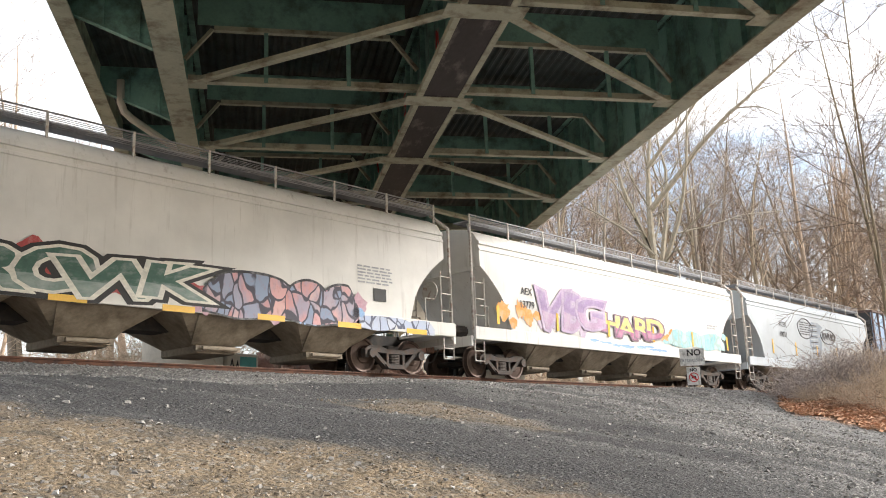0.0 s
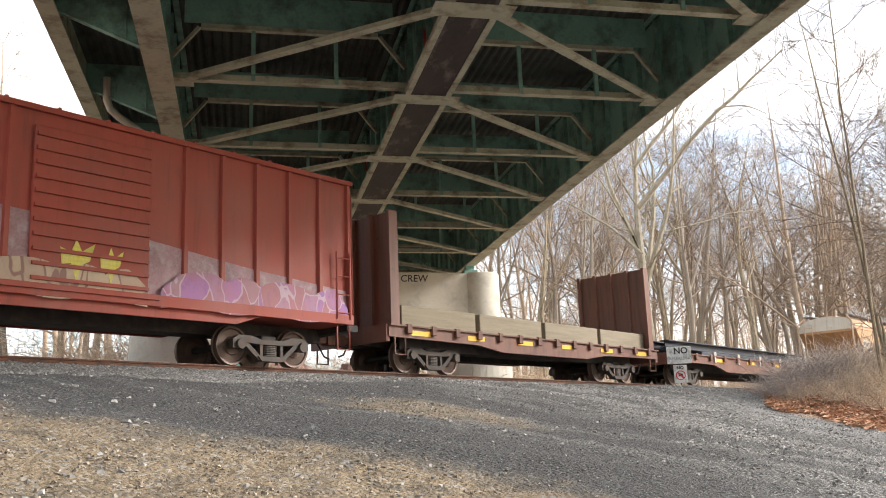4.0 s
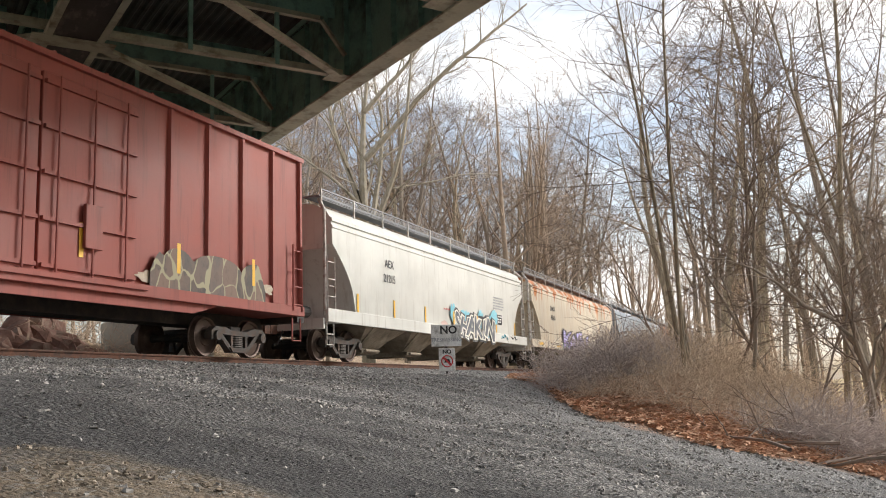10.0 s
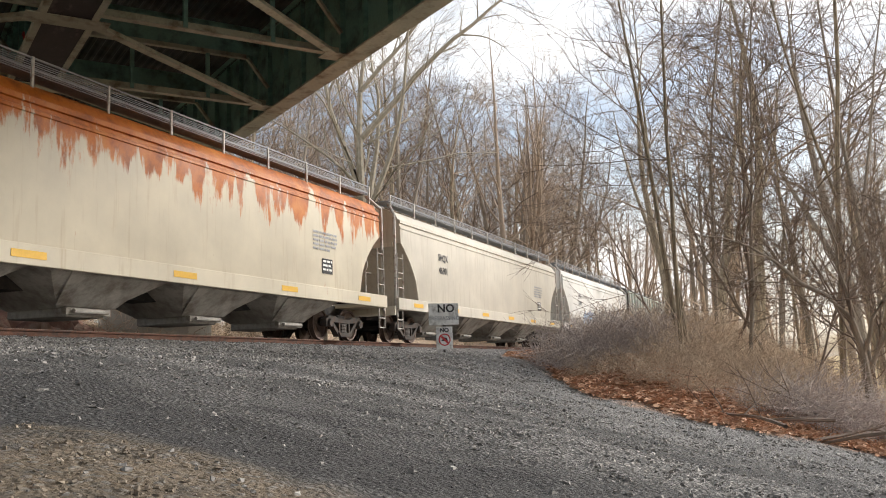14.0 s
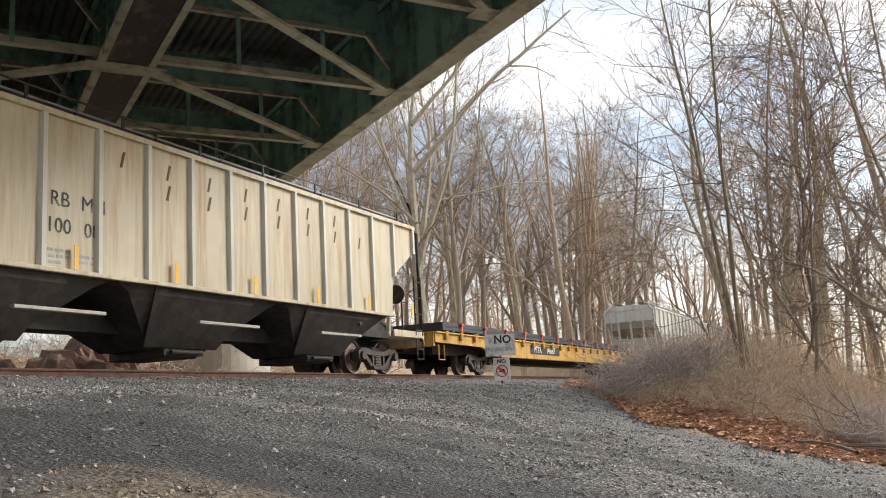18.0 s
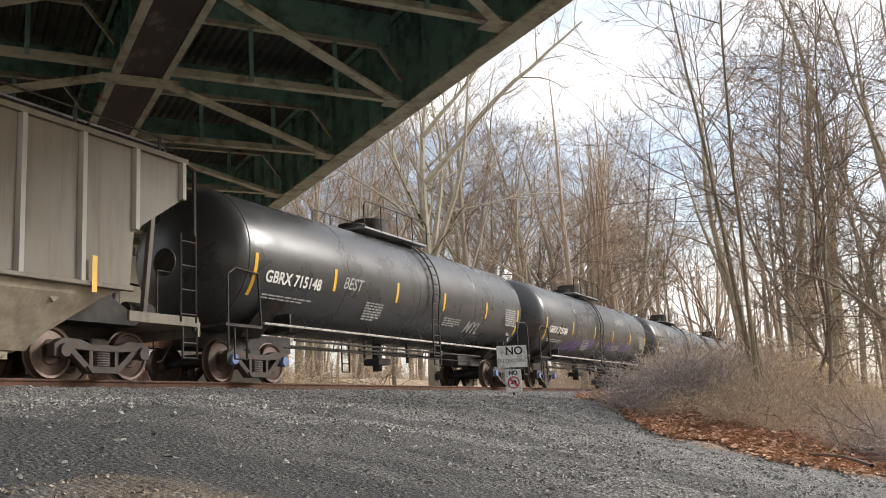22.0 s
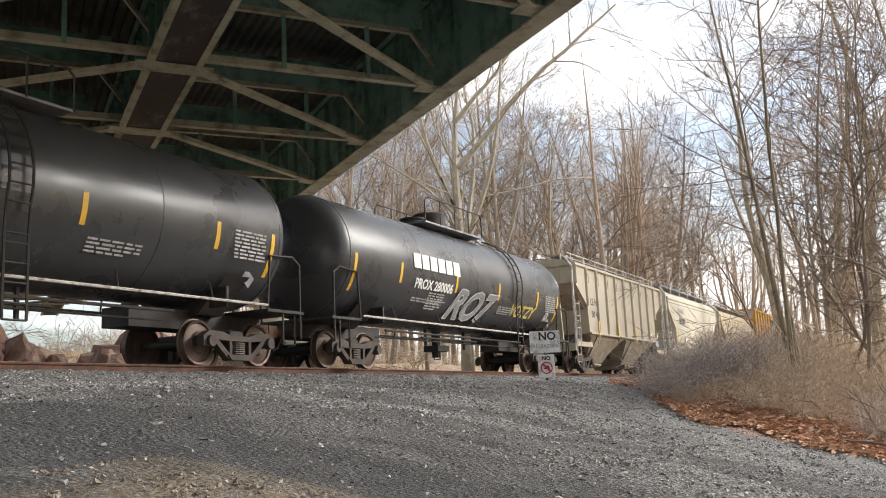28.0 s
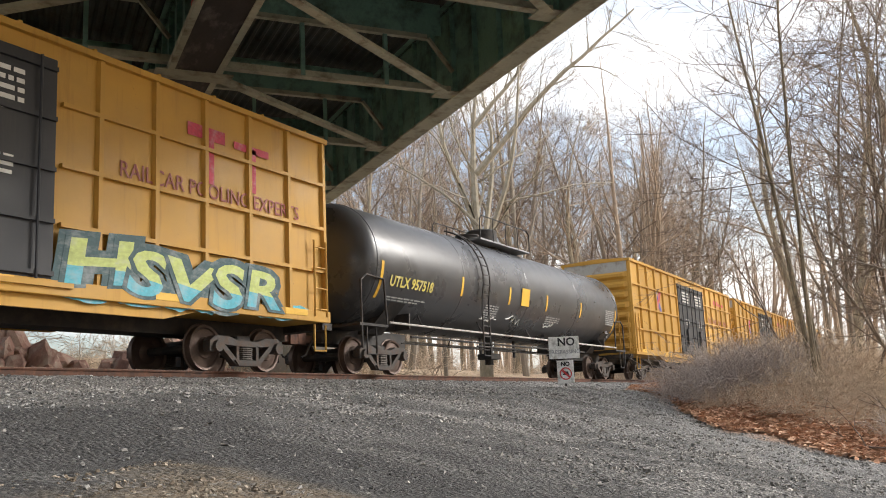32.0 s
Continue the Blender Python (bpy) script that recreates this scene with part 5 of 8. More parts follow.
def wild(car, x0, x1, z0, z1, y, material, seed=1, rim=None):
    """A tangled sprayed piece with a ragged upper edge; rim: the colour round it."""
    rng = random.Random(seed)
    k, p, w = int((x1 - x0) / 0.07), rng.uniform(0, 3), rng.uniform(4.2, 5.4)
    top = []
    for i in range(k + 1):
        x = x0 + (x1 - x0) * i / k
        lobe = abs(math.sin(0.5 * w * x + p + 0.6 * math.sin(1.7 * x)))
        top.append((x, z0 + (z1 - z0) * (0.72 + 0.28 * lobe ** 0.5) * min(1.0, 0.35 + 2.2 * min(i, k - i) / k * 4) ** 0.7))
    low = [(x, z0 + 0.05 * math.sin(3.1 * x)) for x, _ in reversed(top)]
    if rim:
        part("sprayed_rim", Geo().prism([(x, z + 0.06) for x, z in top] + [(x, z - 0.04) for x, z in low], -0.001, 0), rim, car, at=(0, y + 0.003, 0))
    return part("sprayed_piece", Geo().prism(top + low, -0.001, 0), material, car, "tangled sprayed lettering", at=(0, y, 0))


def scrawl(car, x, z, size, y, material, n=9, seed=2, r=0.018):
    """A loose sprayed tag that cannot be read."""
    rng = random.Random(seed)
    pts = [(-size / 2 + size * k / n, 0, rng.uniform(-0.3, 0.3) * size * (0.5 + 0.5 * (k % 2)) * (1 if k % 2 else -1) * 0.6) for k in range(n + 1)]
    return part("sprayed_tag", Geo().path(pts, r, 5), material, car, at=(x, y, z))


def base_car(name, L, label, category, truck_at, cap=None, sill=True, frame_mat=None):
    car = thing(name, label, category, group="cars of the freight train")
    car["length"] = L
    for s in (-1, 1):
        truck(car, s * truck_at, cap, frame_mat)
        coupler(car, s * L / 2, s)
    if sill:
        part("centre_sill", Geo().box(-L / 2 + 0.75, L / 2 - 0.75, -0.32, 0.32, 0.72, 1.05), BLACK, car)
    return car


MESHY = surface("grey_roof_grating", (0.26, 0.265, 0.28), 0.7, 0.3, 0.25)
# near-black funnel colour: the shade beneath the car body is painted in
SHADOWBAY = surface("shade_black_funnel", (0.05, 0.044, 0.038), 0.9, 0, 0.35, 1.2, 14, 0.25, (0.10, 0.08, 0.06), 0.3)
DARKUNDER = surface("dusty_hopper_bottom", (0.36, 0.305, 0.235), 0.85, 0, 0.3, 1.2, 14, 0.25, (0.17, 0.14, 0.105), 0.4)


def end_gear(car, xe, H, rails, paint_mat, L, step_z=0.35):
    """Platforms, posts, ladders, steps and brake gear at both ends of a hopper car."""
    for s in (-1, 1):
        part("end_platform", lambda: Geo().box(-0.55, 0.42, -1.52, 1.52, 0.98, 1.06).box(0.36, 0.44, -1.52, 1.52, 0.80, 1.08), paint_mat, car, at=Matrix.Translation((s * xe, 0, 0)) @ Matrix.Rotation(0 if s > 0 else math.pi, 4, "Z"), key=("end_platform", paint_mat.name))
        for q in (-1, 1):
            x = s * (xe + 0.30)
            part("corner_post", Geo().path([(x, q * 1.50, 0.9), (x, q * 1.50, H - 0.35), (x - s * 0.35, q * 1.15, H + 0.05)], 0.05, 6), rails, car)
            ladder(car, s * (xe + 0.06), q * 1.56, 1.05, min(H - 1.35, 2.75), rails)
            part("side_step", lambda: Geo().path([(-0.2, 0, 0.95), (-0.2, 0, 0.38), (0.2, 0, 0.38), (0.2, 0, 0.95)], 0.025, 5).tube((-0.2, 0, 0.66), (0.2, 0, 0.66), 0.02, 5), rails, car, at=(s * (xe + 0.12), q * 1.54, 0), key=("side_step", rails.name))
            grab(car, [(s * (xe - 0.55), q * 1.35, 1.06), (s * (xe - 0.55), q * 1.35, 2.0), (s * (xe - 0.2), q * 1.35, 2.0)], rails)
        ladder(car, s * (xe + 0.30), 0.9, 1.05, H - 0.4, rails, False)
        part("brake_cylinder", lambda: Geo().tube((-0.35, -0.5, 1.35), (0.3, -0.5, 1.35), 0.16, 12), BLACK, car, at=(s * (xe - 0.15), 0, 0), key="brake_cylinder")
        part("air_reservoir", lambda: Geo().tube((0.05, 0.45, 1.5), (0.05, 1.0, 1.5), 0.2, 12), BLACK, car, at=(s * (xe - 0.15), 0, 0), key="air_reservoir")
        part("brake_wheel", lambda: Geo().lathe([(-0.02, 0.24), (-0.02, 0.28), (0.02, 0.28), (0.02, 0.24)], 18, "x").tube((0, 0, -0.26), (0, 0, 0.26), 0.015, 5).tube((0, -0.26, 0), (0, 0.26, 0), 0.015, 5), rails, car, at=(s * (xe + 0.36), -0.7, 2.35), key=("brake_wheel", rails.name)) if s > 0 else None


def bays(car, n, span, material, gate, zt=1.12):
    """The funnels under a hopper car with their outlet gates."""
    step = 2 * span / n
    for k in range(n):
        cx = -span + step * (k + 0.5)
        h, lo = step * 0.49, step * 0.17

        def funnel(h=h, lo=lo):
            return Geo().loft([[(-h, -1.42, zt), (h, -1.42, zt), (h, 1.42, zt), (-h, 1.42, zt)], [(-h * 0.86, -1.36, zt - 0.14), (h * 0.86, -1.36, zt - 0.14), (h * 0.86, 1.36, zt - 0.14), (-h * 0.86, 1.36, zt - 0.14)], [(-lo, -0.62, 0.42), (lo, -0.62, 0.42), (lo, 0.62, 0.42), (-lo, 0.62, 0.42)]])
        def plate(h=h, lo=lo):
            a, b = h * 0.60, lo * 1.25
            return Geo().loft([[(-a, -1.43, zt - 0.02), (a, -1.43, zt - 0.02), (a, -1.40, zt - 0.02), (-a, -1.40, zt - 0.02)], [(-a, -1.40, zt - 0.15), (a, -1.40, zt - 0.15), (a, -1.36, zt - 0.15), (-a, -1.36, zt - 0.15)], [(-b, -0.74, 0.45), (b, -0.74, 0.45), (b, -0.70, 0.45), (-b, -0.70, 0.45)]])
        bay = part("hopper_bay", funnel, material, car, "discharge funnel", at=(cx, 0, 0), key=("bay", round(h, 3), material.name, zt))
        part("bay_plate", plate, material, bay, key=("bay_plate", round(h, 3), material.name, zt))
        part("outlet_gate", lambda: Geo().box(-0.50, 0.50, -0.72, 0.72, 0.26, 0.44, 0.02).box(-0.58, 0.58, -0.80, -0.68, 0.30, 0.42).tube((-0.45, -0.86, 0.36), (0.45, -0.86, 0.36), 0.045, 8), gate, bay, key=("gate", gate.name))


def hopper_smooth(L, paint_mat, label, bay_n=4, H=4.35, under=None, rails=None, cut=(1.35, 3.1, 0.45), sill_mat=None, roof_mat=None, end_mat=None):
    """A covered hopper with smooth curved sides."""
    rails, under = rails or GREYRAIL, under or DARKUNDER
    xe = L / 2 - 0.78
    car = base_car("covered_hopper_car", L, label, "freight car", L / 2 - 2.25)
    depth, zcut, power = cut
    levels = [(1.50, 0.0), (1.565, 1.32), (1.575, 2.9), (1.56, H - 0.78), (1.50, H - 0.48), (1.38, H - 0.27), (1.05, H - 0.10), (0.45, H)]

    def ring(x):
        t = max(0.0, (abs(x) - (xe - depth)) / depth)
        zb = 1.12 if t <= 0 else 1.12 + (zcut - 1.12) * t ** power if power < 1 else 2.4 + (zcut - 2.4) * t
        half = [(y, max(z, zb + 0.004 * i)) for i, (y, z) in enumerate(levels)]
        return [(x, -y, z) for y, z in half] + [(x, y, z) for y, z in reversed(half)]

    st = [-xe + depth * (1 - math.cos(k * math.pi / 24)) for k in range(13)]
    if power >= 1:  # straight slanting cut above an upright edge
        st = st[:-1] + [-xe + depth - 0.004, -xe + depth + 0.002]
    stations = st + [-x for x in reversed(st)]
    part("body", Geo().loft([ring(x) for x in stations]), paint_mat, car, smooth=True)
    for q in (-1, 1):
        part("side_sill", Geo().box(-xe - 0.35, xe + 0.35, q * 1.585 - 0.035, q * 1.585 + 0.035, 0.98 if bay_n > 2 else 1.14, 1.34, 0.01), sill_mat or paint_mat, car)
        part("eave_rail", Geo().prism([(q * 1.50, H - 0.62), (q * 1.575, H - 0.60), (q * 1.56, H - 0.50), (q * 1.49, H - 0.47)], -xe, xe, "x"), roof_mat or paint_mat, car)
        part("eave_rail", Geo().prism([(q * 1.555, H - 0.80), (q * 1.585, H - 0.78), (q * 1.575, H - 0.72), (q * 1.545, H - 0.70)], -xe, xe, "x"), paint_mat, car)
        walk_ = part("roof_walk", Geo().box(-xe - 0.1, xe + 0.1, q * 0.98 - 0.26, q * 0.98 + 0.26, H + 0.10, H + 0.14), MESHY, car, "dark grated roof walk")
        n = int(2 * xe / 1.75)
        for k in range(n + 1):
            part("walk_post", lambda: Geo().box(-0.025, 0.025, -0.02, 0.02, -0.28, 0.32), rails, walk_, at=(-xe + 2 * xe * k / n, q * 1.25, H + 0.02), key=("walk_post", rails.name))
        part("walk_rail", Geo().box(-xe, xe, q * 1.25 - 0.012, q * 1.25 + 0.012, H + 0.30, H + 0.335), MESHY, walk_)
        for k in range(7 if bay_n > 2 else 2):
            part("walk_wire", lambda: Geo().box(-xe, xe, -0.004, 0.004, -0.007, 0.007), MESHY, walk_, at=(0, q * 1.24, H + (0.04 + 0.037 * k if bay_n > 2 else 0.08 + 0.11 * k)), key=("walk_wire", L))
    part("hatch_cover", Geo().box(-xe + 0.5, xe - 0.5, -0.42, 0.42, H - 0.02, H + 0.10, 0.03), roof_mat or paint_mat, car)
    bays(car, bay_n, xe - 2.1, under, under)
    end_gear(car, xe, H, rails, paint_mat, L)
    for s in (-1, 1):
        if end_mat:
            half = [(-y_, z_) for y_, z_ in levels if z_ > zcut - 0.3]
            part("end_sheet", Geo().prism(half + [(-a_, b_) for a_, b_ in reversed(half)], s * (xe + 0.004), s * (xe + 0.02), "x"), end_mat, car, "weathered grey end sheet")
        part("end_wall_bar", Geo().box(-0.03, 0.03, -1.3, 1.3, zcut - 0.1, zcut + 0.04), paint_mat, car, at=(s * (xe + 0.03), 0, 0))
    return car, xe, -1.578


def hopper_ribbed(L, paint_mat, label, ribs=15, bay_n=3, H=4.4, under=None, rails=None, rib_mat=None, cut=(1.3, 3.45, 2.62), foot=1.53, low_mat=None, roof_mat=None):
    """A covered hopper with flat sides and outside posts."""
    rails, under = rails or GREYRAIL, under or DARKUNDER
    xe = L / 2 - 0.68
    depth, zc, zk = cut
    car = base_car("covered_hopper_car", L, label, "freight car", L / 2 - 2.25)
    poly = [(-xe, H - 0.25), (-xe, zc), (-xe + depth, zk), (-xe + depth + 0.1, foot), (xe - depth - 0.1, foot), (xe - depth, zk), (xe, zc), (xe, H - 0.25)]
    part("body", Geo().prism(poly, -1.50, 1.50), paint_mat, car)
    part("roof", Geo().loft([[(x, -1.58, H - 0.27), (x, -1.58, H - 0.17), (x, -1.1, H - 0.02), (x, 0, H + 0.05), (x, 1.1, H - 0.02), (x, 1.58, H - 0.17), (x, 1.58, H - 0.27)] for x in (-xe - 0.05, xe + 0.05)]), roof_mat or paint_mat, car)
    for k in range(ribs + 1):
        x = -xe + 0.06 + (2 * xe - 0.12) * k / ribs
        d = xe - abs(x)
        zb = foot + 0.01 if d >= depth + 0.05 else zk + (zc - zk) * (1 - d / depth)
        for q in (-1, 1):
            part("side_post", lambda zb=zb: Geo().prism([(-0.075, 0), (-0.045, -0.085), (0.045, -0.085), (0.075, 0)], zb, H - 0.27, "z"), rib_mat or paint_mat, car, at=Matrix.Translation((x, q * 1.498, 0)) @ Matrix.Rotation(0 if q < 0 else math.pi, 4, "Z"), key=("post", round(zb, 2), H, (rib_mat or paint_mat).name))
    for q in (-1, 1):
        part("side_sill", Geo().box(-xe + depth + 0.05, xe - depth - 0.05, q * 1.535 - 0.05, q * 1.535 + 0.05, foot - 0.03, foot + 0.05, 0.01), low_mat or paint_mat, car)
        for s in (-1, 1):
            part("end_sill_side", Geo().box(-(depth + 0.5) / 2, (depth + 0.5) / 2, -0.03, 0.03, 0.98, 1.16), low_mat or paint_mat, car, at=(s * (xe + 0.35 - (depth + 0.5) / 2), q * 1.53, 0))
        walk_ = part("roof_walk", Geo().box(-xe, xe, q * 0.75 - 0.25, q * 0.75 + 0.25, H + 0.14, H + 0.18), MESHY, car, "dark grated roof walk")
        for k in range(10):
            part("walk_post", lambda: Geo().box(-0.025, 0.025, -0.02, 0.02, -0.12, 0.16), rails, walk_, at=(-xe + 2 * xe * k / 9, q * 0.98, H + 0.08), key=("rib_walk_post", rails.name))
        part("walk_rail", Geo().box(-xe, xe, q * 1.26 - 0.012, q * 1.26 + 0.012, H + 0.22, H + 0.25), rails, walk_)
        for k in range(9):
            part("rail_post", lambda: Geo().box(-0.03, 0.03, -0.015, 0.015, -0.12, 0.25), rails, walk_, at=(-xe + 0.4 + (2 * xe - 0.8) * k / 8, q * 1.26, H), key=("rib_rail_post", rails.name))
    for k in range(bay_n * 2):
        part("hatch_cover", lambda: Geo().lathe([(0, 0.42), (0.1, 0.42), (0.13, 0.3)], 14, "z"), roof_mat or paint_mat, car, at=(-xe + 2 * xe * (k + 0.5) / (bay_n * 2), 0, H + 0.04), key=("hatch", (roof_mat or paint_mat).name))
    bays(car, bay_n, xe - 1.5, under, under, foot - 0.02)
    for s in (-1, 1):
        part("end_slope", Geo().prism([(s * (xe - 0.25), zc - 0.1), (s * (xe - 2.9), 1.2), (s * (xe - 3.0), 1.3), (s * (xe - 0.4), zc)], -1.35, 1.35), under, car, "sloping end sheet")
        part("bolster_web", Geo().prism([(s * (xe - 2.4), 1.0), (s * (xe - 0.5), 1.0), (s * (xe - 0.5), 1.12), (s * (xe - 1.3), foot), (s * (xe - 1.6), foot)], -0.9, 0.9), BLACK, car)
    end_gear(car, xe, H, rails, low_mat or paint_mat, L)
    for s in (-1, 1):
        for y in (-0.75, 0.0, 0.75):
            part("end_post", Geo().prism([(s * (xe - 0.35), 1.06), (s * (xe - 0.25), 1.06), (s * (xe + 0.02), zc), (s * (xe - 0.08), zc)], y - 0.05, y + 0.05), paint_mat, car)
    return car, xe, -1.59


def boxcar(L, paint_mat, label, H=5.15, ribs=18, door=(0.0, 3.2, 2), door_mat=None, roof_mat=None, rib_bands=(), end_mat=None, sill_mat=None, post_mat=None):
    """A boxcar with side posts, corrugated ends and plug or sliding doors. door: centre, width, leaves."""
    xe = L / 2 - 0.75
    car = base_car("boxcar", L, label, "freight car", L / 2 - 2.9)
    zb = 1.05
    part("body", Geo().box(-xe, xe, -1.48, 1.48, zb, H - 0.1), paint_mat, car)
    part("roof", Geo().loft([[(x, -1.58, H - 0.14), (x, -1.58, H - 0.03), (x, 0, H + 0.06), (x, 1.58, H - 0.03), (x, 1.58, H - 0.14)] for x in (-xe - 0.04, xe + 0.04)]), roof_mat or paint_mat, car, "galvanised roof")
    for k in range(14):
        part("roof_seam", lambda: Geo().prism([(-1.55, H - 0.02), (0, H + 0.07), (1.55, H - 0.02), (1.55, H + 0.02), (0, H + 0.11), (-1.55, H + 0.02)], -0.03, 0.03, "x"), roof_mat or paint_mat, car, at=(-xe + 2 * xe * (k + 0.5) / 14, 0, 0), key=("seam", H, (roof_mat or paint_mat).name))
    c, w, leaves = door
    for k in range(ribs + 1):
        x = -xe + 0.09 + (2 * xe - 0.18) * k / ribs
        for q in (-1, 1):
            if abs(x - c) < w / 2 + 0.05:
                continue
            part("side_post", lambda: Geo().prism([(-0.07, 0), (-0.045, -0.085), (0.045, -0.085), (0.07, 0)], zb + 0.12, H - 0.15, "z"), post_mat or paint_mat, car, at=Matrix.Translation((x, q * 1.478, 0)) @ Matrix.Rotation(0 if q < 0 else math.pi, 4, "Z"), key=("boxpost", H, (post_mat or paint_mat).name))
    for q in (-1, 1):
        for z in rib_bands:
            for a, b in ((-xe + 0.1, c - w / 2 - 0.1), (c + w / 2 + 0.1, xe - 0.1)):
                part("belt_rail", Geo().box(a, b, q * 1.52 - 0.045, q * 1.52 + 0.045, z - 0.035, z + 0.035), paint_mat, car)
        part("side_sill", Geo().box(-xe, xe, q * 1.54 - 0.05, q * 1.54 + 0.05, zb - 0.02, zb + 0.22, 0.01), sill_mat or paint_mat, car)
        part("deep_sill", Geo().prism([(-xe * 0.62, zb), (-xe * 0.52, zb - 0.22), (xe * 0.52, zb - 0.22), (xe * 0.62, zb)], q * 1.44 - 0.03, q * 1.44 + 0.03), sill_mat or paint_mat, car)
        part("door_track", Geo().box(c - w / 2 - (w if leaves == 1 else 0.3), c + w / 2 + (0.2 if leaves == 1 else 0.3), q * 1.60 - 0.05, q * 1.60 + 0.05, zb + 0.10, zb + 0.18), paint_mat, car)
        for k in range(leaves):
            a, b = c - w / 2 + w * k / leaves + 0.03, c - w / 2 + w * (k + 1) / leaves - 0.03
            d = part("door", Geo().box(a, b, q * 1.53 - 0.04, q * 1.53 + 0.04, zb + 0.18, H - 0.42, 0.012), door_mat or paint_mat, car, "ribbed sliding door" if leaves == 1 else "plug door with locking rods")
            nb = 10 if leaves == 1 else 4
            for i in range(nb + 1):
                z = zb + 0.30 + (H - 0.60 - zb - 0.30) * i / nb
                part("door_rib", Geo().box(a + 0.03, b - 0.03, q * 1.60 - 0.035, q * 1.60 + 0.035, z - 0.035, z + 0.035), door_mat or paint_mat, d)
            if leaves == 2:
                for f_ in (0.14, 0.5, 0.86):
                    part("lock_rod", Geo().tube((a + (b - a) * f_, q * 1.645, zb + 0.2), (a + (b - a) * f_, q * 1.645, H - 0.45), 0.024, 6), door_mat or paint_mat, d)
                part("lock_box", Geo().box((a + b) / 2 - 0.22, (a + b) / 2 + 0.22, q * 1.64 - 0.04, q * 1.64 + 0.04, zb + 0.7, zb + 1.5, 0.01), door_mat or paint_mat, d)
        for s in (-1, 1):
            ladder(car, s * (xe - 0.35), q * 1.60, zb + 0.1, zb + 1.75, paint_mat)
            part("side_step", lambda: Geo().path([(-0.2, 0, 0.98), (-0.2, 0, 0.42), (0.2, 0, 0.42), (0.2, 0, 0.98)], 0.025, 5), paint_mat, car, at=(s * (xe - 0.3), q * 1.52, 0), key=("side_step_box", paint_mat.name))
    for s in (-1, 1):
        if end_mat:
            part("end_sheet", Geo().box(s * xe - 0.006, s * xe + 0.006, -1.46, 1.46, zb + 0.02, H - 0.12), end_mat, car)
        for i in range(8):
            z = zb + 0.30 + (H - 1.05 - zb) * i / 7
            part("end_corrugation", lambda: Geo().loft([[(0, y, -0.17), (0.10 * k, y, -0.06), (0.10 * k, y, 0.06), (0, y, 0.17)] for y, k in ((-1.40, 0.05), (-1.25, 1.0), (1.25, 1.0), (1.40, 0.05))]), end_mat or paint_mat, car, at=Matrix.Translation((s * xe, 0, z)) @ Matrix.Rotation(0 if s > 0 else math.pi, 4, "Z"), key=("endcorr", (end_mat or paint_mat).name))
        ladder(car, s * (xe + 0.16), -1.15, zb + 0.1, H - 0.3 if s > 0 else zb + 1.75, paint_mat, False)
        part("end_sill", Geo().box(s * xe - 0.05 * s, s * (xe + 0.30), -1.4, 1.4, zb - 0.15, zb), BLACK, car)
    return car, xe, -1.488


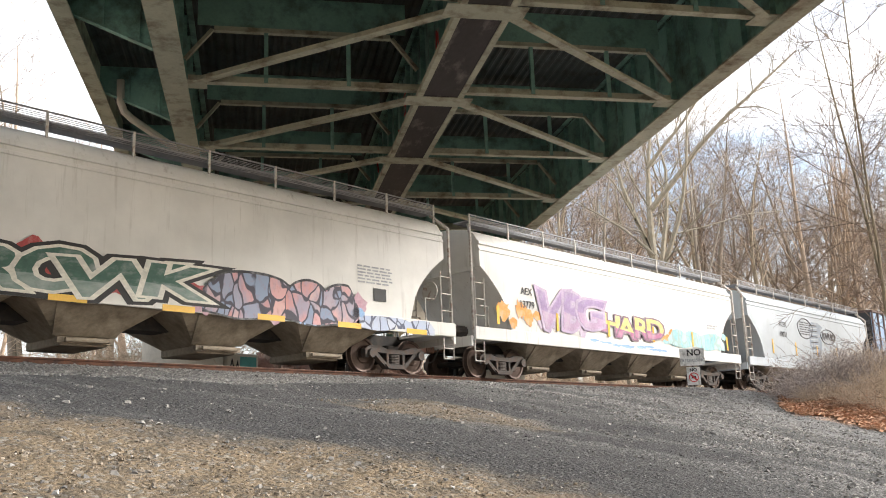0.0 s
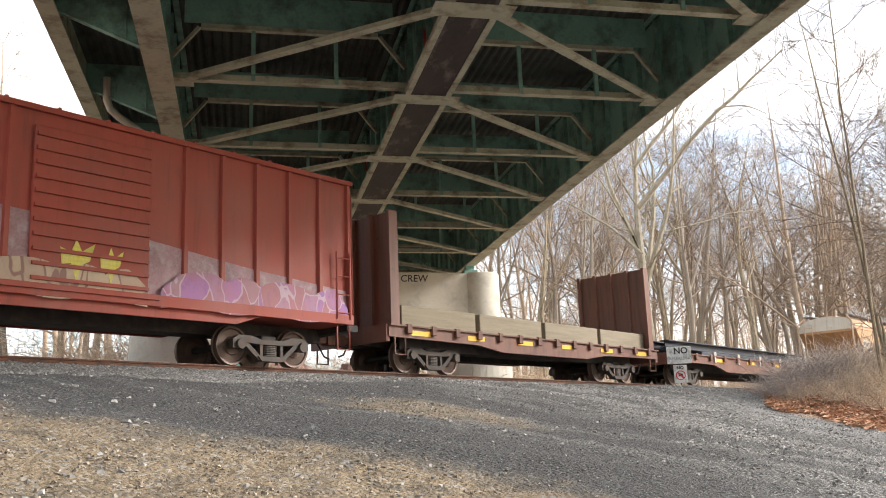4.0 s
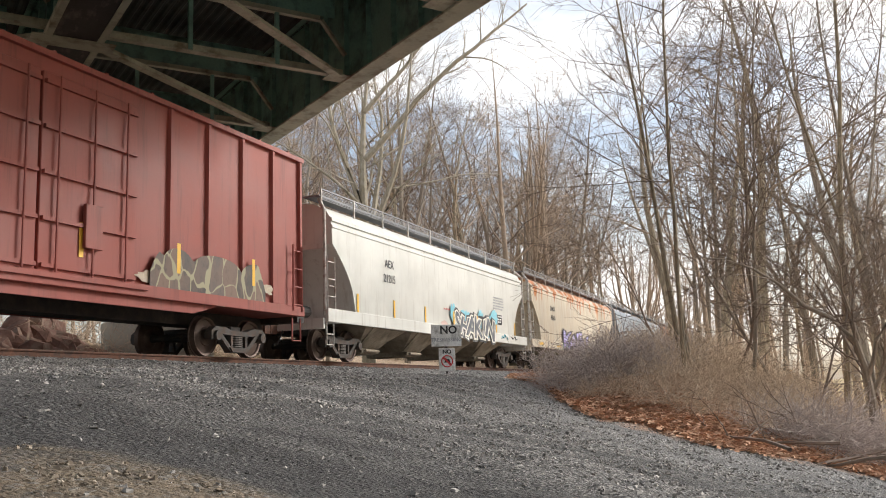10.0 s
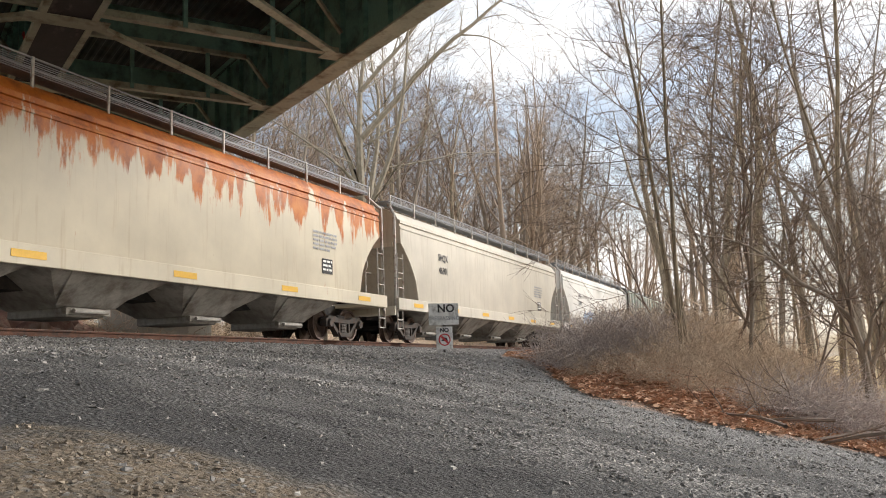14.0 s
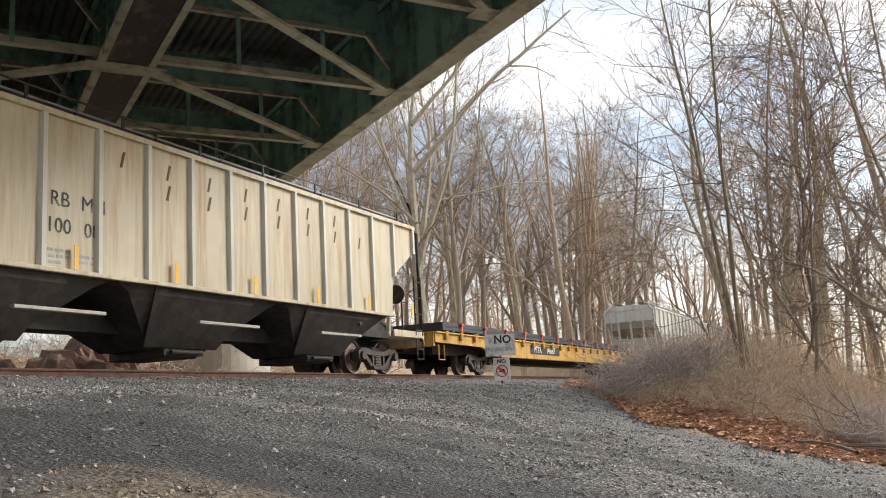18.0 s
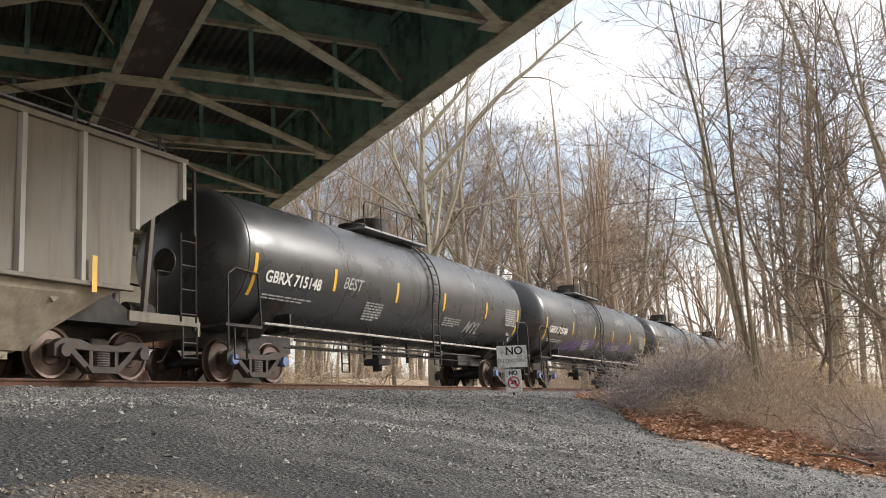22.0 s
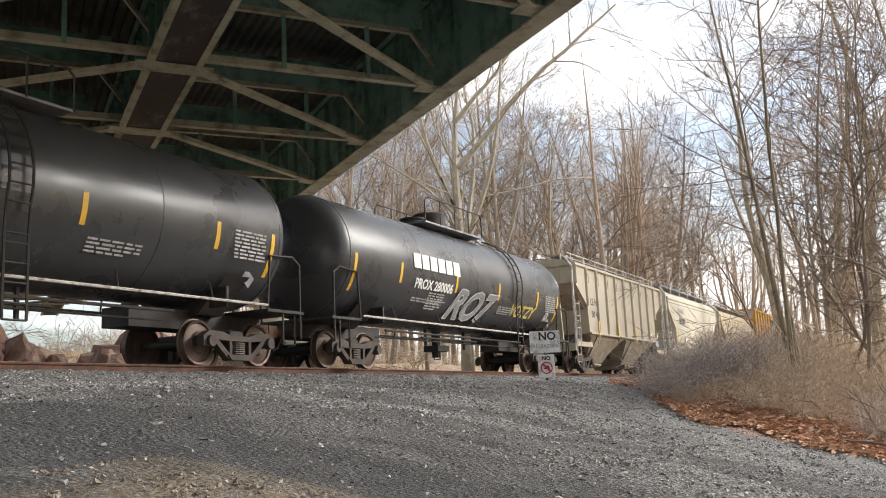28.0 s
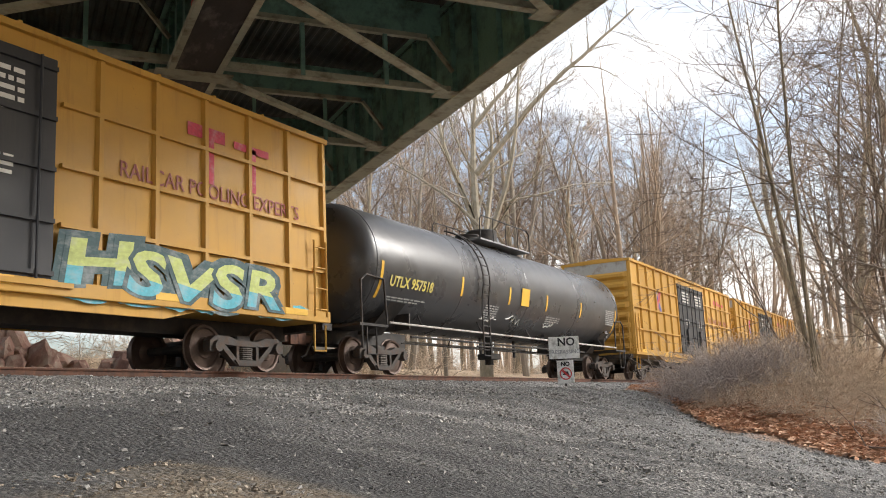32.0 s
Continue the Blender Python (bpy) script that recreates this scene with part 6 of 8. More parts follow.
def tank_car(L, label, shell, R=1.50, cap=None, walk_l=1.9, lad=0.0):
    """A tank car: shell with dished heads, saddles, end platforms with rails, top platform and side ladder."""
    xe = L / 2 - 0.80
    zc = 1.22 + R
    car = base_car("tank_car", L, label, "tank car", L / 2 - 2.15, cap, sill=False)
    prof = []
    xb = xe - 0.55
    for k in range(8):
        a = math.pi / 2 * k / 7
        prof.append((-xb - 0.70 * math.cos(a), max(0.02, R * math.sin(a))))
    prof += [(-xb * 0.5, R), (0, R), (xb * 0.5, R)] + [(-t, r) for t, r in reversed(prof)]
    sh = part("shell", Geo().lathe(prof, 56, "x"), shell, car, at=(0, 0, zc), smooth=True)
    for x in (-xb, -xb * 0.5, 0.02, xb * 0.5, xb):
        part("weld_seam", lambda: Geo().lathe([(-0.02, R + 0.001), (-0.01, R + 0.008), (0.01, R + 0.008), (0.02, R + 0.001)], 56, "x"), shell, sh, at=(x, 0, 0), smooth=True, key=("seam", R, shell.name))
    for s in (-1, 1):
        part("stub_sill", Geo().box(s * (xe - 3.6), s * (xe + 0.2), -0.35, 0.35, 0.74, 1.12), BLACK, car)
        part("saddle", Geo().prism([(-1.35, 1.75), (-1.0, 1.45), (0, 1.24), (1.0, 1.45), (1.35, 1.75), (0.6, 1.02), (-0.6, 1.02)], s * (xe - 1.7) - 0.35, s * (xe - 1.7) + 0.35, "x"), BLACK, car)
        part("end_platform", Geo().box(s * (xe - 0.95), s * (xe + 0.25), -1.5, 1.5, 1.08, 1.14), BLACK, car)
        for q in (-1, 1):
            grab(car, [(s * (xe + 0.15), q * 1.48, 0.55), (s * (xe + 0.15), q * 1.48, 2.15), (s * (xe - 0.10), q * 1.48, 2.3), (s * (xe - 0.85), q * 1.48, 2.25), (s * (xe - 0.95), q * 1.48, 1.10)], BLACK, 0.028)
            part("sill_step", lambda: Geo().path([(-0.2, 0, 1.05), (-0.2, 0, 0.42), (0.2, 0, 0.42), (0.2, 0, 1.05)], 0.025, 5), BLACK, car, at=(s * (xe - 0.25), q * 1.48, 0), key="tank_step")
            part("ladder_bracket", Geo().box(s * (xe - 2.1) - 0.03, s * (xe - 2.1) + 0.03, q * 1.2 - 0.22, q * 1.2 + 0.22, 1.1, 1.5), BLACK, car)
    for q in (-1, 1):
        part("side_rail", Geo().path([(-xe + 1.0, q * 1.52, 1.20), (xe - 1.0, q * 1.52, 1.20)], 0.028, 6), GREYRAIL, car, "pale side handrail")
        for k in range(5):
            x = (-xe + 2.6) + (2 * xe - 5.2) * k / 4
            part("rail_bracket", lambda: Geo().tube((0, -1.50, 1.2), (0.18, -1.25, 1.55), 0.02, 5), BLACK, car, at=Matrix.Translation((x, 0, 0)) @ Matrix.Rotation(0 if q < 0 else math.pi, 4, "Z"), key="rail_bracket")
        # side ladder bowed over the shell
        g = Geo()
        arc = [(lad, q * (R + 0.12) * math.sin(a), zc + (R + 0.12) * math.cos(a)) for a in [radians(15 + 10 * k) for k in range(10)]] + [(lad, q * 1.56, zc - 0.9), (lad, q * 1.56, 0.55)]
        for dx in (-0.21, 0.21):
            g.path([(x + dx, y, z) for x, y, z in arc], 0.025, 5)
        for (x, y, z) in arc:
            g.tube((x - 0.21, y, z), (x + 0.21, y, z), 0.018, 5)
        for z in (0.8, 1.1, 1.4, 1.7):
            g.tube((lad - 0.21, q * 1.56, z), (lad + 0.21, q * 1.56, z), 0.018, 5)
        part("side_ladder", g, BLACK, car)
        part("ladder_band", lambda: Geo().loft([[(x, (R + 0.012) * math.sin(a), (R + 0.012) * math.cos(a)) for x in (-0.28, 0.28)] for a in [radians(-110 + 11 * k) for k in range(21)]], close=False, caps=False), shell, sh, at=(lad, 0, 0), key=("band", R, shell.name)) if q < 0 else None
        y = q * 0.85
        zt = zc + R + 0.02
        grab(car, [(-walk_l, y, zt), (-walk_l, y, zt + 0.62), (-walk_l + 0.15, y, zt + 0.75), (walk_l - 0.15, y, zt + 0.75), (walk_l, y, zt + 0.62), (walk_l, y, zt)], BLACK)
        for k in (-0.5, 0.0, 0.5):
            grab(car, [(k * walk_l, y, zt), (k * walk_l, y, zt + 0.75)], BLACK, 0.018)
    zt = zc + R
    part("top_platform", Geo().box(-walk_l, walk_l, -0.85, 0.85, zt + 0.0, zt + 0.05), MESHY, car, "grated top platform")
    part("dome_housing", Geo().lathe([(-0.1, 0.52), (0.55, 0.52), (0.60, 0.48), (0.64, 0.2)], 22, "z"), BLACK, car, "round valve housing", at=(-0.1, 0, zt), smooth=True)
    part("manway", Geo().lathe([(-0.1, 0.36), (0.22, 0.36), (0.26, 0.40), (0.30, 0.40), (0.33, 0.1)], 20, "z"), BLACK, car, at=(-1.15, 0, zt), smooth=True)
    part("bottom_outlet", Geo().tube((0, 0, 0.45), (0, 0, 1.3), 0.14, 10).box(-0.35, 0.35, -0.25, 0.25, 0.62, 0.8).tube((-1.8, -0.5, 0.95), (1.8, -0.5, 0.95), 0.03, 6).tube((-1.2, -0.3, 0.75), (-1.2, -0.3, 1.25), 0.05, 6).tube((1.3, -0.3, 0.7), (1.3, -0.3, 1.25), 0.05, 6), BLACK, car)
    part("brake_rigging", Geo().tube((-xe + 3, -0.9, 1.0), (xe - 3, -0.9, 1.0), 0.03, 6).tube((-xe + 3, -0.6, 0.85), (xe - 3, -0.6, 0.85), 0.02, 6), BLACK, car)
    return car, xe, zc, R


def on_tank(zc, R, z):
    """How far out the shell's near face lies at height z."""
    return -math.sqrt(max(0.05, R * R - (z - zc) ** 2)) - 0.012


def tank_marks(car, xe, zc, R, number, ink=None, placard=True, num_at=2.25, mids=(-4.5, -1.35, 1.6, 4.8), zs=2.25):
    ink = ink or WHITE

    def lean(z):
        return math.asin(max(-1, min(1, (z - zc) / R)))

    def stick(ob, x, z):
        ob.matrix_basis = Matrix.Translation((x, on_tank(zc, R, z), z)) @ Matrix.Rotation(-lean(z), 4, "X")
        return ob
    if number:
        stick(words(car, number, 0, 0, 0.37, 0, ink, 0.010), -xe + num_at, zs)
    stick(small_print(car, 0, 0.1, 2.0, 2, 0, FADED), -xe + num_at, zs - 0.38)
    stick(small_print(car, 0, 0.2, 0.9, 7, 0, FADED), -2.4, zc - 0.70)
    stick(small_print(car, 0, 0.2, 1.2, 4, 0, FADED), 2.4, zc - 0.75)
    stick(small_print(car, 0, 0.26, 0.95, 8, 0, FADED, 0.075), xe - 1.5, zc - 0.15)
    # strips bowed round the shell
    for x in (-xe + 0.78,) + mids + (xe - 0.78,):
        mid, half = (zc - 0.52, 0.47) if abs(x) > xe - 1 else (zc - 0.30, 0.27)
        turns = [(mid - zc + half * (k / 4 - 1)) / R for k in range(9)]
        part("reflector", Geo().loft([[(u, -(R + w) * math.cos(a), zc + (R + w) * math.sin(a)) for u, w in ((-0.055, 0.002), (-0.055, 0.008), (0.055, 0.008), (0.055, 0.002))] for a in turns]), YELLOW, car, at=(x, 0, 0))
    if placard:
        part("placard", Geo().prism([(-0.2, 0), (0, -0.2), (0.2, 0), (0, 0.2)], -0.01, 0.0), surface("grey_placard", (0.14, 0.14, 0.15), 0.5), car, at=(xe - 1.3, -1.25, 1.75))
    return stick


def flat_car(L, paint_mat, label, deck_z=1.15, belly=0.55, bulkheads=None, pockets=14):
    """A flat car with a fishbelly side sill and stake pockets."""
    xe = L / 2 - 0.55
    car = base_car("flat_car", L, label, "freight car", L / 2 - (2.7 if L < 25 else 4.7), sill=True)
    for q in (-1, 1):
        part("side_sill", Geo().prism([(-xe, deck_z), (-xe, deck_z - 0.30), (-xe + 3.6, deck_z - 0.34), (-xe + 4.8, deck_z - belly), (xe - 4.8, deck_z - belly), (xe - 3.6, deck_z - 0.34), (xe, deck_z - 0.30), (xe, deck_z)], q * 1.46 - 0.04, q * 1.46 + 0.04), paint_mat, car)
        part("sill_flange", Geo().box(-xe, xe, q * 1.48 - 0.09, q * 1.48 + 0.09, deck_z - 0.02, deck_z + 0.02), paint_mat, car)
        for k in range(pockets):
            x = -xe + 0.7 + (2 * xe - 1.4) * k / (pockets - 1)
            part("stake_pocket", lambda: Geo().box(-0.09, 0.09, -0.05, 0.05, -0.2, 0.05, 0.01), paint_mat, car, at=(x, q * 1.55, deck_z), key=("pocket", paint_mat.name))
    part("deck", Geo().box(-xe, xe, -1.42, 1.42, deck_z - 0.06, deck_z + 0.01), surface("worn_plank_deck", (0.13, 0.095, 0.065), 0.9, 0, 0.3, 3, 25, 0.3, stretch=(1, 6, 1)), car, "worn plank deck")
    part("under_beam", Geo().box(-xe + 1, xe - 1, -0.9, -0.75, 0.62, deck_z - 0.06).box(-xe + 1, xe - 1, 0.75, 0.9, 0.62, deck_z - 0.06), BLACK, car)
    for s in (-1, 1):
        part("end_sill", Geo().box(s * xe - 0.06, s * xe + 0.06, -1.46, 1.46, deck_z - 0.42, deck_z + 0.02), paint_mat, car)
        for q in (-1, 1):
            part("side_step", lambda: Geo().path([(-0.2, 0, 0.85), (-0.2, 0, 0.4), (0.2, 0, 0.4), (0.2, 0, 0.85)], 0.025, 5), paint_mat, car, at=(s * (xe - 0.4), q * 1.50, 0), key=("flat_step", paint_mat.name))
    return car, xe, deck_z


def bulkhead(car, x, H, deck_z, paint_mat, face=None):
    b = part("bulkhead", Geo().box(x - 0.06, x + 0.06, -1.45, 1.45, deck_z, H, 0.01), paint_mat, car, "tall end bulkhead")
    for y in (-1.4, -0.7, 0.0, 0.7, 1.4):
        part("bulkhead_post", Geo().box(x - 0.16, x + 0.16, y - 0.06, y + 0.06, deck_z, H + 0.03), paint_mat, b)
    return b


# ---- the train ----
TRAVEL = [(0, -0.7), (2, 35.75), (4, 68.95), (6, 101.28), (8, 134.4), (10, 169.26), (12, 205.55), (14, 243.68), (16, 283.06), (18, 323.05), (20, 362.98), (22, 402.3), (24, 440.65), (26, 478.05), (28, 514.99), (30, 552.62), (32, 592.81)]
TRAIN = []


def couple(car, a, b):
    """Set a car between the coupling places a and b of the train, as they lie at the start."""
    TRAIN.append((car, (a + b) / 2))
    return car


def charred_paint():
    """Tan paint burnt brown and black in tall clouds, with runs of soot."""
    m, n, l, b = shader("scorched_paint", 0.8)
    v, tall = coords(n, l, (1, 1, 0.45)), coords(n, l, (1.4, 1.4, 0.14))
    c = ramp(n, l, tex_noise(n, l, v, 0.9, 6, 0.6), [(0.36, (0.045, 0.034, 0.028)), (0.45, (0.15, 0.075, 0.035)), (0.54, (0.35, 0.215, 0.095)), (0.68, (0.54, 0.41, 0.24))])
    c = blend(n, l, ramp(n, l, tex_noise(n, l, tall, 1.7, 7, 0.6), [(0.46, 0.0), (0.60, 0.92)]), c, (0.035, 0.026, 0.022))
    c = blend(n, l, ramp(n, l, tex_noise(n, l, v, 7.0, 6, 0.7), [(0.58, 0.0), (0.68, 0.7)]), c, (0.20, 0.09, 0.035))
    l.new(c, b.inputs["Base Color"])
    bump(n, l, b, tex_noise(n, l, v, 12, 5), 0.2, 0.02)
    return m


WHITEPAINT = paint("white_car_paint", (0.70, 0.69, 0.66), (0.33, 0.30, 0.26), 0.12, rusting=0.02)
WHITE_B = paint("dingy_white_paint", (0.60, 0.60, 0.56), (0.34, 0.30, 0.25), 0.2, rusting=0.05)
ICE = paint("pale_blue_grey_paint", (0.41, 0.45, 0.485), (0.35, 0.35, 0.35), 0.15, rusting=0.02)
STEELBLUE = paint("grey_blue_paint", (0.33, 0.375, 0.42), (0.25, 0.25, 0.26), 0.12, rusting=0.0)
TANPAINT = paint("tan_paint", (0.46, 0.265, 0.125), (0.20, 0.11, 0.06), 0.42, rusting=0.16, fade=0.22)
TANEAVE = paint("tan_eave_paint", (0.50, 0.36, 0.25), (0.28, 0.16, 0.09), 0.3, rusting=0.08)
CREAMRUST = paint("cream_paint_rust_topped", (0.60, 0.54, 0.42), (0.40, 0.30, 0.18), 0.2, rusting=0.05, top_rust=(2.4, 4.4))
CREAMSTAIN = paint("cream_paint_stained", (0.58, 0.52, 0.42), (0.42, 0.26, 0.12), 0.45, rusting=0.1, top_rust=(2.6, 5.6))
CREAMPAINT = paint("cream_paint", (0.58, 0.54, 0.46), (0.36, 0.30, 0.22), 0.25, rusting=0.03)
BUFF = paint("buff_paint", (0.54, 0.445, 0.29), (0.34, 0.24, 0.13), 0.25, rusting=0.03)
PALECREAM = paint("pale_cream_paint", (0.50, 0.465, 0.375), (0.40, 0.33, 0.20), 0.35, rusting=0.02)
PALEGREY = paint("pale_grey_paint", (0.58, 0.55, 0.475), (0.40, 0.33, 0.22), 0.3, rusting=0.04)
SILVER = paint("silver_paint", (0.52, 0.525, 0.50), (0.30, 0.27, 0.24), 0.3, rusting=0.06)
TAUPE = paint("grimy_taupe_paint", (0.19, 0.165, 0.13), (0.11, 0.09, 0.07), 0.5, rusting=0.1)
RIBPALE = paint("pale_rib_paint", (0.40, 0.38, 0.33), (0.2, 0.16, 0.12), 0.3, rusting=0.1)
BEIGERIB = paint("beige_paint_streaked", (0.55, 0.50, 0.37), (0.38, 0.24, 0.11), 0.55, rusting=0.12, top_rust=None)
BROWNINK = surface("faded_brown_ink", (0.16, 0.10, 0.055), 0.8, 0, 0.3)
RIBWHITE = paint("greyed_white_rib_paint", (0.58, 0.58, 0.53), (0.32, 0.26, 0.18), 0.35, rusting=0.08)
OATMEAL = paint("oatmeal_paint", (0.42, 0.375, 0.29), (0.24, 0.20, 0.15), 0.35, rusting=0.05)
CHARRED = charred_paint()
CHARRED_RIB = paint("scorched_rib_paint", (0.52, 0.40, 0.25), (0.09, 0.055, 0.035), 0.6, rusting=0.2)
REDOX = paint("oxide_red_paint", (0.30, 0.075, 0.058), (0.12, 0.04, 0.035), 0.3, (0.32, 0.14, 0.11), 0.1)
BRICKRED = paint("bright_red_oxide_paint", (0.30, 0.055, 0.035), (0.14, 0.04, 0.03), 0.3, (0.2, 0.09, 0.05), 0.2)
RUSTBLUE = paint("rusted_blue_paint", (0.27, 0.40, 0.58), (0.30, 0.27, 0.26), 0.45, (0.19, 0.085, 0.04), 0.42, fade=0.22)
RUSTPOST = paint("rusted_post_paint", (0.17, 0.14, 0.15), (0.10, 0.06, 0.05), 0.6, (0.16, 0.065, 0.035), 0.7)
RUSTEAVE = paint("rust_eaten_roof_paint", (0.10, 0.06, 0.05), (0.05, 0.03, 0.028), 0.5, (0.20, 0.07, 0.03), 0.4)
RUSTSILL = paint("rusted_sill_paint", (0.16, 0.20, 0.26), (0.10, 0.07, 0.06), 0.6, (0.14, 0.06, 0.035), 0.5)
RUSTDOOR = paint("rusted_door_paint", (0.30, 0.12, 0.105), (0.30, 0.29, 0.33), 0.45, (0.10, 0.045, 0.03), 0.62)
TTYELLOW = paint("ochre_yellow_paint", (0.52, 0.285, 0.045), (0.34, 0.17, 0.03), 0.22, rusting=0.03)
FLATYELLOW = paint("worn_yellow_paint", (0.55, 0.31, 0.055), (0.16, 0.09, 0.04), 0.4, (0.09, 0.06, 0.04), 0.4)
DOORBLACK = paint("black_door_paint", (0.028, 0.029, 0.034), (0.06, 0.055, 0.05), 0.2, rusting=0.0)
FLATBROWN = paint("rust_brown_flat_paint", (0.17, 0.075, 0.052), (0.07, 0.045, 0.035), 0.5, (0.10, 0.05, 0.035), 0.4)
BLACKFLAT = paint("black_flat_paint", (0.035, 0.036, 0.040), (0.08, 0.07, 0.06), 0.3, rusting=0.08)
TANKBLACK = paint("black_tank_paint", (0.058, 0.059, 0.063), (0.06, 0.057, 0.055), 0.25, rusting=0.0, rough=0.29)
TANKGREY = paint("dusty_black_tank_paint", (0.13, 0.134, 0.142), (0.12, 0.115, 0.105), 0.3, rusting=0.0, rough=0.5)
GREENLOW = paint("dark_green_paint", (0.035, 0.085, 0.062), (0.05, 0.05, 0.04), 0.25, rusting=0.02)
GREENPALE = paint("pale_green_white_paint", (0.50, 0.55, 0.51), (0.32, 0.32, 0.26), 0.3, rusting=0.04)
ROOFGREY = surface("galvanised_roof", (0.42, 0.42, 0.41), 0.5, 0.4, 0.15, 1, 10, 0.1, (0.2, 0.13, 0.08), 0.25)
DARKBAY = surface("dark_green_bay", (0.03, 0.05, 0.042), 0.8, 0, 0.3)
GREYBAY = surface("grey_bay", (0.46, 0.44, 0.40), 0.8, 0, 0.25, 1.2, 14, 0.2, (0.20, 0.17, 0.14), 0.4)
GRIMYBAY = surface("grimy_bay", (0.36, 0.305, 0.235), 0.8, 0, 0.25, 1.2, 14, 0.2, (0.22, 0.18, 0.135), 0.35)


def hopper_stencils(car, xe, y, mark, number, ink=None, zoff=0.0):
    ink = ink or CHARCOAL
    words(car, mark, -xe + 3.6, 2.95 + zoff, 0.34, y - 0.012, ink)
    words(car, number, -xe + 3.6, 2.50 + zoff, 0.34, y - 0.012, ink)
    small_print(car, xe - 3.4, 2.75, 1.3, 5, y - 0.008, GREY, 0.11)
    part("data_panel", Geo().box(-0.28, 0.28, -0.004, 0, -0.2, 0.2), INK, car, at=(xe - 3.3, y - 0.006, 1.9))
    small_print(car, xe - 3.3, 2.0, 0.5, 3, y - 0.012, WHITE, 0.11)


def sill_reflectors(car, xe, n=6, z=1.16, y=-1.624):
    for k in range(n):
        reflector(car, -xe + 1.2 + (2 * xe - 2.4) * k / (n - 1), y, z, 0.75, 0.13)


def upright_reflectors(car, xe, y, n=5, z=1.9):
    for k in range(n):
        reflector(car, -xe + 2.3 + (2 * xe - 4.6) * k / (n - 1), y - 0.006, z, 0.11, 0.62)


# white hopper, graffiti in green, red and pink
c, xe, y = hopper_smooth(18.0, WHITEPAINT, "white covered hopper car with green and pink graffiti", 4)
sill_reflectors(c, xe, 7, 1.02)
yp = -1.626
haze(c, -4.6, 0.4, 1.1, 1.8, yp + 0.006, spray((0.40, 0.06, 0.06), "blood"), 3)
piece(c, "ROWK", -4.5, 0.4, 1.05, 1.9, yp, spray((0.055, 0.13, 0.10), "bottle_green"), CREAM, INK, seed=3, second=spray((0.20, 0.27, 0.24), "grey_green"), wild=False)
haze(c, 0.5, 4.9, 1.0, 1.75, yp + 0.006, spray((0.50, 0.30, 0.36), "rose"), 4, 11)
haze(c, 0.6, 5.2, 1.0, 1.4, yp + 0.004, SKY, 44, 12)
wild(c, 0.55, 5.0, 1.0, 1.95, yp, wild_paint("salmon_and_blue_piece", [(0.55, 0.25, 0.22), (0.60, 0.33, 0.33), (0.62, 0.40, 0.38), (0.24, 0.30, 0.42)], (0.06, 0.055, 0.075), 2.8, 0.05, 1.0), 4, CHARCOAL)
wild(c, 4.9, 7.7, 1.0, 1.32, yp, wild_paint("grey_blue_scribble", [(0.60, 0.60, 0.60), (0.42, 0.48, 0.62)], (0.10, 0.11, 0.16), 3.2, 0.05, 2.0), 41)
small_print(c, 5.6, 2.52, 1.2, 6, y - 0.008, GREY, 0.08)
part("data_panel", Geo().box(-0.22, 0.22, -0.004, 0, -0.16, 0.16), INK, c, at=(5.75, y - 0.006, 1.86))
couple(c, -2.8, 15.17)

c, xe, y = hopper_smooth(17.83, WHITEPAINT, "white covered hopper car with purple and yellow graffiti", 4)
words(c, "AEX", -6.0, 2.55, 0.30, y - 0.012, CHARCOAL)
words(c, "13779", -6.0, 2.15, 0.30, y - 0.012, CHARCOAL)
part("data_panel", Geo().box(-0.24, 0.24, -0.004, 0, -0.16, 0.16), INK, c, at=(6.3, y - 0.012, 1.66))
small_print(c, 6.2, 2.35, 0.9, 2, y - 0.008, GREY, 0.10)
for k in range(6):
    reflector(c, -7.45 + 2.96 * k, y - 0.03, 1.74, 0.12, 0.55)
yp = -1.60
haze(c, -7.4, -5.2, 1.35, 2.1, y - 0.003, ORANGE, 5, 6)
haze(c, -5.4, -2.1, 1.4, 2.2, y - 0.004, spray((0.50, 0.40, 0.52), "mauve"), 51, 8)
piece(c, "VBG", -5.5, -2.05, 1.4, 2.70, yp, spray((0.34, 0.24, 0.42), "faded_purple"), spray((0.46, 0.36, 0.50), "heather"), None, seed=5, second=spray((0.44, 0.30, 0.44), "dusk_pink"))
piece(c, "HARD", -1.85, 2.04, 1.48, 2.24, yp, spray((0.66, 0.56, 0.20), "straw"), spray((0.22, 0.13, 0.18), "plum_black"), None, 0.0, seed=6, second=spray((0.42, 0.14, 0.26), "magenta"), wild=False)
haze(c, 2.3, 7.2, 1.45, 2.0, y - 0.003, spray((0.34, 0.58, 0.62), "pale_turquoise"), 7, 14)
wild(c, 2.5, 7.1, 1.42, 2.05, yp, wild_paint("turquoise_piece", [(0.14, 0.40, 0.46), (0.26, 0.52, 0.56), (0.44, 0.62, 0.60)], (0.34, 0.46, 0.44), 2.6, 0.05, 3.0), 7)
haze(c, 2.0, 3.0, 1.4, 1.9, y - 0.005, ORANGE, 71, 3)
haze(c, -2.6, 2.2, 1.15, 1.3, -1.622, SKY, 8, 9)
couple(c, 15.17, 33.0)

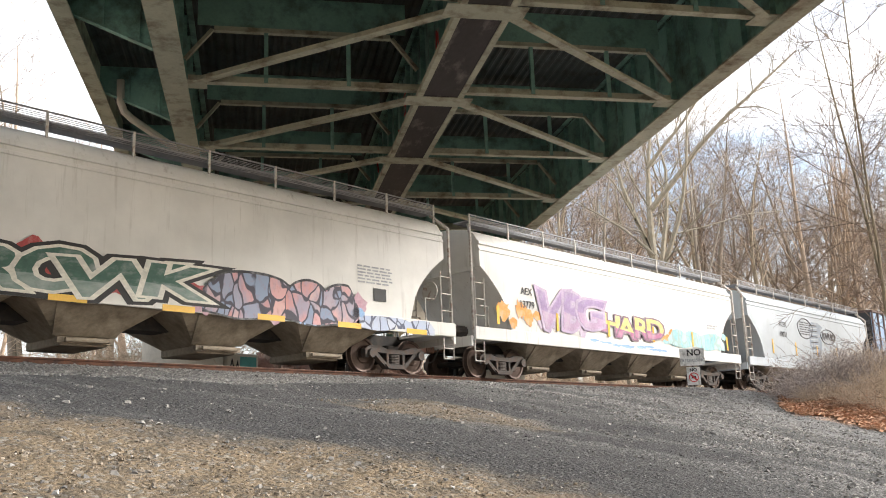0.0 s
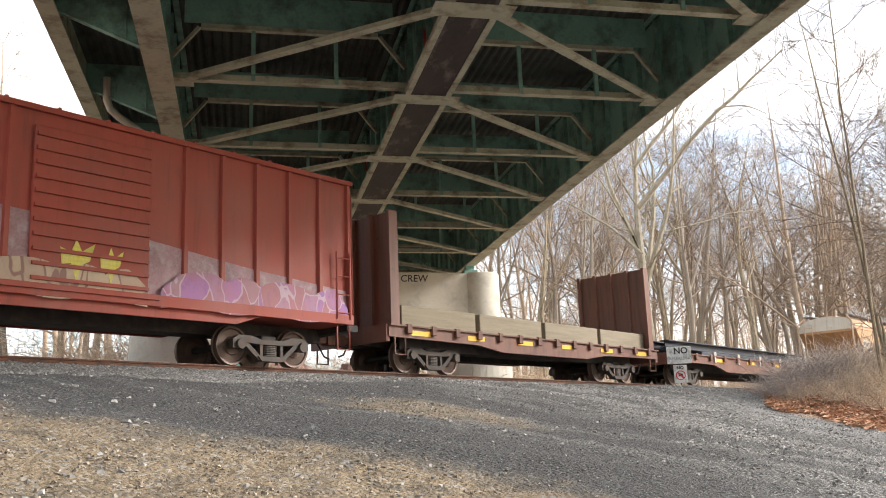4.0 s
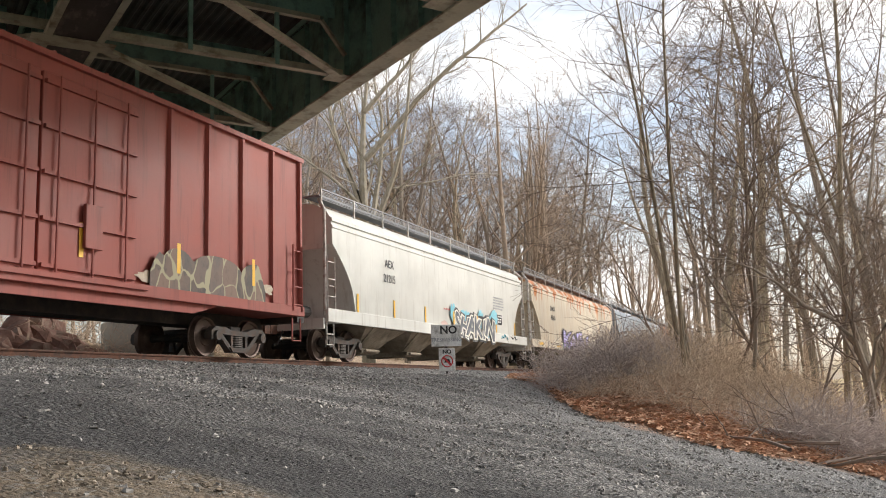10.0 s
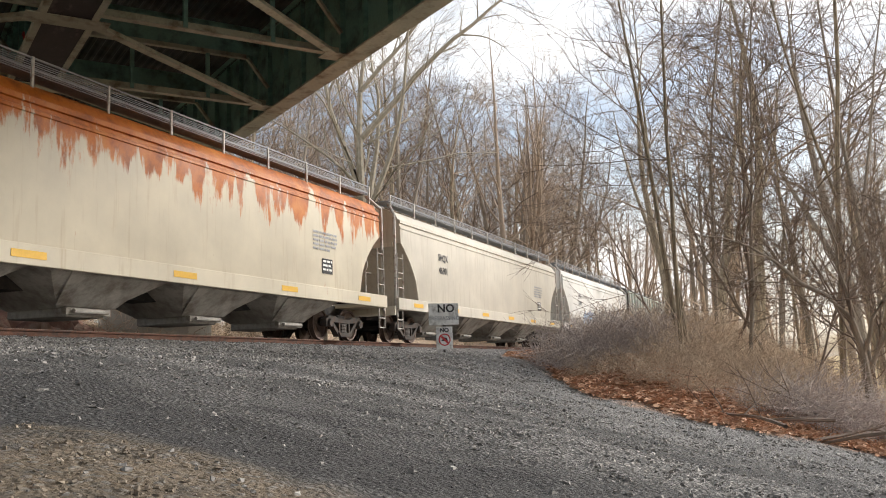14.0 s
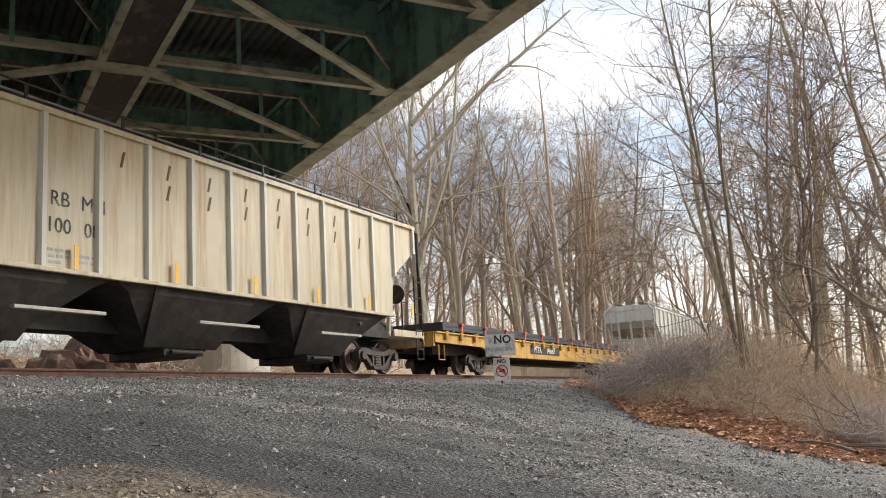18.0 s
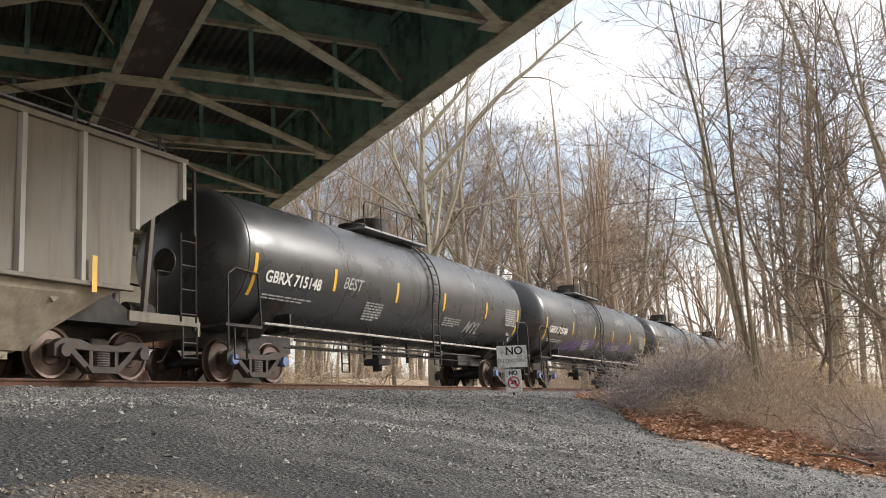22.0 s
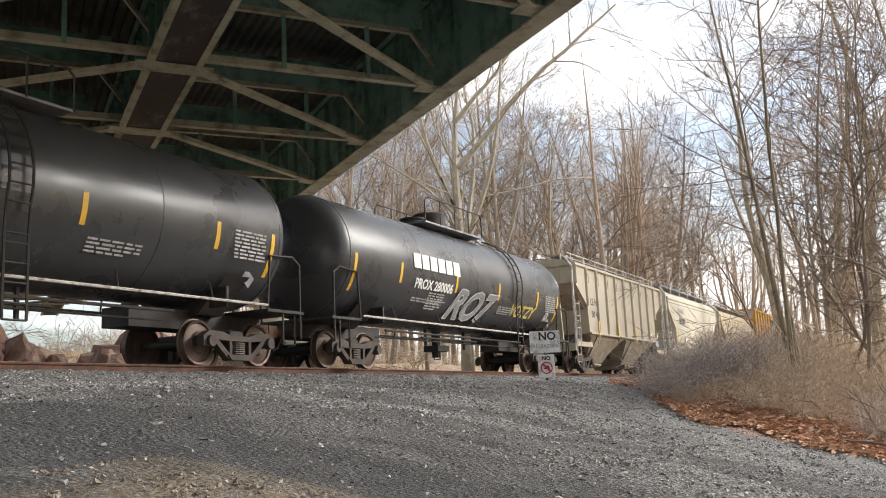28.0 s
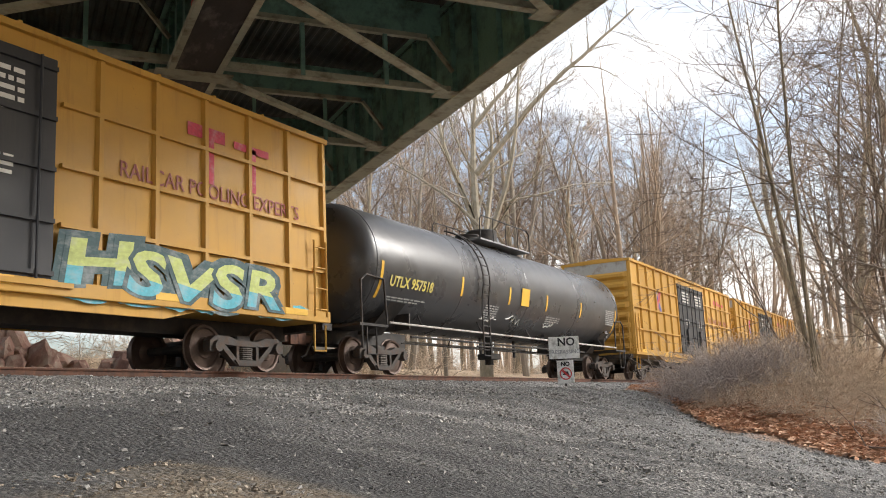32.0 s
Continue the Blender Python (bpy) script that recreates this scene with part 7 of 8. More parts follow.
c, xe, y = hopper_smooth(16.63, ICE, "pale grey-blue covered hopper car with grey graffiti", 4)
hopper_stencils(c, xe, y, "ACFX", "68031")
upright_reflectors(c, xe, y)
SLATE = spray((0.24, 0.28, 0.33), "slate")
for x0, w, h, zz in ((-1.25, 1.8, 0.95, 2.95), (1.65, 1.95, 0.72, 2.72)):
    ring = [(w / 2 * math.cos(a_) * (1 + 0.06 * math.sin(5 * a_)), 0, h / 2 * math.sin(a_)) for a_ in [i * math.pi / 12 for i in range(25)]]
    part("sprayed_bubble", Geo().path(ring, 0.024, 5), CHARCOAL, c, at=(x0, y, zz))
small_print(c, -1.25, 3.2, 1.3, 6, y - 0.006, CHARCOAL, 0.11)
piece(c, "KARSO", 0.85, 2.45, 2.55, 2.90, y, CHARCOAL, CHARCOAL, None, seed=8, wild=False)
part("sprayed_shape", Geo().prism([(-0.75, 0.35), (-0.3, 0.72), (0.55, 0.74), (1.1, 0.55), (0.7, 0.25), (0.85, -0.3), (0.6, -0.9), (0.95, -1.45), (0.3, -1.5), (0.1, -1.1), (-0.1, -1.5), (-0.75, -1.45), (-0.4, -0.9), (-0.7, -0.4)], -0.003, 0), SLATE, c, "dark sprayed shape", at=(-0.1, y, 2.6))
for k in range(14):
    part("sprayed_stripe", Geo().prism([(-0.62, -0.03), (0.30, 0.0), (0.30, 0.045), (-0.62, 0.025)], -0.004, 0), ICE if k % 2 else CHARCOAL, c, at=(-0.05 + 0.02 * (k % 3), y - 0.004, 3.15 - 0.135 * k))
haze(c, -1.3, -0.5, 1.15, 1.6, y - 0.003, SLATE, 9, 3)
haze(c, 0.5, 1.3, 1.15, 1.8, y - 0.003, SLATE, 10, 3)
piece(c, "OMNO", 2.7, 4.6, 1.75, 2.2, y, spray((0.42, 0.45, 0.47), "pale_slate"), GREY, None, seed=81)
scrawl(c, 5.5, 1.85, 1.4, y - 0.01, GREY, 12, 4, 0.02)
couple(c, 33.0, 49.63)

c, xe, y = boxcar(16.51, RUSTBLUE, "rusted blue boxcar with a rusty red sliding door and graffiti", 4.75, 15, (-0.1, 3.0, 1), RUSTDOOR, RUSTEAVE, end_mat=BLACKFLAT, sill_mat=RUSTSILL, post_mat=RUSTPOST)
RUSTPATCH = surface("orange_rust_patch", (0.28, 0.12, 0.045), 0.9, 0, 0.4, 2.2, 16, 0.3, (0.13, 0.06, 0.035), 0.45)
pitch = (2 * xe - 0.18) / 15
for k, z0_, z1_ in ((5, 1.9, 3.6), (10, 1.7, 2.3), (11, 1.75, 2.9), (12, 1.7, 2.55), (13, 1.5, 2.7), (9, 1.75, 2.05)):
    rr_ = random.Random(k)
    w_ = pitch / 2 - 0.08
    ring = [(-w_, z0_)] + [(-w_ + 2 * w_ * i / 7, z1_ - 0.45 * rr_.random()) for i in range(8)] + [(w_, z0_)]
    part("rust_patch", Geo().prism(ring, -0.0008, 0), RUSTPATCH, c, "orange-brown rusted panel", at=(-xe + 0.09 + pitch * (k + 0.5), y + 0.004, 0))
for x_ in (-0.1 - 1.58, -0.1 + 1.58):
    part("door_frame", Geo().box(x_ - 0.13, x_ + 0.13, -1.565, -1.47, 1.2, 4.5, 0.01), RUSTPOST, c, "rust-brown door frame")
part("door_rail", Geo().box(-1.5, 1.3, -1.66, -1.60, 1.22, 1.75, 0.01), RUSTPOST, c, "rust-eaten lower door panel")
words(c, "LRS", -6.4, 2.55, 0.38, y - 0.02, WHITE, 0.012)
words(c, "821", -6.4, 2.1, 0.38, y - 0.02, WHITE, 0.012)
haze(c, -6.2, -2.2, 1.1, 1.9, y - 0.012, spray((0.66, 0.55, 0.16), "dull_yellow"), 9, 8)
piece(c, "CUE", -5.3, -2.0, 0.95, 2.0, y - 0.10, PINK, CHARCOAL, None, seed=9, second=spray((0.42, 0.16, 0.26), "plum"))
haze(c, 1.5, 7.0, 1.15, 2.1, y - 0.012, spray((0.62, 0.33, 0.30), "brick_pink"), 12, 7)
piece(c, "1320", 1.95, 6.6, 0.98, 2.02, y - 0.10, WHITE, CHARCOAL, PINK, 0.05, seed=10)
sill_reflectors(c, xe, 6, 1.12, -1.594)
couple(c, 49.63, 66.14)

c, xe, y = boxcar(15.71, BRICKRED, "oxide red boxcar with yellow and purple graffiti", 4.7, 15, (0.25, 2.5, 1), BRICKRED, BRICKRED)
part("number_panel", Geo().box(-0.45, 0.45, -0.004, 0, -0.35, 0.35), INK, c, at=(-6.1, y - 0.012, 2.4))
words(c, "ATW", -6.1, 2.5, 0.34, y - 0.02, WHITE, 0.01)
words(c, "31 055", -5.4, 1.85, 0.34, y - 0.02, RIBWHITE, 0.004)
part("buffed_patch", Geo().prism([(-xe, 1.9), (-5.2, 1.85), (-0.9, 1.7), (-0.9, 2.6), (-3.0, 2.75), (-3.1, 2.95), (-5.6, 2.95), (-5.7, 3.1), (-xe, 3.2)], -0.0008, 0), spray((0.33, 0.20, 0.22), "dull_mauve"), c, "mauve buffed patch", at=(0, y - 0.004, 0))
part("buffed_patch", Geo().prism([(1.5, 1.05), (xe, 1.05), (xe, 1.85), (4.0, 2.1), (1.5, 2.4)], -0.0008, 0), spray((0.33, 0.20, 0.22), "dull_mauve"), c, "mauve buffed patch", at=(0, y - 0.004, 0))
wild(c, -4.4, 1.45, 1.05, 1.72, y - 0.095, wild_paint("sand_piece", [(0.50, 0.39, 0.27), (0.55, 0.45, 0.33), (0.44, 0.33, 0.25)], (0.26, 0.15, 0.13), 1.3, 0.02, 4.0), 11)
for x0_, w_, h_ in ((-4.6, 0.9, 0.95), (-3.6, 0.75, 1.05), (-2.8, 0.9, 0.8), (-0.4, 0.7, 0.9), (0.4, 0.5, 0.8)):
    part("sprayed_star", Geo().prism([(0, 0.55 * h_), (0.3 * w_, 0.45 * h_), (0.45 * w_, 0.75 * h_), (0.62 * w_, 0.5 * h_), (w_, 0.7 * h_), (0.85 * w_, 0.3 * h_), (0.6 * w_, 0.2 * h_), (0.5 * w_, -0.2 * h_), (0.32 * w_, 0.22 * h_), (0.05 * w_, 0.18 * h_)], -0.001, 0), spray((0.66, 0.60, 0.12), "lemon"), c, "lemon yellow sprayed shape", at=(x0_, y - 0.10, 1.5))
wild(c, 1.75, 6.9, 1.05, 1.85, y - 0.10, wild_paint("purple_piece", [(0.24, 0.13, 0.36), (0.38, 0.16, 0.32), (0.33, 0.20, 0.24), (0.34, 0.14, 0.16)], (0.44, 0.32, 0.38), 2.3, 0.02, 5.0), 12)
couple(c, 66.14, 81.85)

c, xe, dz = flat_car(15.15, FLATBROWN, "rust-brown bulkhead flat car with bundled lumber", 1.15, 0.5)
bulkhead(c, -xe + 0.3, 4.2, dz, FLATBROWN)
bulkhead(c, xe - 0.3, 4.2, dz, FLATBROWN)
LUMBER = surface("weathered_lumber", (0.26, 0.22, 0.16), 0.9, 0, 0.2, 3, 20, 0.2, stretch=(0.3, 4, 4))
for k in range(4):
    for j in range(2):
        part("timber_pack", Geo().box(-xe + 0.8 + 3.3 * k, -xe + 3.9 + 3.3 * k, -1.2 + 1.22 * j, -0.02 + 1.22 * j, dz + 0.06, dz + 0.62, 0.015), LUMBER, c)
sill_reflectors(c, xe, 6, 0.98, -1.508)
couple(c, 81.85, 97.0)

c, xe, dz = flat_car(21.5, FLATBROWN, "rust-brown flat car loaded with dark steel beams", 1.15, 0.6, pockets=16)
BEAM = surface("blue_black_steel", (0.045, 0.055, 0.072), 0.5, 0.4, 0.25, 2, 20, 0.1, (0.09, 0.06, 0.05), 0.25)
for k in range(4):
    y0_, z0_ = -0.95 + 0.6 * k, dz + 0.24
    part("steel_beam", Geo().prism([(y0_ + a_, z0_ + b_) for a_, b_ in ((-0.2, 0), (0.2, 0), (0.2, 0.04), (0.02, 0.05), (0.02, 0.27), (0.2, 0.28), (0.2, 0.32), (-0.2, 0.32), (-0.2, 0.28), (-0.02, 0.27), (-0.02, 0.05), (-0.2, 0.04))], -xe + 0.6, xe - 5.6 + 0.7 * k, "x"), BEAM, c, "dark steel beam")
    part("steel_beam", Geo().box(-xe + 3.0, xe - 0.6, -1.3 + 0.72 * k, -0.75 + 0.72 * k, dz + 0.01, dz + 0.20, 0.02), BEAM, c, "dark steel beam")
for k in range(9):
    part("tie_down", lambda: Geo().box(-0.06, 0.06, -0.03, 0.03, -0.35, 0.05).box(-0.1, 0.1, -0.04, 0.04, -0.05, 0.08), GREYRAIL, c, "pale tie-down ratchet", at=(-xe + 1.4 + 2.25 * k, -1.53, dz + 0.10), key="tie_down")
sill_reflectors(c, xe, 7, 1.0, -1.508)
couple(c, 97.0, 118.5)

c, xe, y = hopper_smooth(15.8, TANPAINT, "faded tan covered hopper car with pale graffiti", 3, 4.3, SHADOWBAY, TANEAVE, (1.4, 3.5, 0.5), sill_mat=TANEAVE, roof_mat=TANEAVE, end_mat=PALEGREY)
part("number_panel", Geo().box(-0.6, 0.6, -0.004, 0, -0.42, 0.42), PALEGREY, c, at=(-5.5, y - 0.004, 2.5))
words(c, "SMNX", -5.5, 2.68, 0.34, y - 0.014, CHARCOAL, bold=0.0)
words(c, "2142", -5.5, 2.28, 0.34, y - 0.014, CHARCOAL)
piece(c, "SEAPO", -4.75, 0.05, 1.42, 2.32, y, spray((0.37, 0.27, 0.165), "khaki"), spray((0.12, 0.095, 0.075), "brown_black"), None, seed=13)
piece(c, "SKAS", 1.1, 5.6, 1.55, 2.45, y, spray((0.42, 0.35, 0.27), "chrome_grey"), spray((0.12, 0.095, 0.075), "brown_black"), None, seed=14)
for k in range(5):
    part("dent_crease", Geo().path([(-2.0 + 0.3 * k, 0, 0), (-0.6, 0, -0.12), (0.7, 0, -0.08), (1.9 - 0.4 * k, 0, -0.2)], 0.012, 4), TAUPE, c, at=(-3.0 + 2.3 * k, y - 0.002, 2.9 - 0.1 * (k % 2)))
sill_reflectors(c, xe, 6, 1.16)
for k in range(7):
    part("dent_crease", Geo().path([(-1.6, 0, 0.03 * (k % 3)), (-0.5, 0, -0.05), (0.6, 0, -0.02), (1.5, 0, -0.08)], 0.008, 4), TAUPE, c, at=(-4.6 + 1.6 * k, y - 0.002, 2.62 + 0.16 * (k % 3)))
couple(c, 118.5, 134.3)

c, xe, dz = flat_car(20.76, BLACKFLAT, "black bulkhead flat car with pale side stakes", 1.2, 0.55, pockets=16)
bulkhead(c, -xe + 0.35, 2.75, dz, BLACKFLAT)
bulkhead(c, xe - 0.35, 2.75, dz, BLACKFLAT)
bg = spray((0.08, 0.50, 0.20), "bright_green")
part("sprayed_panel", Geo().prism([(-1.35, 1.35), (-1.3, 2.05), (-0.7, 2.3), (-0.1, 2.1), (0.5, 2.35), (1.3, 2.2), (1.35, 1.35)], -0.003, 0.0, "x"), bg, c, "bright green sprayed field", at=(xe - 0.56, 0, 0))
part("sprayed_tag", text_mesh("ETO", 0.75, 0.02, 0.1, 0.002, CREAM, 3), CREAM, c, at=Matrix.Translation((xe - 0.565, -0.6, 2.25)) @ Matrix.Rotation(radians(-90), 4, "Z"))
small_print(c, -xe + 0.35, 2.4, 0.5, 5, -1.48, WHITE, 0.1)
small_print(c, -6.2, 1.02, 3.0, 1, -1.51, WHITE, 0.3)
for k in range(12):
    part("load_riser", lambda: Geo().box(-0.10, 0.10, -1.3, 1.3, 0, 0.34, 0.01), RIBPALE, c, "pale load riser", at=(-xe + 1.8 + 1.5 * k, 0, dz + 0.02), key="riser")
part("guard_rail", Geo().box(-xe + 0.9, xe - 0.9, -1.34, -1.28, dz + 0.36, dz + 0.42), RIBPALE, c)
sill_reflectors(c, xe, 8, 1.02, -1.508)
couple(c, 134.3, 155.06)

CHARBAY = surface("sooty_tan_bay", (0.33, 0.25, 0.165), 0.85, 0, 0.3, 1.2, 14, 0.2, (0.09, 0.068, 0.05), 0.4)
c, xe, y = hopper_ribbed(17.11, CHARRED, "scorched tan and black ribbed hopper car", 14, 3, 4.4, CHARBAY, CHARRED_RIB, CHARRED_RIB)
upright_reflectors(c, xe, y - 0.01, 6, 1.75)
bay_w = (2 * xe - 0.12) / 14
for k, h in ((2, 0.25), (3, 1.05), (4, 1.10), (5, 0.95), (6, 0.12), (7, 0.45), (8, 0.35), (10, 0.15), (11, 0.30), (12, 0.22)):
    part("patch_panel", Geo().box(-bay_w / 2 + 0.09, bay_w / 2 - 0.09, -0.004, 0, 0, h), ICE, c, "pale patched paint", at=(-xe + 0.06 + bay_w * (k + 0.5), -1.502, 1.60))
for k in (3, 4):
    small_print(c, -xe + 0.06 + bay_w * (k + 0.5), 2.3, 0.7, 2, -1.51, CHARCOAL, 0.3)
CREAMEND = paint("cream_end_paint", (0.62, 0.56, 0.45), (0.22, 0.14, 0.08), 0.45, rusting=0.15)
for s_ in (-1, 1):
    part("end_sheet", Geo().box(-0.01, 0.01, -1.47, 1.47, 3.2, 4.14), CREAMEND, c, "stained cream end sheet", at=(s_ * (xe + 0.012), 0, 0))
couple(c, 155.06, 172.17)

c, xe, y = boxcar(19.71, REDOX, "brown-red high boxcar with double plug doors and graffiti", 5.15, 14, (0.36, 4.9, 2), REDOX, REDOX)
part("number_panel", Geo().box(-0.5, 0.5, -0.004, 0, -0.36, 0.36), INK, c, at=(-7.39, y - 0.012, 2.2))
part("number_panel", Geo().box(-0.5, 0.5, -0.004, 0, -0.36, 0.36), INK, c, at=(-6.04, y - 0.012, 2.2))
words(c, "CO", -7.39, 2.38, 0.36, y - 0.02, WHITE)
words(c, "ER", -6.04, 2.38, 0.36, y - 0.02, WHITE)
words(c, "171", -7.39, 2.02, 0.36, y - 0.02, WHITE)
words(c, "017", -6.04, 2.02, 0.36, y - 0.02, WHITE)
dp = spray((0.36, 0.24, 0.24), "dusty_pink")
haze(c, -8.8, -1.9, 1.1, 1.7, y - 0.06, dp, 17, 12)
wild(c, -9.0, -2.2, 1.08, 1.82, y - 0.10, wild_paint("dusty_pink_piece", [(0.27, 0.15, 0.15), (0.36, 0.26, 0.26), (0.42, 0.37, 0.38)], (0.07, 0.06, 0.065), 2.9, 0.05, 6.0), 17)
haze(c, 3.1, 7.8, 1.1, 1.6, y - 0.06, spray((0.52, 0.43, 0.32), "sand"), 18, 8)
wild(c, 3.2, 7.3, 1.08, 2.1, y - 0.10, wild_paint("sooty_piece", [(0.06, 0.055, 0.05), (0.12, 0.10, 0.09), (0.20, 0.13, 0.10)], (0.34, 0.31, 0.20), 2.0, 0.035, 7.0), 18)
part("eye_sticker", Geo().lathe([(-0.003, 0.02), (-0.003, 0.42), (0, 0.42)], 24, "y"), SKY, c, "oval blue eye sticker", at=Matrix.Translation((-1.18, -1.58, 4.2)) @ Matrix.Diagonal((1, 1, 0.45, 1)))
part("end_panel", Geo().box(-0.004, 0, -0.9, 0.9, -0.3, 0.3), ROOFGREY, c, "bare end placard", at=(-xe - 0.01, 0, 4.75))
upright_reflectors(c, xe, y - 0.09, 6, 1.9)
couple(c, 172.17, 191.88)

c, xe, y = hopper_smooth(19.05, WHITE_B, "white covered hopper car with blue-white graffiti", 4)
hopper_stencils(c, xe, y, "AEX", "21215")
for k in range(7):
    reflector(c, -7.3 + 2.46 * k, y - 0.006 if abs(k - 3.5) > 1 else -1.64, 1.6, 0.11, 0.55)
small_print(c, -0.1, 1.9, 1.3, 1, y - 0.008, spray((0.50, 0.20, 0.18), "stencil_red"), 0.12)
yp = -1.626
haze(c, -0.3, 4.7, 1.15, 1.95, yp + 0.006, spray((0.22, 0.55, 0.66), "clear_blue"), 24, 9)
piece(c, "SHAKIN", 0.1, 4.3, 0.98, 1.86, yp, spray((0.11, 0.12, 0.14), "gunmetal"), CREAM, CHARCOAL, seed=19)
haze(c, -1.0, 0.9, 1.1, 1.5, y - 0.003, spray((0.62, 0.45, 0.40), "faint_pink"), 19, 4)
scrawl(c, 5.9, 1.2, 0.8, yp, CYAN, 6, 20, 0.025)
scrawl(c, 7.2, 1.2, 0.9, yp, CHARCOAL, 8, 21, 0.02)
couple(c, 191.88, 210.93)

c, xe, y = hopper_smooth(19.69, CREAMSTAIN, "rust-stained cream covered hopper car with purple graffiti", 4)
hopper_stencils(c, xe, y, "DAKX", "45260")
piece(c, "KAEN", -3.7, 1.2, 0.98, 1.92, -1.626, LILAC, CHARCOAL, None, seed=20, second=spray((0.30, 0.22, 0.55), "violet"))
haze(c, -4.2, -3.0, 1.05, 1.4, -1.622, spray((0.12, 0.45, 0.33), "sea_green"), 22, 3)
haze(c, 0.9, 2.4, 1.05, 1.5, -1.622, spray((0.12, 0.45, 0.33), "sea_green"), 23, 2)
sill_reflectors(c, xe, 6)
couple(c, 210.93, 230.62)

c, xe, y = hopper_smooth(19.98, STEELBLUE, "slate grey covered hopper car with faint blue tags", 4, under=GREYBAY)
PALETAG = spray((0.36, 0.46, 0.56), "washed_blue")
haze(c, 2.6, 4.0, 1.5, 2.05, y - 0.003, PALETAG, 71, 4)
haze(c, 2.8, 3.6, 1.55, 1.9, y - 0.008, SKY, 72, 2)
haze(c, -2.6, -0.6, 1.45, 1.8, y - 0.003, spray((0.38, 0.43, 0.48), "washed_grey"), 73, 5)
scrawl(c, -1.6, 1.65, 1.4, y - 0.004, PALETAG, 13, 7, 0.012)
small_print(c, 0.8, 2.2, 0.9, 5, y - 0.008, GREY, 0.1)
sill_reflectors(c, xe, 6)
hopper_stencils(c, xe, y, "NAHX", "55210")
couple(c, 230.62, 250.6)

c, xe, y = hopper_smooth(20.39, CREAMRUST, "cream covered hopper car with rust running from its roof", 4, under=GREYBAY)
hopper_stencils(c, xe, y, "HTLX", "47225", RUSTDOOR)
sill_reflectors(c, xe, 5)
couple(c, 250.6, 270.99)

c, xe, y = hopper_smooth(20.72, CREAMPAINT, "dull cream covered hopper car", 4, under=GREYBAY)
hopper_stencils(c, xe, y, "SHQX", "46301")
sill_reflectors(c, xe, 6)
couple(c, 270.99, 291.71)

c, xe, y = hopper_smooth(19.26, WHITEPAINT, "white covered hopper car with black scrawled tags", 4)
scrawl(c, 4.0, 2.3, 2.0, y - 0.01, CHARCOAL, 14, 11, 0.02)
scrawl(c, 3.6, 1.8, 1.6, y - 0.01, CHARCOAL, 12, 12, 0.02)
piece(c, "ARK", -4.5, -2.2, 1.3, 2.1, y, SKY, GREY, None, seed=22)
hopper_stencils(c, xe, y, "AEX", "12009")
sill_reflectors(c, xe, 6)
couple(c, 291.71, 310.97)

c, xe, y = hopper_ribbed(18.55, GREENPALE, "ribbed hopper car, pale above and dark green below", 15, 3, 4.4, DARKBAY, BLACK, GREENPALE, low_mat=GREENLOW)
part("lower_band", Geo().box(-xe + 1.36, xe - 1.36, -1.506, -1.498, 1.56, 2.38), GREENLOW, c, "dark green lower band")
part("gold_line", Geo().box(-xe + 1.30, xe - 1.30, -1.508, -1.500, 2.39, 2.47), GOLD, c)
for k in range(16):
    x = -xe + 0.06 + (2 * xe - 0.12) * k / 15
    if abs(x) < xe - 1.4:
        part("post_foot", lambda: Geo().prism([(-0.079, 0.0), (-0.048, -0.090), (0.048, -0.090), (0.079, 0.0)], 1.56, 2.39, "z"), GREENLOW, c, at=(x, -1.498, 0), key="green_post_foot")
bay_w = (2 * xe - 0.12) / 15
for row, first, count in ((3.42, 3, 6), (2.85, 4, 7)):
    for k in range(count):
        x = -xe + 0.06 + bay_w * (first + 0.5 + k)
        part("emblem_bar", lambda: Geo().prism([(-0.10, -0.19), (-0.02, -0.19), (0.06, 0.19), (-0.02, 0.19)], -0.004, 0), GREENLOW, c, at=(x, -1.506, row), key="emblem_bar")
for k, row in ((2, 3.5), (3, 2.9)):
    part("emblem_bar", lambda: Geo().prism([(-0.2, -0.30), (-0.05, -0.30), (0.08, 0.30), (-0.07, 0.30)], -0.004, 0).prism([(0.08, -0.30), (0.22, -0.30), (0.22, 0.2), (0.12, 0.28)], -0.004, 0), GREENLOW, c, at=(-xe + 0.06 + bay_w * (k + 0.5), -1.506, row), key="emblem_initial")
for s_, x_, z_ in (("RB", -5.46, 2.18), ("MN", -4.73, 2.18), ("99", -5.46, 1.88), ("02", -4.73, 1.88)):
    words(c, s_, x_, z_, 0.33, -1.514, WHITE, bold=0.004)
small_print(c, -3.95, 1.95, 0.45, 2, -1.512, WHITE, 0.12)
small_print(c, -3.25, 1.90, 0.5, 2, -1.512, WHITE, 0.12)
for k in range(6):
    reflector(c, -6.35 + 2.75 * k, -1.60, 1.82, 0.11, 0.5)
couple(c, 310.97, 329.52)

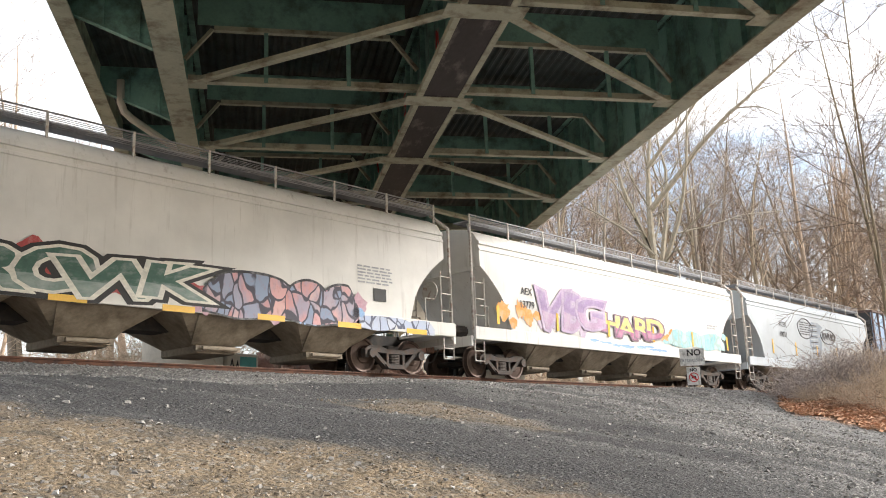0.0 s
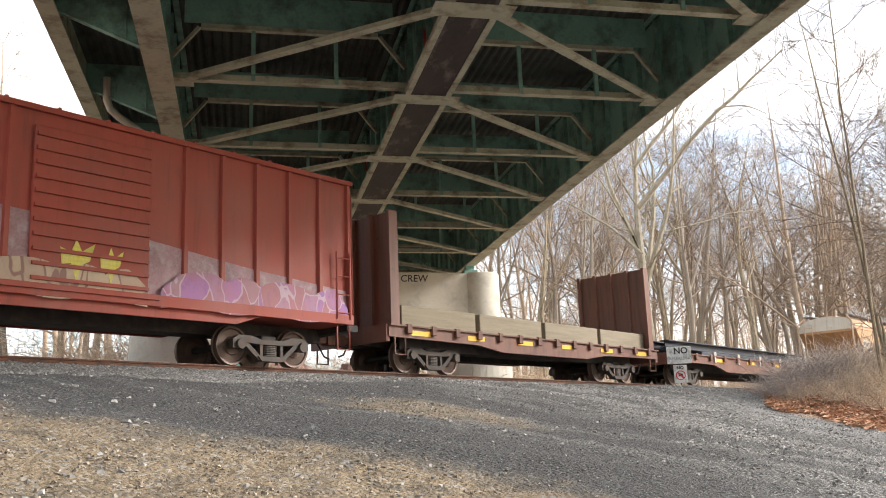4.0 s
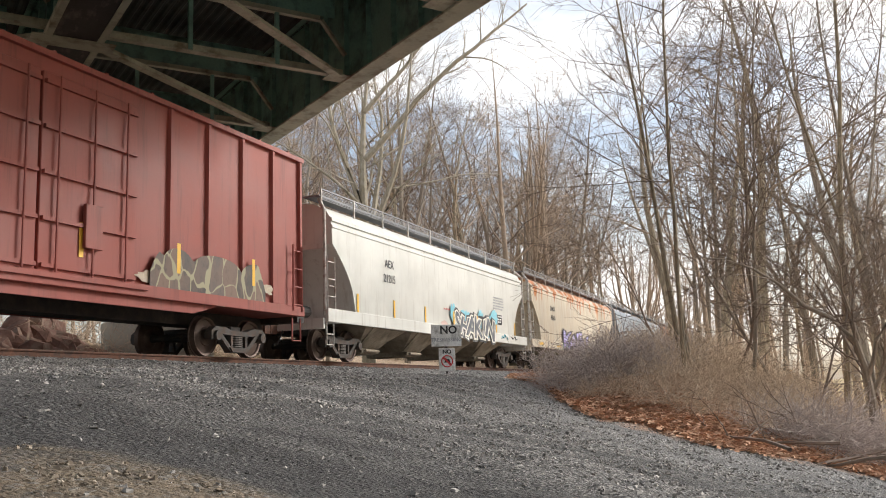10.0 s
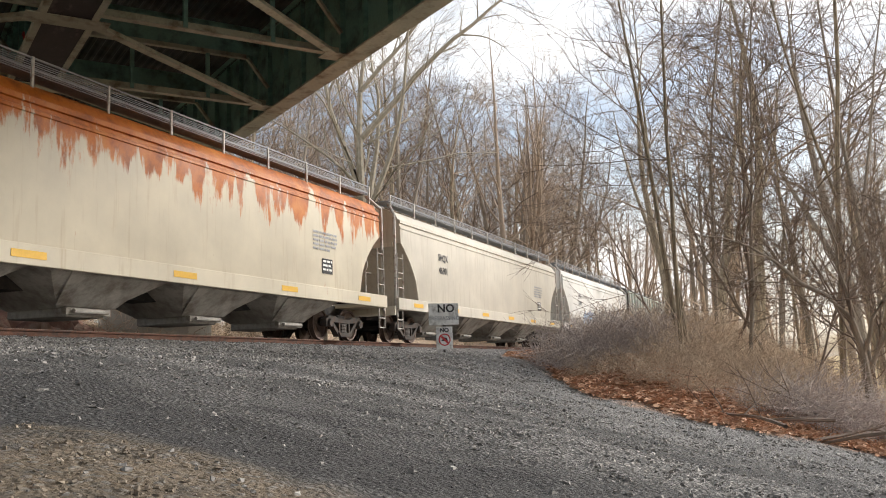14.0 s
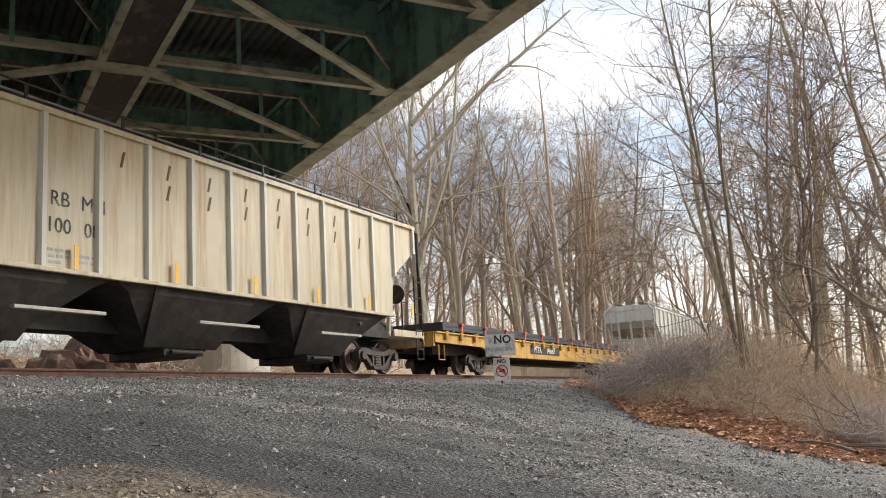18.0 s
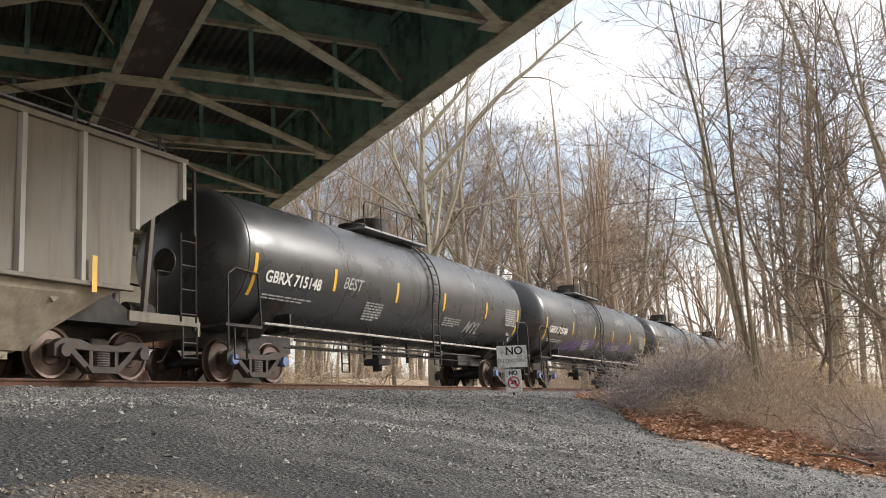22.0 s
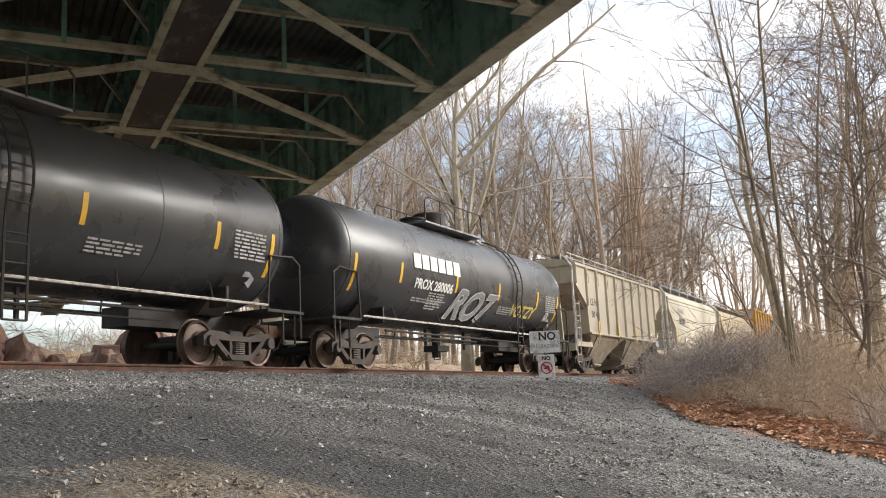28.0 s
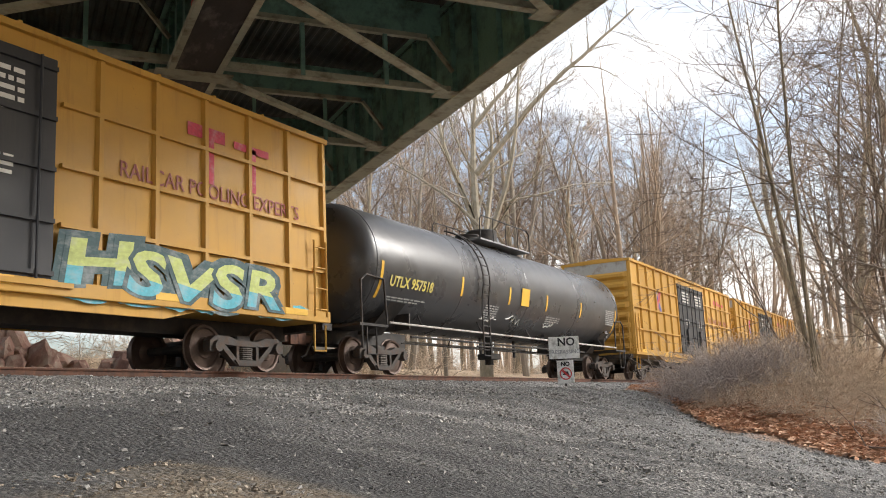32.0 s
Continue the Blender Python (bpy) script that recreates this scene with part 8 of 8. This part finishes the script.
c, xe, y = hopper_ribbed(19.51, BEIGERIB, "grimy beige ribbed covered hopper car", 15, 3, 4.4, BLACK, BLACK, RIBWHITE)
bay_w = (2 * xe - 0.12) / 15
for row, first, count in ((3.72, 5, 7), (3.32, 6, 7)):
    for k in range(count):
        part("emblem_bar", lambda: Geo().prism([(-0.09, -0.15), (-0.03, -0.15), (0.05, 0.15), (-0.01, 0.15)], -0.004, 0), BROWNINK, c, at=(-xe + 0.06 + bay_w * (first + 0.5 + k), -1.506, row), key="emblem_rust")
for s_, x_, z_ in (("RB", -3.83, 2.73), ("MN", -3.1, 2.73), ("100", -3.85, 2.28), ("08", -3.13, 2.28)):
    words(c, s_, x_, z_, 0.36, -1.508, CHARCOAL, bold=0.0)
small_print(c, -3.9, 1.85, 0.6, 3, -1.506, GREY, 0.10)
small_print(c, -3.15, 1.80, 0.5, 2, -1.506, GREY, 0.10)
for k in range(6):
    reflector(c, -3.55 + 2.45 * k, -1.60, 1.78, 0.10, 0.4)
for x0_, x1_ in ((-4.65, -2.75), (-0.3, 1.65), (4.1, 6.0)):
    part("bay_ledge", Geo().box(x0_, x1_, -1.47, -1.36, 0.88, 0.94, 0.008), RIBPALE, c, "pale ledge across the funnel")
couple(c, 329.52, 349.03)

c, xe, dz = flat_car(30.6, FLATYELLOW, "long worn yellow flat car carrying black steel plate", 1.22, 0.62, pockets=26)
for k in range(2):
    part("steel_plate", Geo().box(-xe + 1.0, xe - 0.8, -1.3, 1.3, dz + 0.13 + 0.13 * k, dz + 0.25 + 0.13 * k), BEAM, c, "black steel plate")
for k in range(15):
    part("timber_block", lambda: Geo().box(-0.10, 0.10, -1.40, 1.40, 0, 0.125, 0.01), SLEEPER, c, "dark timber bearer", at=(-xe + 1.6 + 1.97 * k, 0, dz + 0.005), key="timber_block")
    part("strap", lambda: Geo().box(-0.035, 0.035, -1.34, -1.325, 0.02, 0.36).box(-0.10, 0.10, -1.36, -1.30, 0.34, 0.40), spray((0.62, 0.10, 0.04), "red_strap"), c, "red ratchet strap", at=Matrix.Translation((-xe + 2.3 + 1.97 * k, -0.03, dz)) @ Matrix.Rotation(0.25, 4, "Y"), key="strap")
part("number_panel", Geo().box(-1.75, 1.75, -0.004, 0, -0.17, 0.17), INK, c, at=(-4.7, -1.506, dz - 0.27))
words(c, "PTTX", -5.6, dz - 0.27, 0.34, -1.514, WHITE)
words(c, "146987", -4.05, dz - 0.27, 0.34, -1.514, WHITE)
couple(c, 349.03, 379.63)

c, xe, y = hopper_ribbed(19.64, SILVER, "silver-white ribbed covered hopper car", 15, 3, 4.4, GRIMYBAY, GREYRAIL, SILVER)
words(c, "ACFX", -5.6, 2.4, 0.4, -1.508, GREY, wide=1.6)
words(c, "63195", -3.3, 2.4, 0.4, -1.508, GREY, wide=1.5)
for k in range(6):
    part("faded_letter", lambda: Geo().box(-0.05, 0.05, -0.004, 0, -0.2, 0.2), GREY, c, at=(-xe + 5.6 + 1.2 * k, -1.506, 3.35), key="faded_letter")
for k in range(11):
    reflector(c, -7.35 + 1.63 * k, -1.60, 2.0, 0.13, 0.5)
for k, x in enumerate((-3.3, -2.4, -1.6, -0.7, 0.3, 1.2, 2.1)):
    part("rust_scab", Geo().prism([(-0.07, 0), (0.07, -0.03), (0.06, 0.30 if k != 2 else 0.75), (-0.06, 0.32 if k != 2 else 0.7)], -0.002, 0), RUSTY if k == 2 else GREY, c, "faded letter remnant", at=(x, -1.506, 3.1))
scrawl(c, -0.3, 1.68, 0.8, -1.506, CHARCOAL, 7, 91, 0.018)
couple(c, 379.63, 399.27)

c, xe, y = hopper_ribbed(18.65, TAUPE, "grimy brown-grey ribbed hopper car with pale posts", 14, 3, 4.4, GRIMYBAY, BLACK, RIBPALE)
words(c, "AEX 491", -5.2, 2.38, 0.42, -1.508, RIBWHITE)
small_print(c, 1.2, 2.0, 1.2, 2, -1.506, WHITE, 0.2)
upright_reflectors(c, xe, y - 0.01, 5, 1.7)
scrawl(c, 2.0, 1.0, 0.9, -1.46, INK, 7, 15)
couple(c, 399.4, 418.05)

for a, b, number, lad, tags, seed in (
        (418.05, 436.47, "GBRX 715148", 0.8, (("BEST", -3.7, 2.42, 0.42, FADED), ("MYL", 4.0, 1.84, 0.6, FADED)), 31),
        (436.47, 455.2, "GBRX 715184", -0.7, (("LOVER", -4.3, 1.73, 0.72, PURPLE), ("LVER", -1.9, 1.9, 0.6, PURPLE), ("LOVR", 1.3, 1.94, 0.6, PURPLE), ("LVER", 3.8, 1.95, 0.55, PURPLE), ("JUNKIE", 2.95, 3.2, 0.45, FADED)), 32),
        (455.2, 473.4, "CBTX 721919", 0.6, (("WB", -4.7, 1.78, 0.55, WHITE), ("ZE", -3.5, 1.66, 0.35, GOLD), ("CHARDARD", -1.2, 1.84, 0.52, WHITE), ("AMWK", 2.4, 2.3, 0.42, FADED), ("ART", 3.1, 1.84, 0.42, GOLD), ("SHARD", 5.9, 1.75, 0.45, FADED)), 33),
        (473.4, 491.0, "SHQX 9789", 0.6, (("OX", -3.25, 1.8, 0.6, FADED), ("RFE", 1.85, 1.76, 0.7, FADED), ("ARZ", -2.3, 1.6, 0.35, GOLD)), 34)):
    c, xe, zc, R = tank_car(b - a, "glossy black tank car with white stencils and sprayed tags", TANKBLACK, 1.53, CAP_BLUE if seed < 33 else None, lad=lad)
    stick = tank_marks(c, xe, zc, R, number, num_at=2.25 if seed < 34 else 3.3, zs=2.25 if seed < 34 else 1.92)
    for w, x, z, size, m in tags:
        stick(words(c, w, 0, 0, size, 0, m, 0.004, 0.9, "sprayed_tag", 0.3), x, z)
    if seed == 34:
        ring = [(0.5 * math.cos(a_), 0.62 * math.sin(a_) + 0.15) for a_ in [radians(-60 + 20 * i) for i in range(13)]]
        g = Geo().path([(x, 0, z) for x, z in ring], 0.075, 6).path([(-0.42, 0, 0.3), (-0.85, 0, 0.15), (-0.95, 0, -0.2), (-0.5, 0, -0.45)], 0.05, 5).path([(-0.95, 0, -0.2), (-0.4, 0, -0.15)], 0.04, 5).path([(0.1, 0, 0.35), (0.25, 0, 0.2), (0.0, 0, 0.1), (0.2, 0, -0.05)], 0.035, 5)
        stick(part("sprayed_outline", g, WHITE, c, "white sprayed outline"), -5.9, 2.4)
        stick(scrawl(c, 0, 0, 1.6, 0, CREAM, 7, 35, 0.05), -1.1, 1.85)
    couple(c, a, b)
for a, b, number, seed in ((491.0, 504.2, "ADMX 15799", 41), (504.2, 517.2, "ADMX 16304", 42)):
    c, xe, zc, R = tank_car(b - a, "short dusty grey-black tank car with yellow tags", TANKGREY, 1.45, None, 1.5, 0.3)
    stick = tank_marks(c, xe, zc, R, number, WHITE, False, 2.5, (-1.9, -0.3, 2.2))
    part("wrap_band", lambda: Geo().lathe([(-0.55, 1.462), (-0.5, 1.472), (0.5, 1.472), (0.55, 1.462)], 48, "x"), TANKGREY, c, "raised middle band", at=(0.6, 0, zc), smooth=True, key="wrap_band")
    stick(words(c, "HANDERS", 0, 0, 0.62, 0, GOLD, 0.012, 0.75, "sprayed_tag", 0.2), -1.1, 1.65)
    stick(words(c, "GNUDIDZ", 0, 0, 0.62, 0, GOLD, 0.012, 0.75, "sprayed_tag", 0.2), 2.9, 1.75)
    couple(c, a, b)
for a, b, number in ((517.2, 533.3, ""), (533.3, 549.8, "PROX 280006")):
    c, xe, zc, R = tank_car(b - a, "black tank car with white outline graffiti", TANKBLACK, 1.53, lad=2.95 if number else 0.3)
    stick = tank_marks(c, xe, zc, R, number, num_at=4.8)
    if number:
        for k in range(6):
            stick(part("emblem", Geo().box(-0.19, 0.19, -0.004, 0, -0.2, 0.2), WHITE, c, "white block of the owner's name"), -3.7 + 0.46 * k, 2.85)
        stick(words(c, "RO7", 0, 0, 1.35, 0, WHITE, 0.06, 0.95, "sprayed_tag", 0.3), -0.2, 1.85)
        ob = stick(words(c, "RO7", 0, 0, 1.35, 0, GREY, 0.02, 0.95, "sprayed_tag", 0.3), -0.2, 1.85)
        ob.location.y -= 0.012
        stick(words(c, "VOTZY", 0, 0, 0.6, 0, GOLD, 0.012, 0.6, "sprayed_tag", 0.2), 3.7, 1.95)
        stick(words(c, "R", 0, 0, 0.7, 0, WHITE, 0.01, 1.0, "sprayed_tag", 0.1), 5.9, 1.85)
    couple(c, a, b)

c, xe, y = hopper_ribbed(13.85, OATMEAL, "oatmeal ribbed covered hopper car with dark letters", 10, 2, 4.4, GRIMYBAY, GREYRAIL, OATMEAL)
for k in range(8):
    part("emblem_bar", lambda: Geo().box(-0.05, 0.05, -0.004, 0, -0.2, 0.2), CHARCOAL, c, at=(-xe + 1.6 + 1.24 * k, -1.506, 3.75 - 0.02 * k), key="emblem_dark")
words(c, "LE HX", -xe + 2.2, 2.8, 0.4, -1.508, CHARCOAL)
words(c, "50 44", -xe + 2.2, 2.3, 0.4, -1.508, CHARCOAL)
haze(c, 1.3, 5.4, 1.35, 1.8, -1.503, spray((0.30, 0.34, 0.42), "fog_blue"), 51, 6)
scrawl(c, 4.2, 1.75, 1.4, -1.60, CREAM, 9, 51, 0.025)
scrawl(c, -1.0, 1.55, 1.2, -1.60, CHARCOAL, 8, 52, 0.02)
upright_reflectors(c, xe, y - 0.01, 4, 1.75)
couple(c, 549.62, 563.47)

c, xe, y = hopper_smooth(13.19, PALECREAM, "pale grey two-bay covered hopper car", 2, 4.5, GREYBAY, GREYRAIL, (1.2, 3.35, 1.0))
words(c, "NAHX", -3.35, 3.38, 0.46, y - 0.012, GREY)
words(c, "503383", -3.2, 2.82, 0.46, y - 0.012, CHARCOAL)
reflector(c, -4.2, y - 0.006, 1.95, 0.11, 0.85)
for k in range(4):
    reflector(c, -2.05 + 2.12 * k, y - 0.006, 1.76, 0.10, 0.42)
small_print(c, -3.0, 1.85, 1.8, 1, y - 0.008, GREY, 0.10)
small_print(c, xe - 3.2, 2.1, 0.6, 4, y - 0.008, CHARCOAL, 0.09)
couple(c, 563.47, 576.66)

c, xe, y = hopper_smooth(13.40, BUFF, "buff two-bay covered hopper car with orange graffiti", 2, 4.4, BUFF, GREYRAIL, (1.2, 3.35, 1.0))
words(c, "RGRX", -3.75, 3.3, 0.42, y - 0.012, GREY)
words(c, "1899", -3.7, 2.8, 0.42, y - 0.012, GREY)
haze(c, -3.8, 0.9, 1.5, 2.3, y - 0.003, spray((0.60, 0.34, 0.16), "dull_orange"), 52, 8)
piece(c, "MRA", -2.6, 0.6, 1.4, 2.05, y, CREAM, spray((0.20, 0.20, 0.20), "dark_grey"), None, seed=52, second=GREY)
haze(c, 0.7, 4.9, 1.5, 2.3, y - 0.003, spray((0.62, 0.33, 0.14), "dull_orange"), 53, 6)
piece(c, "ABSRO", 1.0, 4.4, 1.36, 2.02, y - 0.006, spray((0.52, 0.47, 0.37), "stone"), spray((0.17, 0.17, 0.18), "mid_grey"), None, 0.1, seed=53)
couple(c, 576.75, 590.15)

for n, (a, b) in enumerate(((590.15, 611.5), (631.95, 653.1), (653.1, 674.4), (674.4, 695.8))):
    c, xe, y = boxcar(b - a, TTYELLOW, "ochre yellow high boxcar with black plug doors" + (" and bright graffiti" if n == 0 else ""), 5.2, 16, (0.28, 5.1, 2), DOORBLACK, TTYELLOW, (2.15, 3.1, 4.1), sill_mat=TTYELLOW)
    for x in (-1.0, 1.55):
        small_print(c, x, 4.35, 1.3, 5, -1.585, WHITE, 0.15)
        small_print(c, x + 0.2, 3.0, 0.6, 3, -1.585, WHITE, 0.12)
    g1 = Geo().prism([(-0.53, 0.5), (-0.22, 0.5), (0.53, -0.5), (0.22, -0.5)], -0.004, 0)
    part("emblem_stroke", g1, BLUE, c, at=(-5.64, y - 0.012, 3.6))
    part("emblem_stroke", Geo().prism([(0.53, 0.5), (0.22, 0.5), (-0.53, -0.5), (-0.22, -0.5)], -0.004, 0), spray((0.55, 0.06, 0.10), "crimson"), c, at=(-5.64, y - 0.018, 3.6))
    part("emblem_stroke", Geo().box(-0.9, 0.1, -0.004, 0, 0.35, 0.6).box(-0.5, -0.2, -0.004, 0, -0.5, 0.35), spray((0.55, 0.06, 0.10), "crimson"), c, at=(6.6, y - 0.012, 3.95))
    part("emblem_stroke", Geo().box(0.0, 0.25, -0.004, 0, -0.45, 0.45).box(-0.4, 0.65, -0.004, 0, 0.35, 0.5), spray((0.55, 0.06, 0.10), "crimson"), c, at=(7.35, y - 0.018, 3.95))
    words(c, "RAILCAR POOLING EXPERTS", 6.55, 3.3, 0.40, y - 0.014, REDOX, 0.002, 0.95)
    if n == 0:
        haze(c, -9.2, -1.9, 1.1, 2.0, y - 0.05, LILAC, 61, 10)
        haze(c, -7.6, -2.4, 2.1, 2.75, y - 0.055, LILAC, 64, 8)
        haze(c, -8.0, -2.0, 1.1, 2.3, y - 0.06, spray((0.16, 0.18, 0.34), "navy"), 63, 9)
        wild(c, -8.4, -2.0, 1.08, 2.6, y - 0.10, wild_paint("navy_and_lilac_piece", [(0.07, 0.08, 0.20), (0.14, 0.15, 0.36), (0.56, 0.58, 0.72), (0.08, 0.09, 0.24)], (0.66, 0.68, 0.80), 2.3, 0.018, 8.0), 61)
        haze(c, 3.0, 9.3, 1.0, 1.3, y - 0.05, CYAN, 62, 12)
        piece(c, "HSVSR", 3.1, 8.1, 1.08, 1.98, y - 0.10, spray((0.52, 0.60, 0.20), "yellow_green"), spray((0.05, 0.10, 0.11), "blue_black"), spray((0.05, 0.10, 0.11), "blue_black"), seed=62, second=CYAN, wild=False)
    part("end_panel", Geo().box(-0.008, 0, -1.42, 1.42, -0.24, 0.24), ROOFGREY, c, "bare galvanised end placard", at=(-xe - 0.01, 0, 4.84))
    sill_reflectors(c, xe, 6, 1.2, -1.594)
    couple(c, a, b)
c, xe, zc, R = tank_car(20.5, "long black tank car with yellow number and white tags", TANKBLACK, 1.53, lad=-3.25)
stick = tank_marks(c, xe, zc, R, "UTLX 957518", GOLD)
stick(part("yellow_panel", Geo().box(-0.3, 0.3, -0.004, 0, -0.28, 0.28), YELLOW, c), -0.2, 2.5)
for k, x in enumerate((-2.3, -0.6, 2.2)):
    stick(scrawl(c, 0, 0, 1.1 if k < 2 else 0.8, 0, WHITE, 9, 70 + k, 0.02), x, 1.75)
couple(c, 611.5, 631.95)


# ---- signs by the track ----
sign_x, sign_y = 20.25, 8.11
sign = thing("warning_sign", "weathered white warning signs on a steel post", "sign", Matrix.Translation((sign_x, sign_y, 3.10)) @ Matrix.Rotation(radians(-58), 4, "Z"))
SIGNWHITE = surface("weathered_sign_white", (0.80, 0.80, 0.78), 0.6, 0, 0.15, 4, 20, 0.05, (0.3, 0.29, 0.26), 0.3)
part("post", Geo().box(-0.02, 0.02, 0.0, 0.04, -0.6, 1.03), STEEL, sign)
upper = part("upper_plate", Geo().box(-0.33, 0.33, -0.03, -0.018, 0.58, 1.05, 0.004), SIGNWHITE, sign, "scuffed white plate")
part("lettering", text_mesh("NO", 0.24, 0.006, 0, 0.002, INK), INK, upper, at=(0.05, -0.034, 0.93))
part("lettering", text_mesh("TRESPASSING", 0.115, 0.002, 0, 0.002, GREY), GREY, upper, at=(0, -0.034, 0.72))
lower = part("lower_plate", Geo().box(-0.18, 0.18, -0.045, -0.033, 0.05, 0.54, 0.004), SIGNWHITE, sign, "small white plate with a ring symbol")
part("lettering", text_mesh("NO", 0.12, 0.005, 0, 0.002, INK), INK, lower, at=(0, -0.049, 0.46))
part("ring", Geo().path([(0.12 * math.cos(k * math.pi / 12), 0, 0.12 * math.sin(k * math.pi / 12)) for k in range(25)], 0.013, 5), RED, lower, at=(0, -0.047, 0.26))
part("symbol", Geo().prism([(-0.07, -0.03), (0.07, -0.03), (0.05, 0.04), (-0.02, 0.05)], -0.003, 0), INK, lower, at=(0, -0.047, 0.26))
part("bar", Geo().prism([(-0.09, 0.06), (-0.06, 0.09), (0.09, -0.06), (0.06, -0.09)], -0.005, 0), RED, lower, at=(0, -0.047, 0.26))


def motions():
    """The train rolls past from right to left, each car with its neighbours."""
    for car, x in TRAIN:
        walk(car, [(t, pose(x - s, TY, RAIL)) for t, s in TRAVEL])


motions()
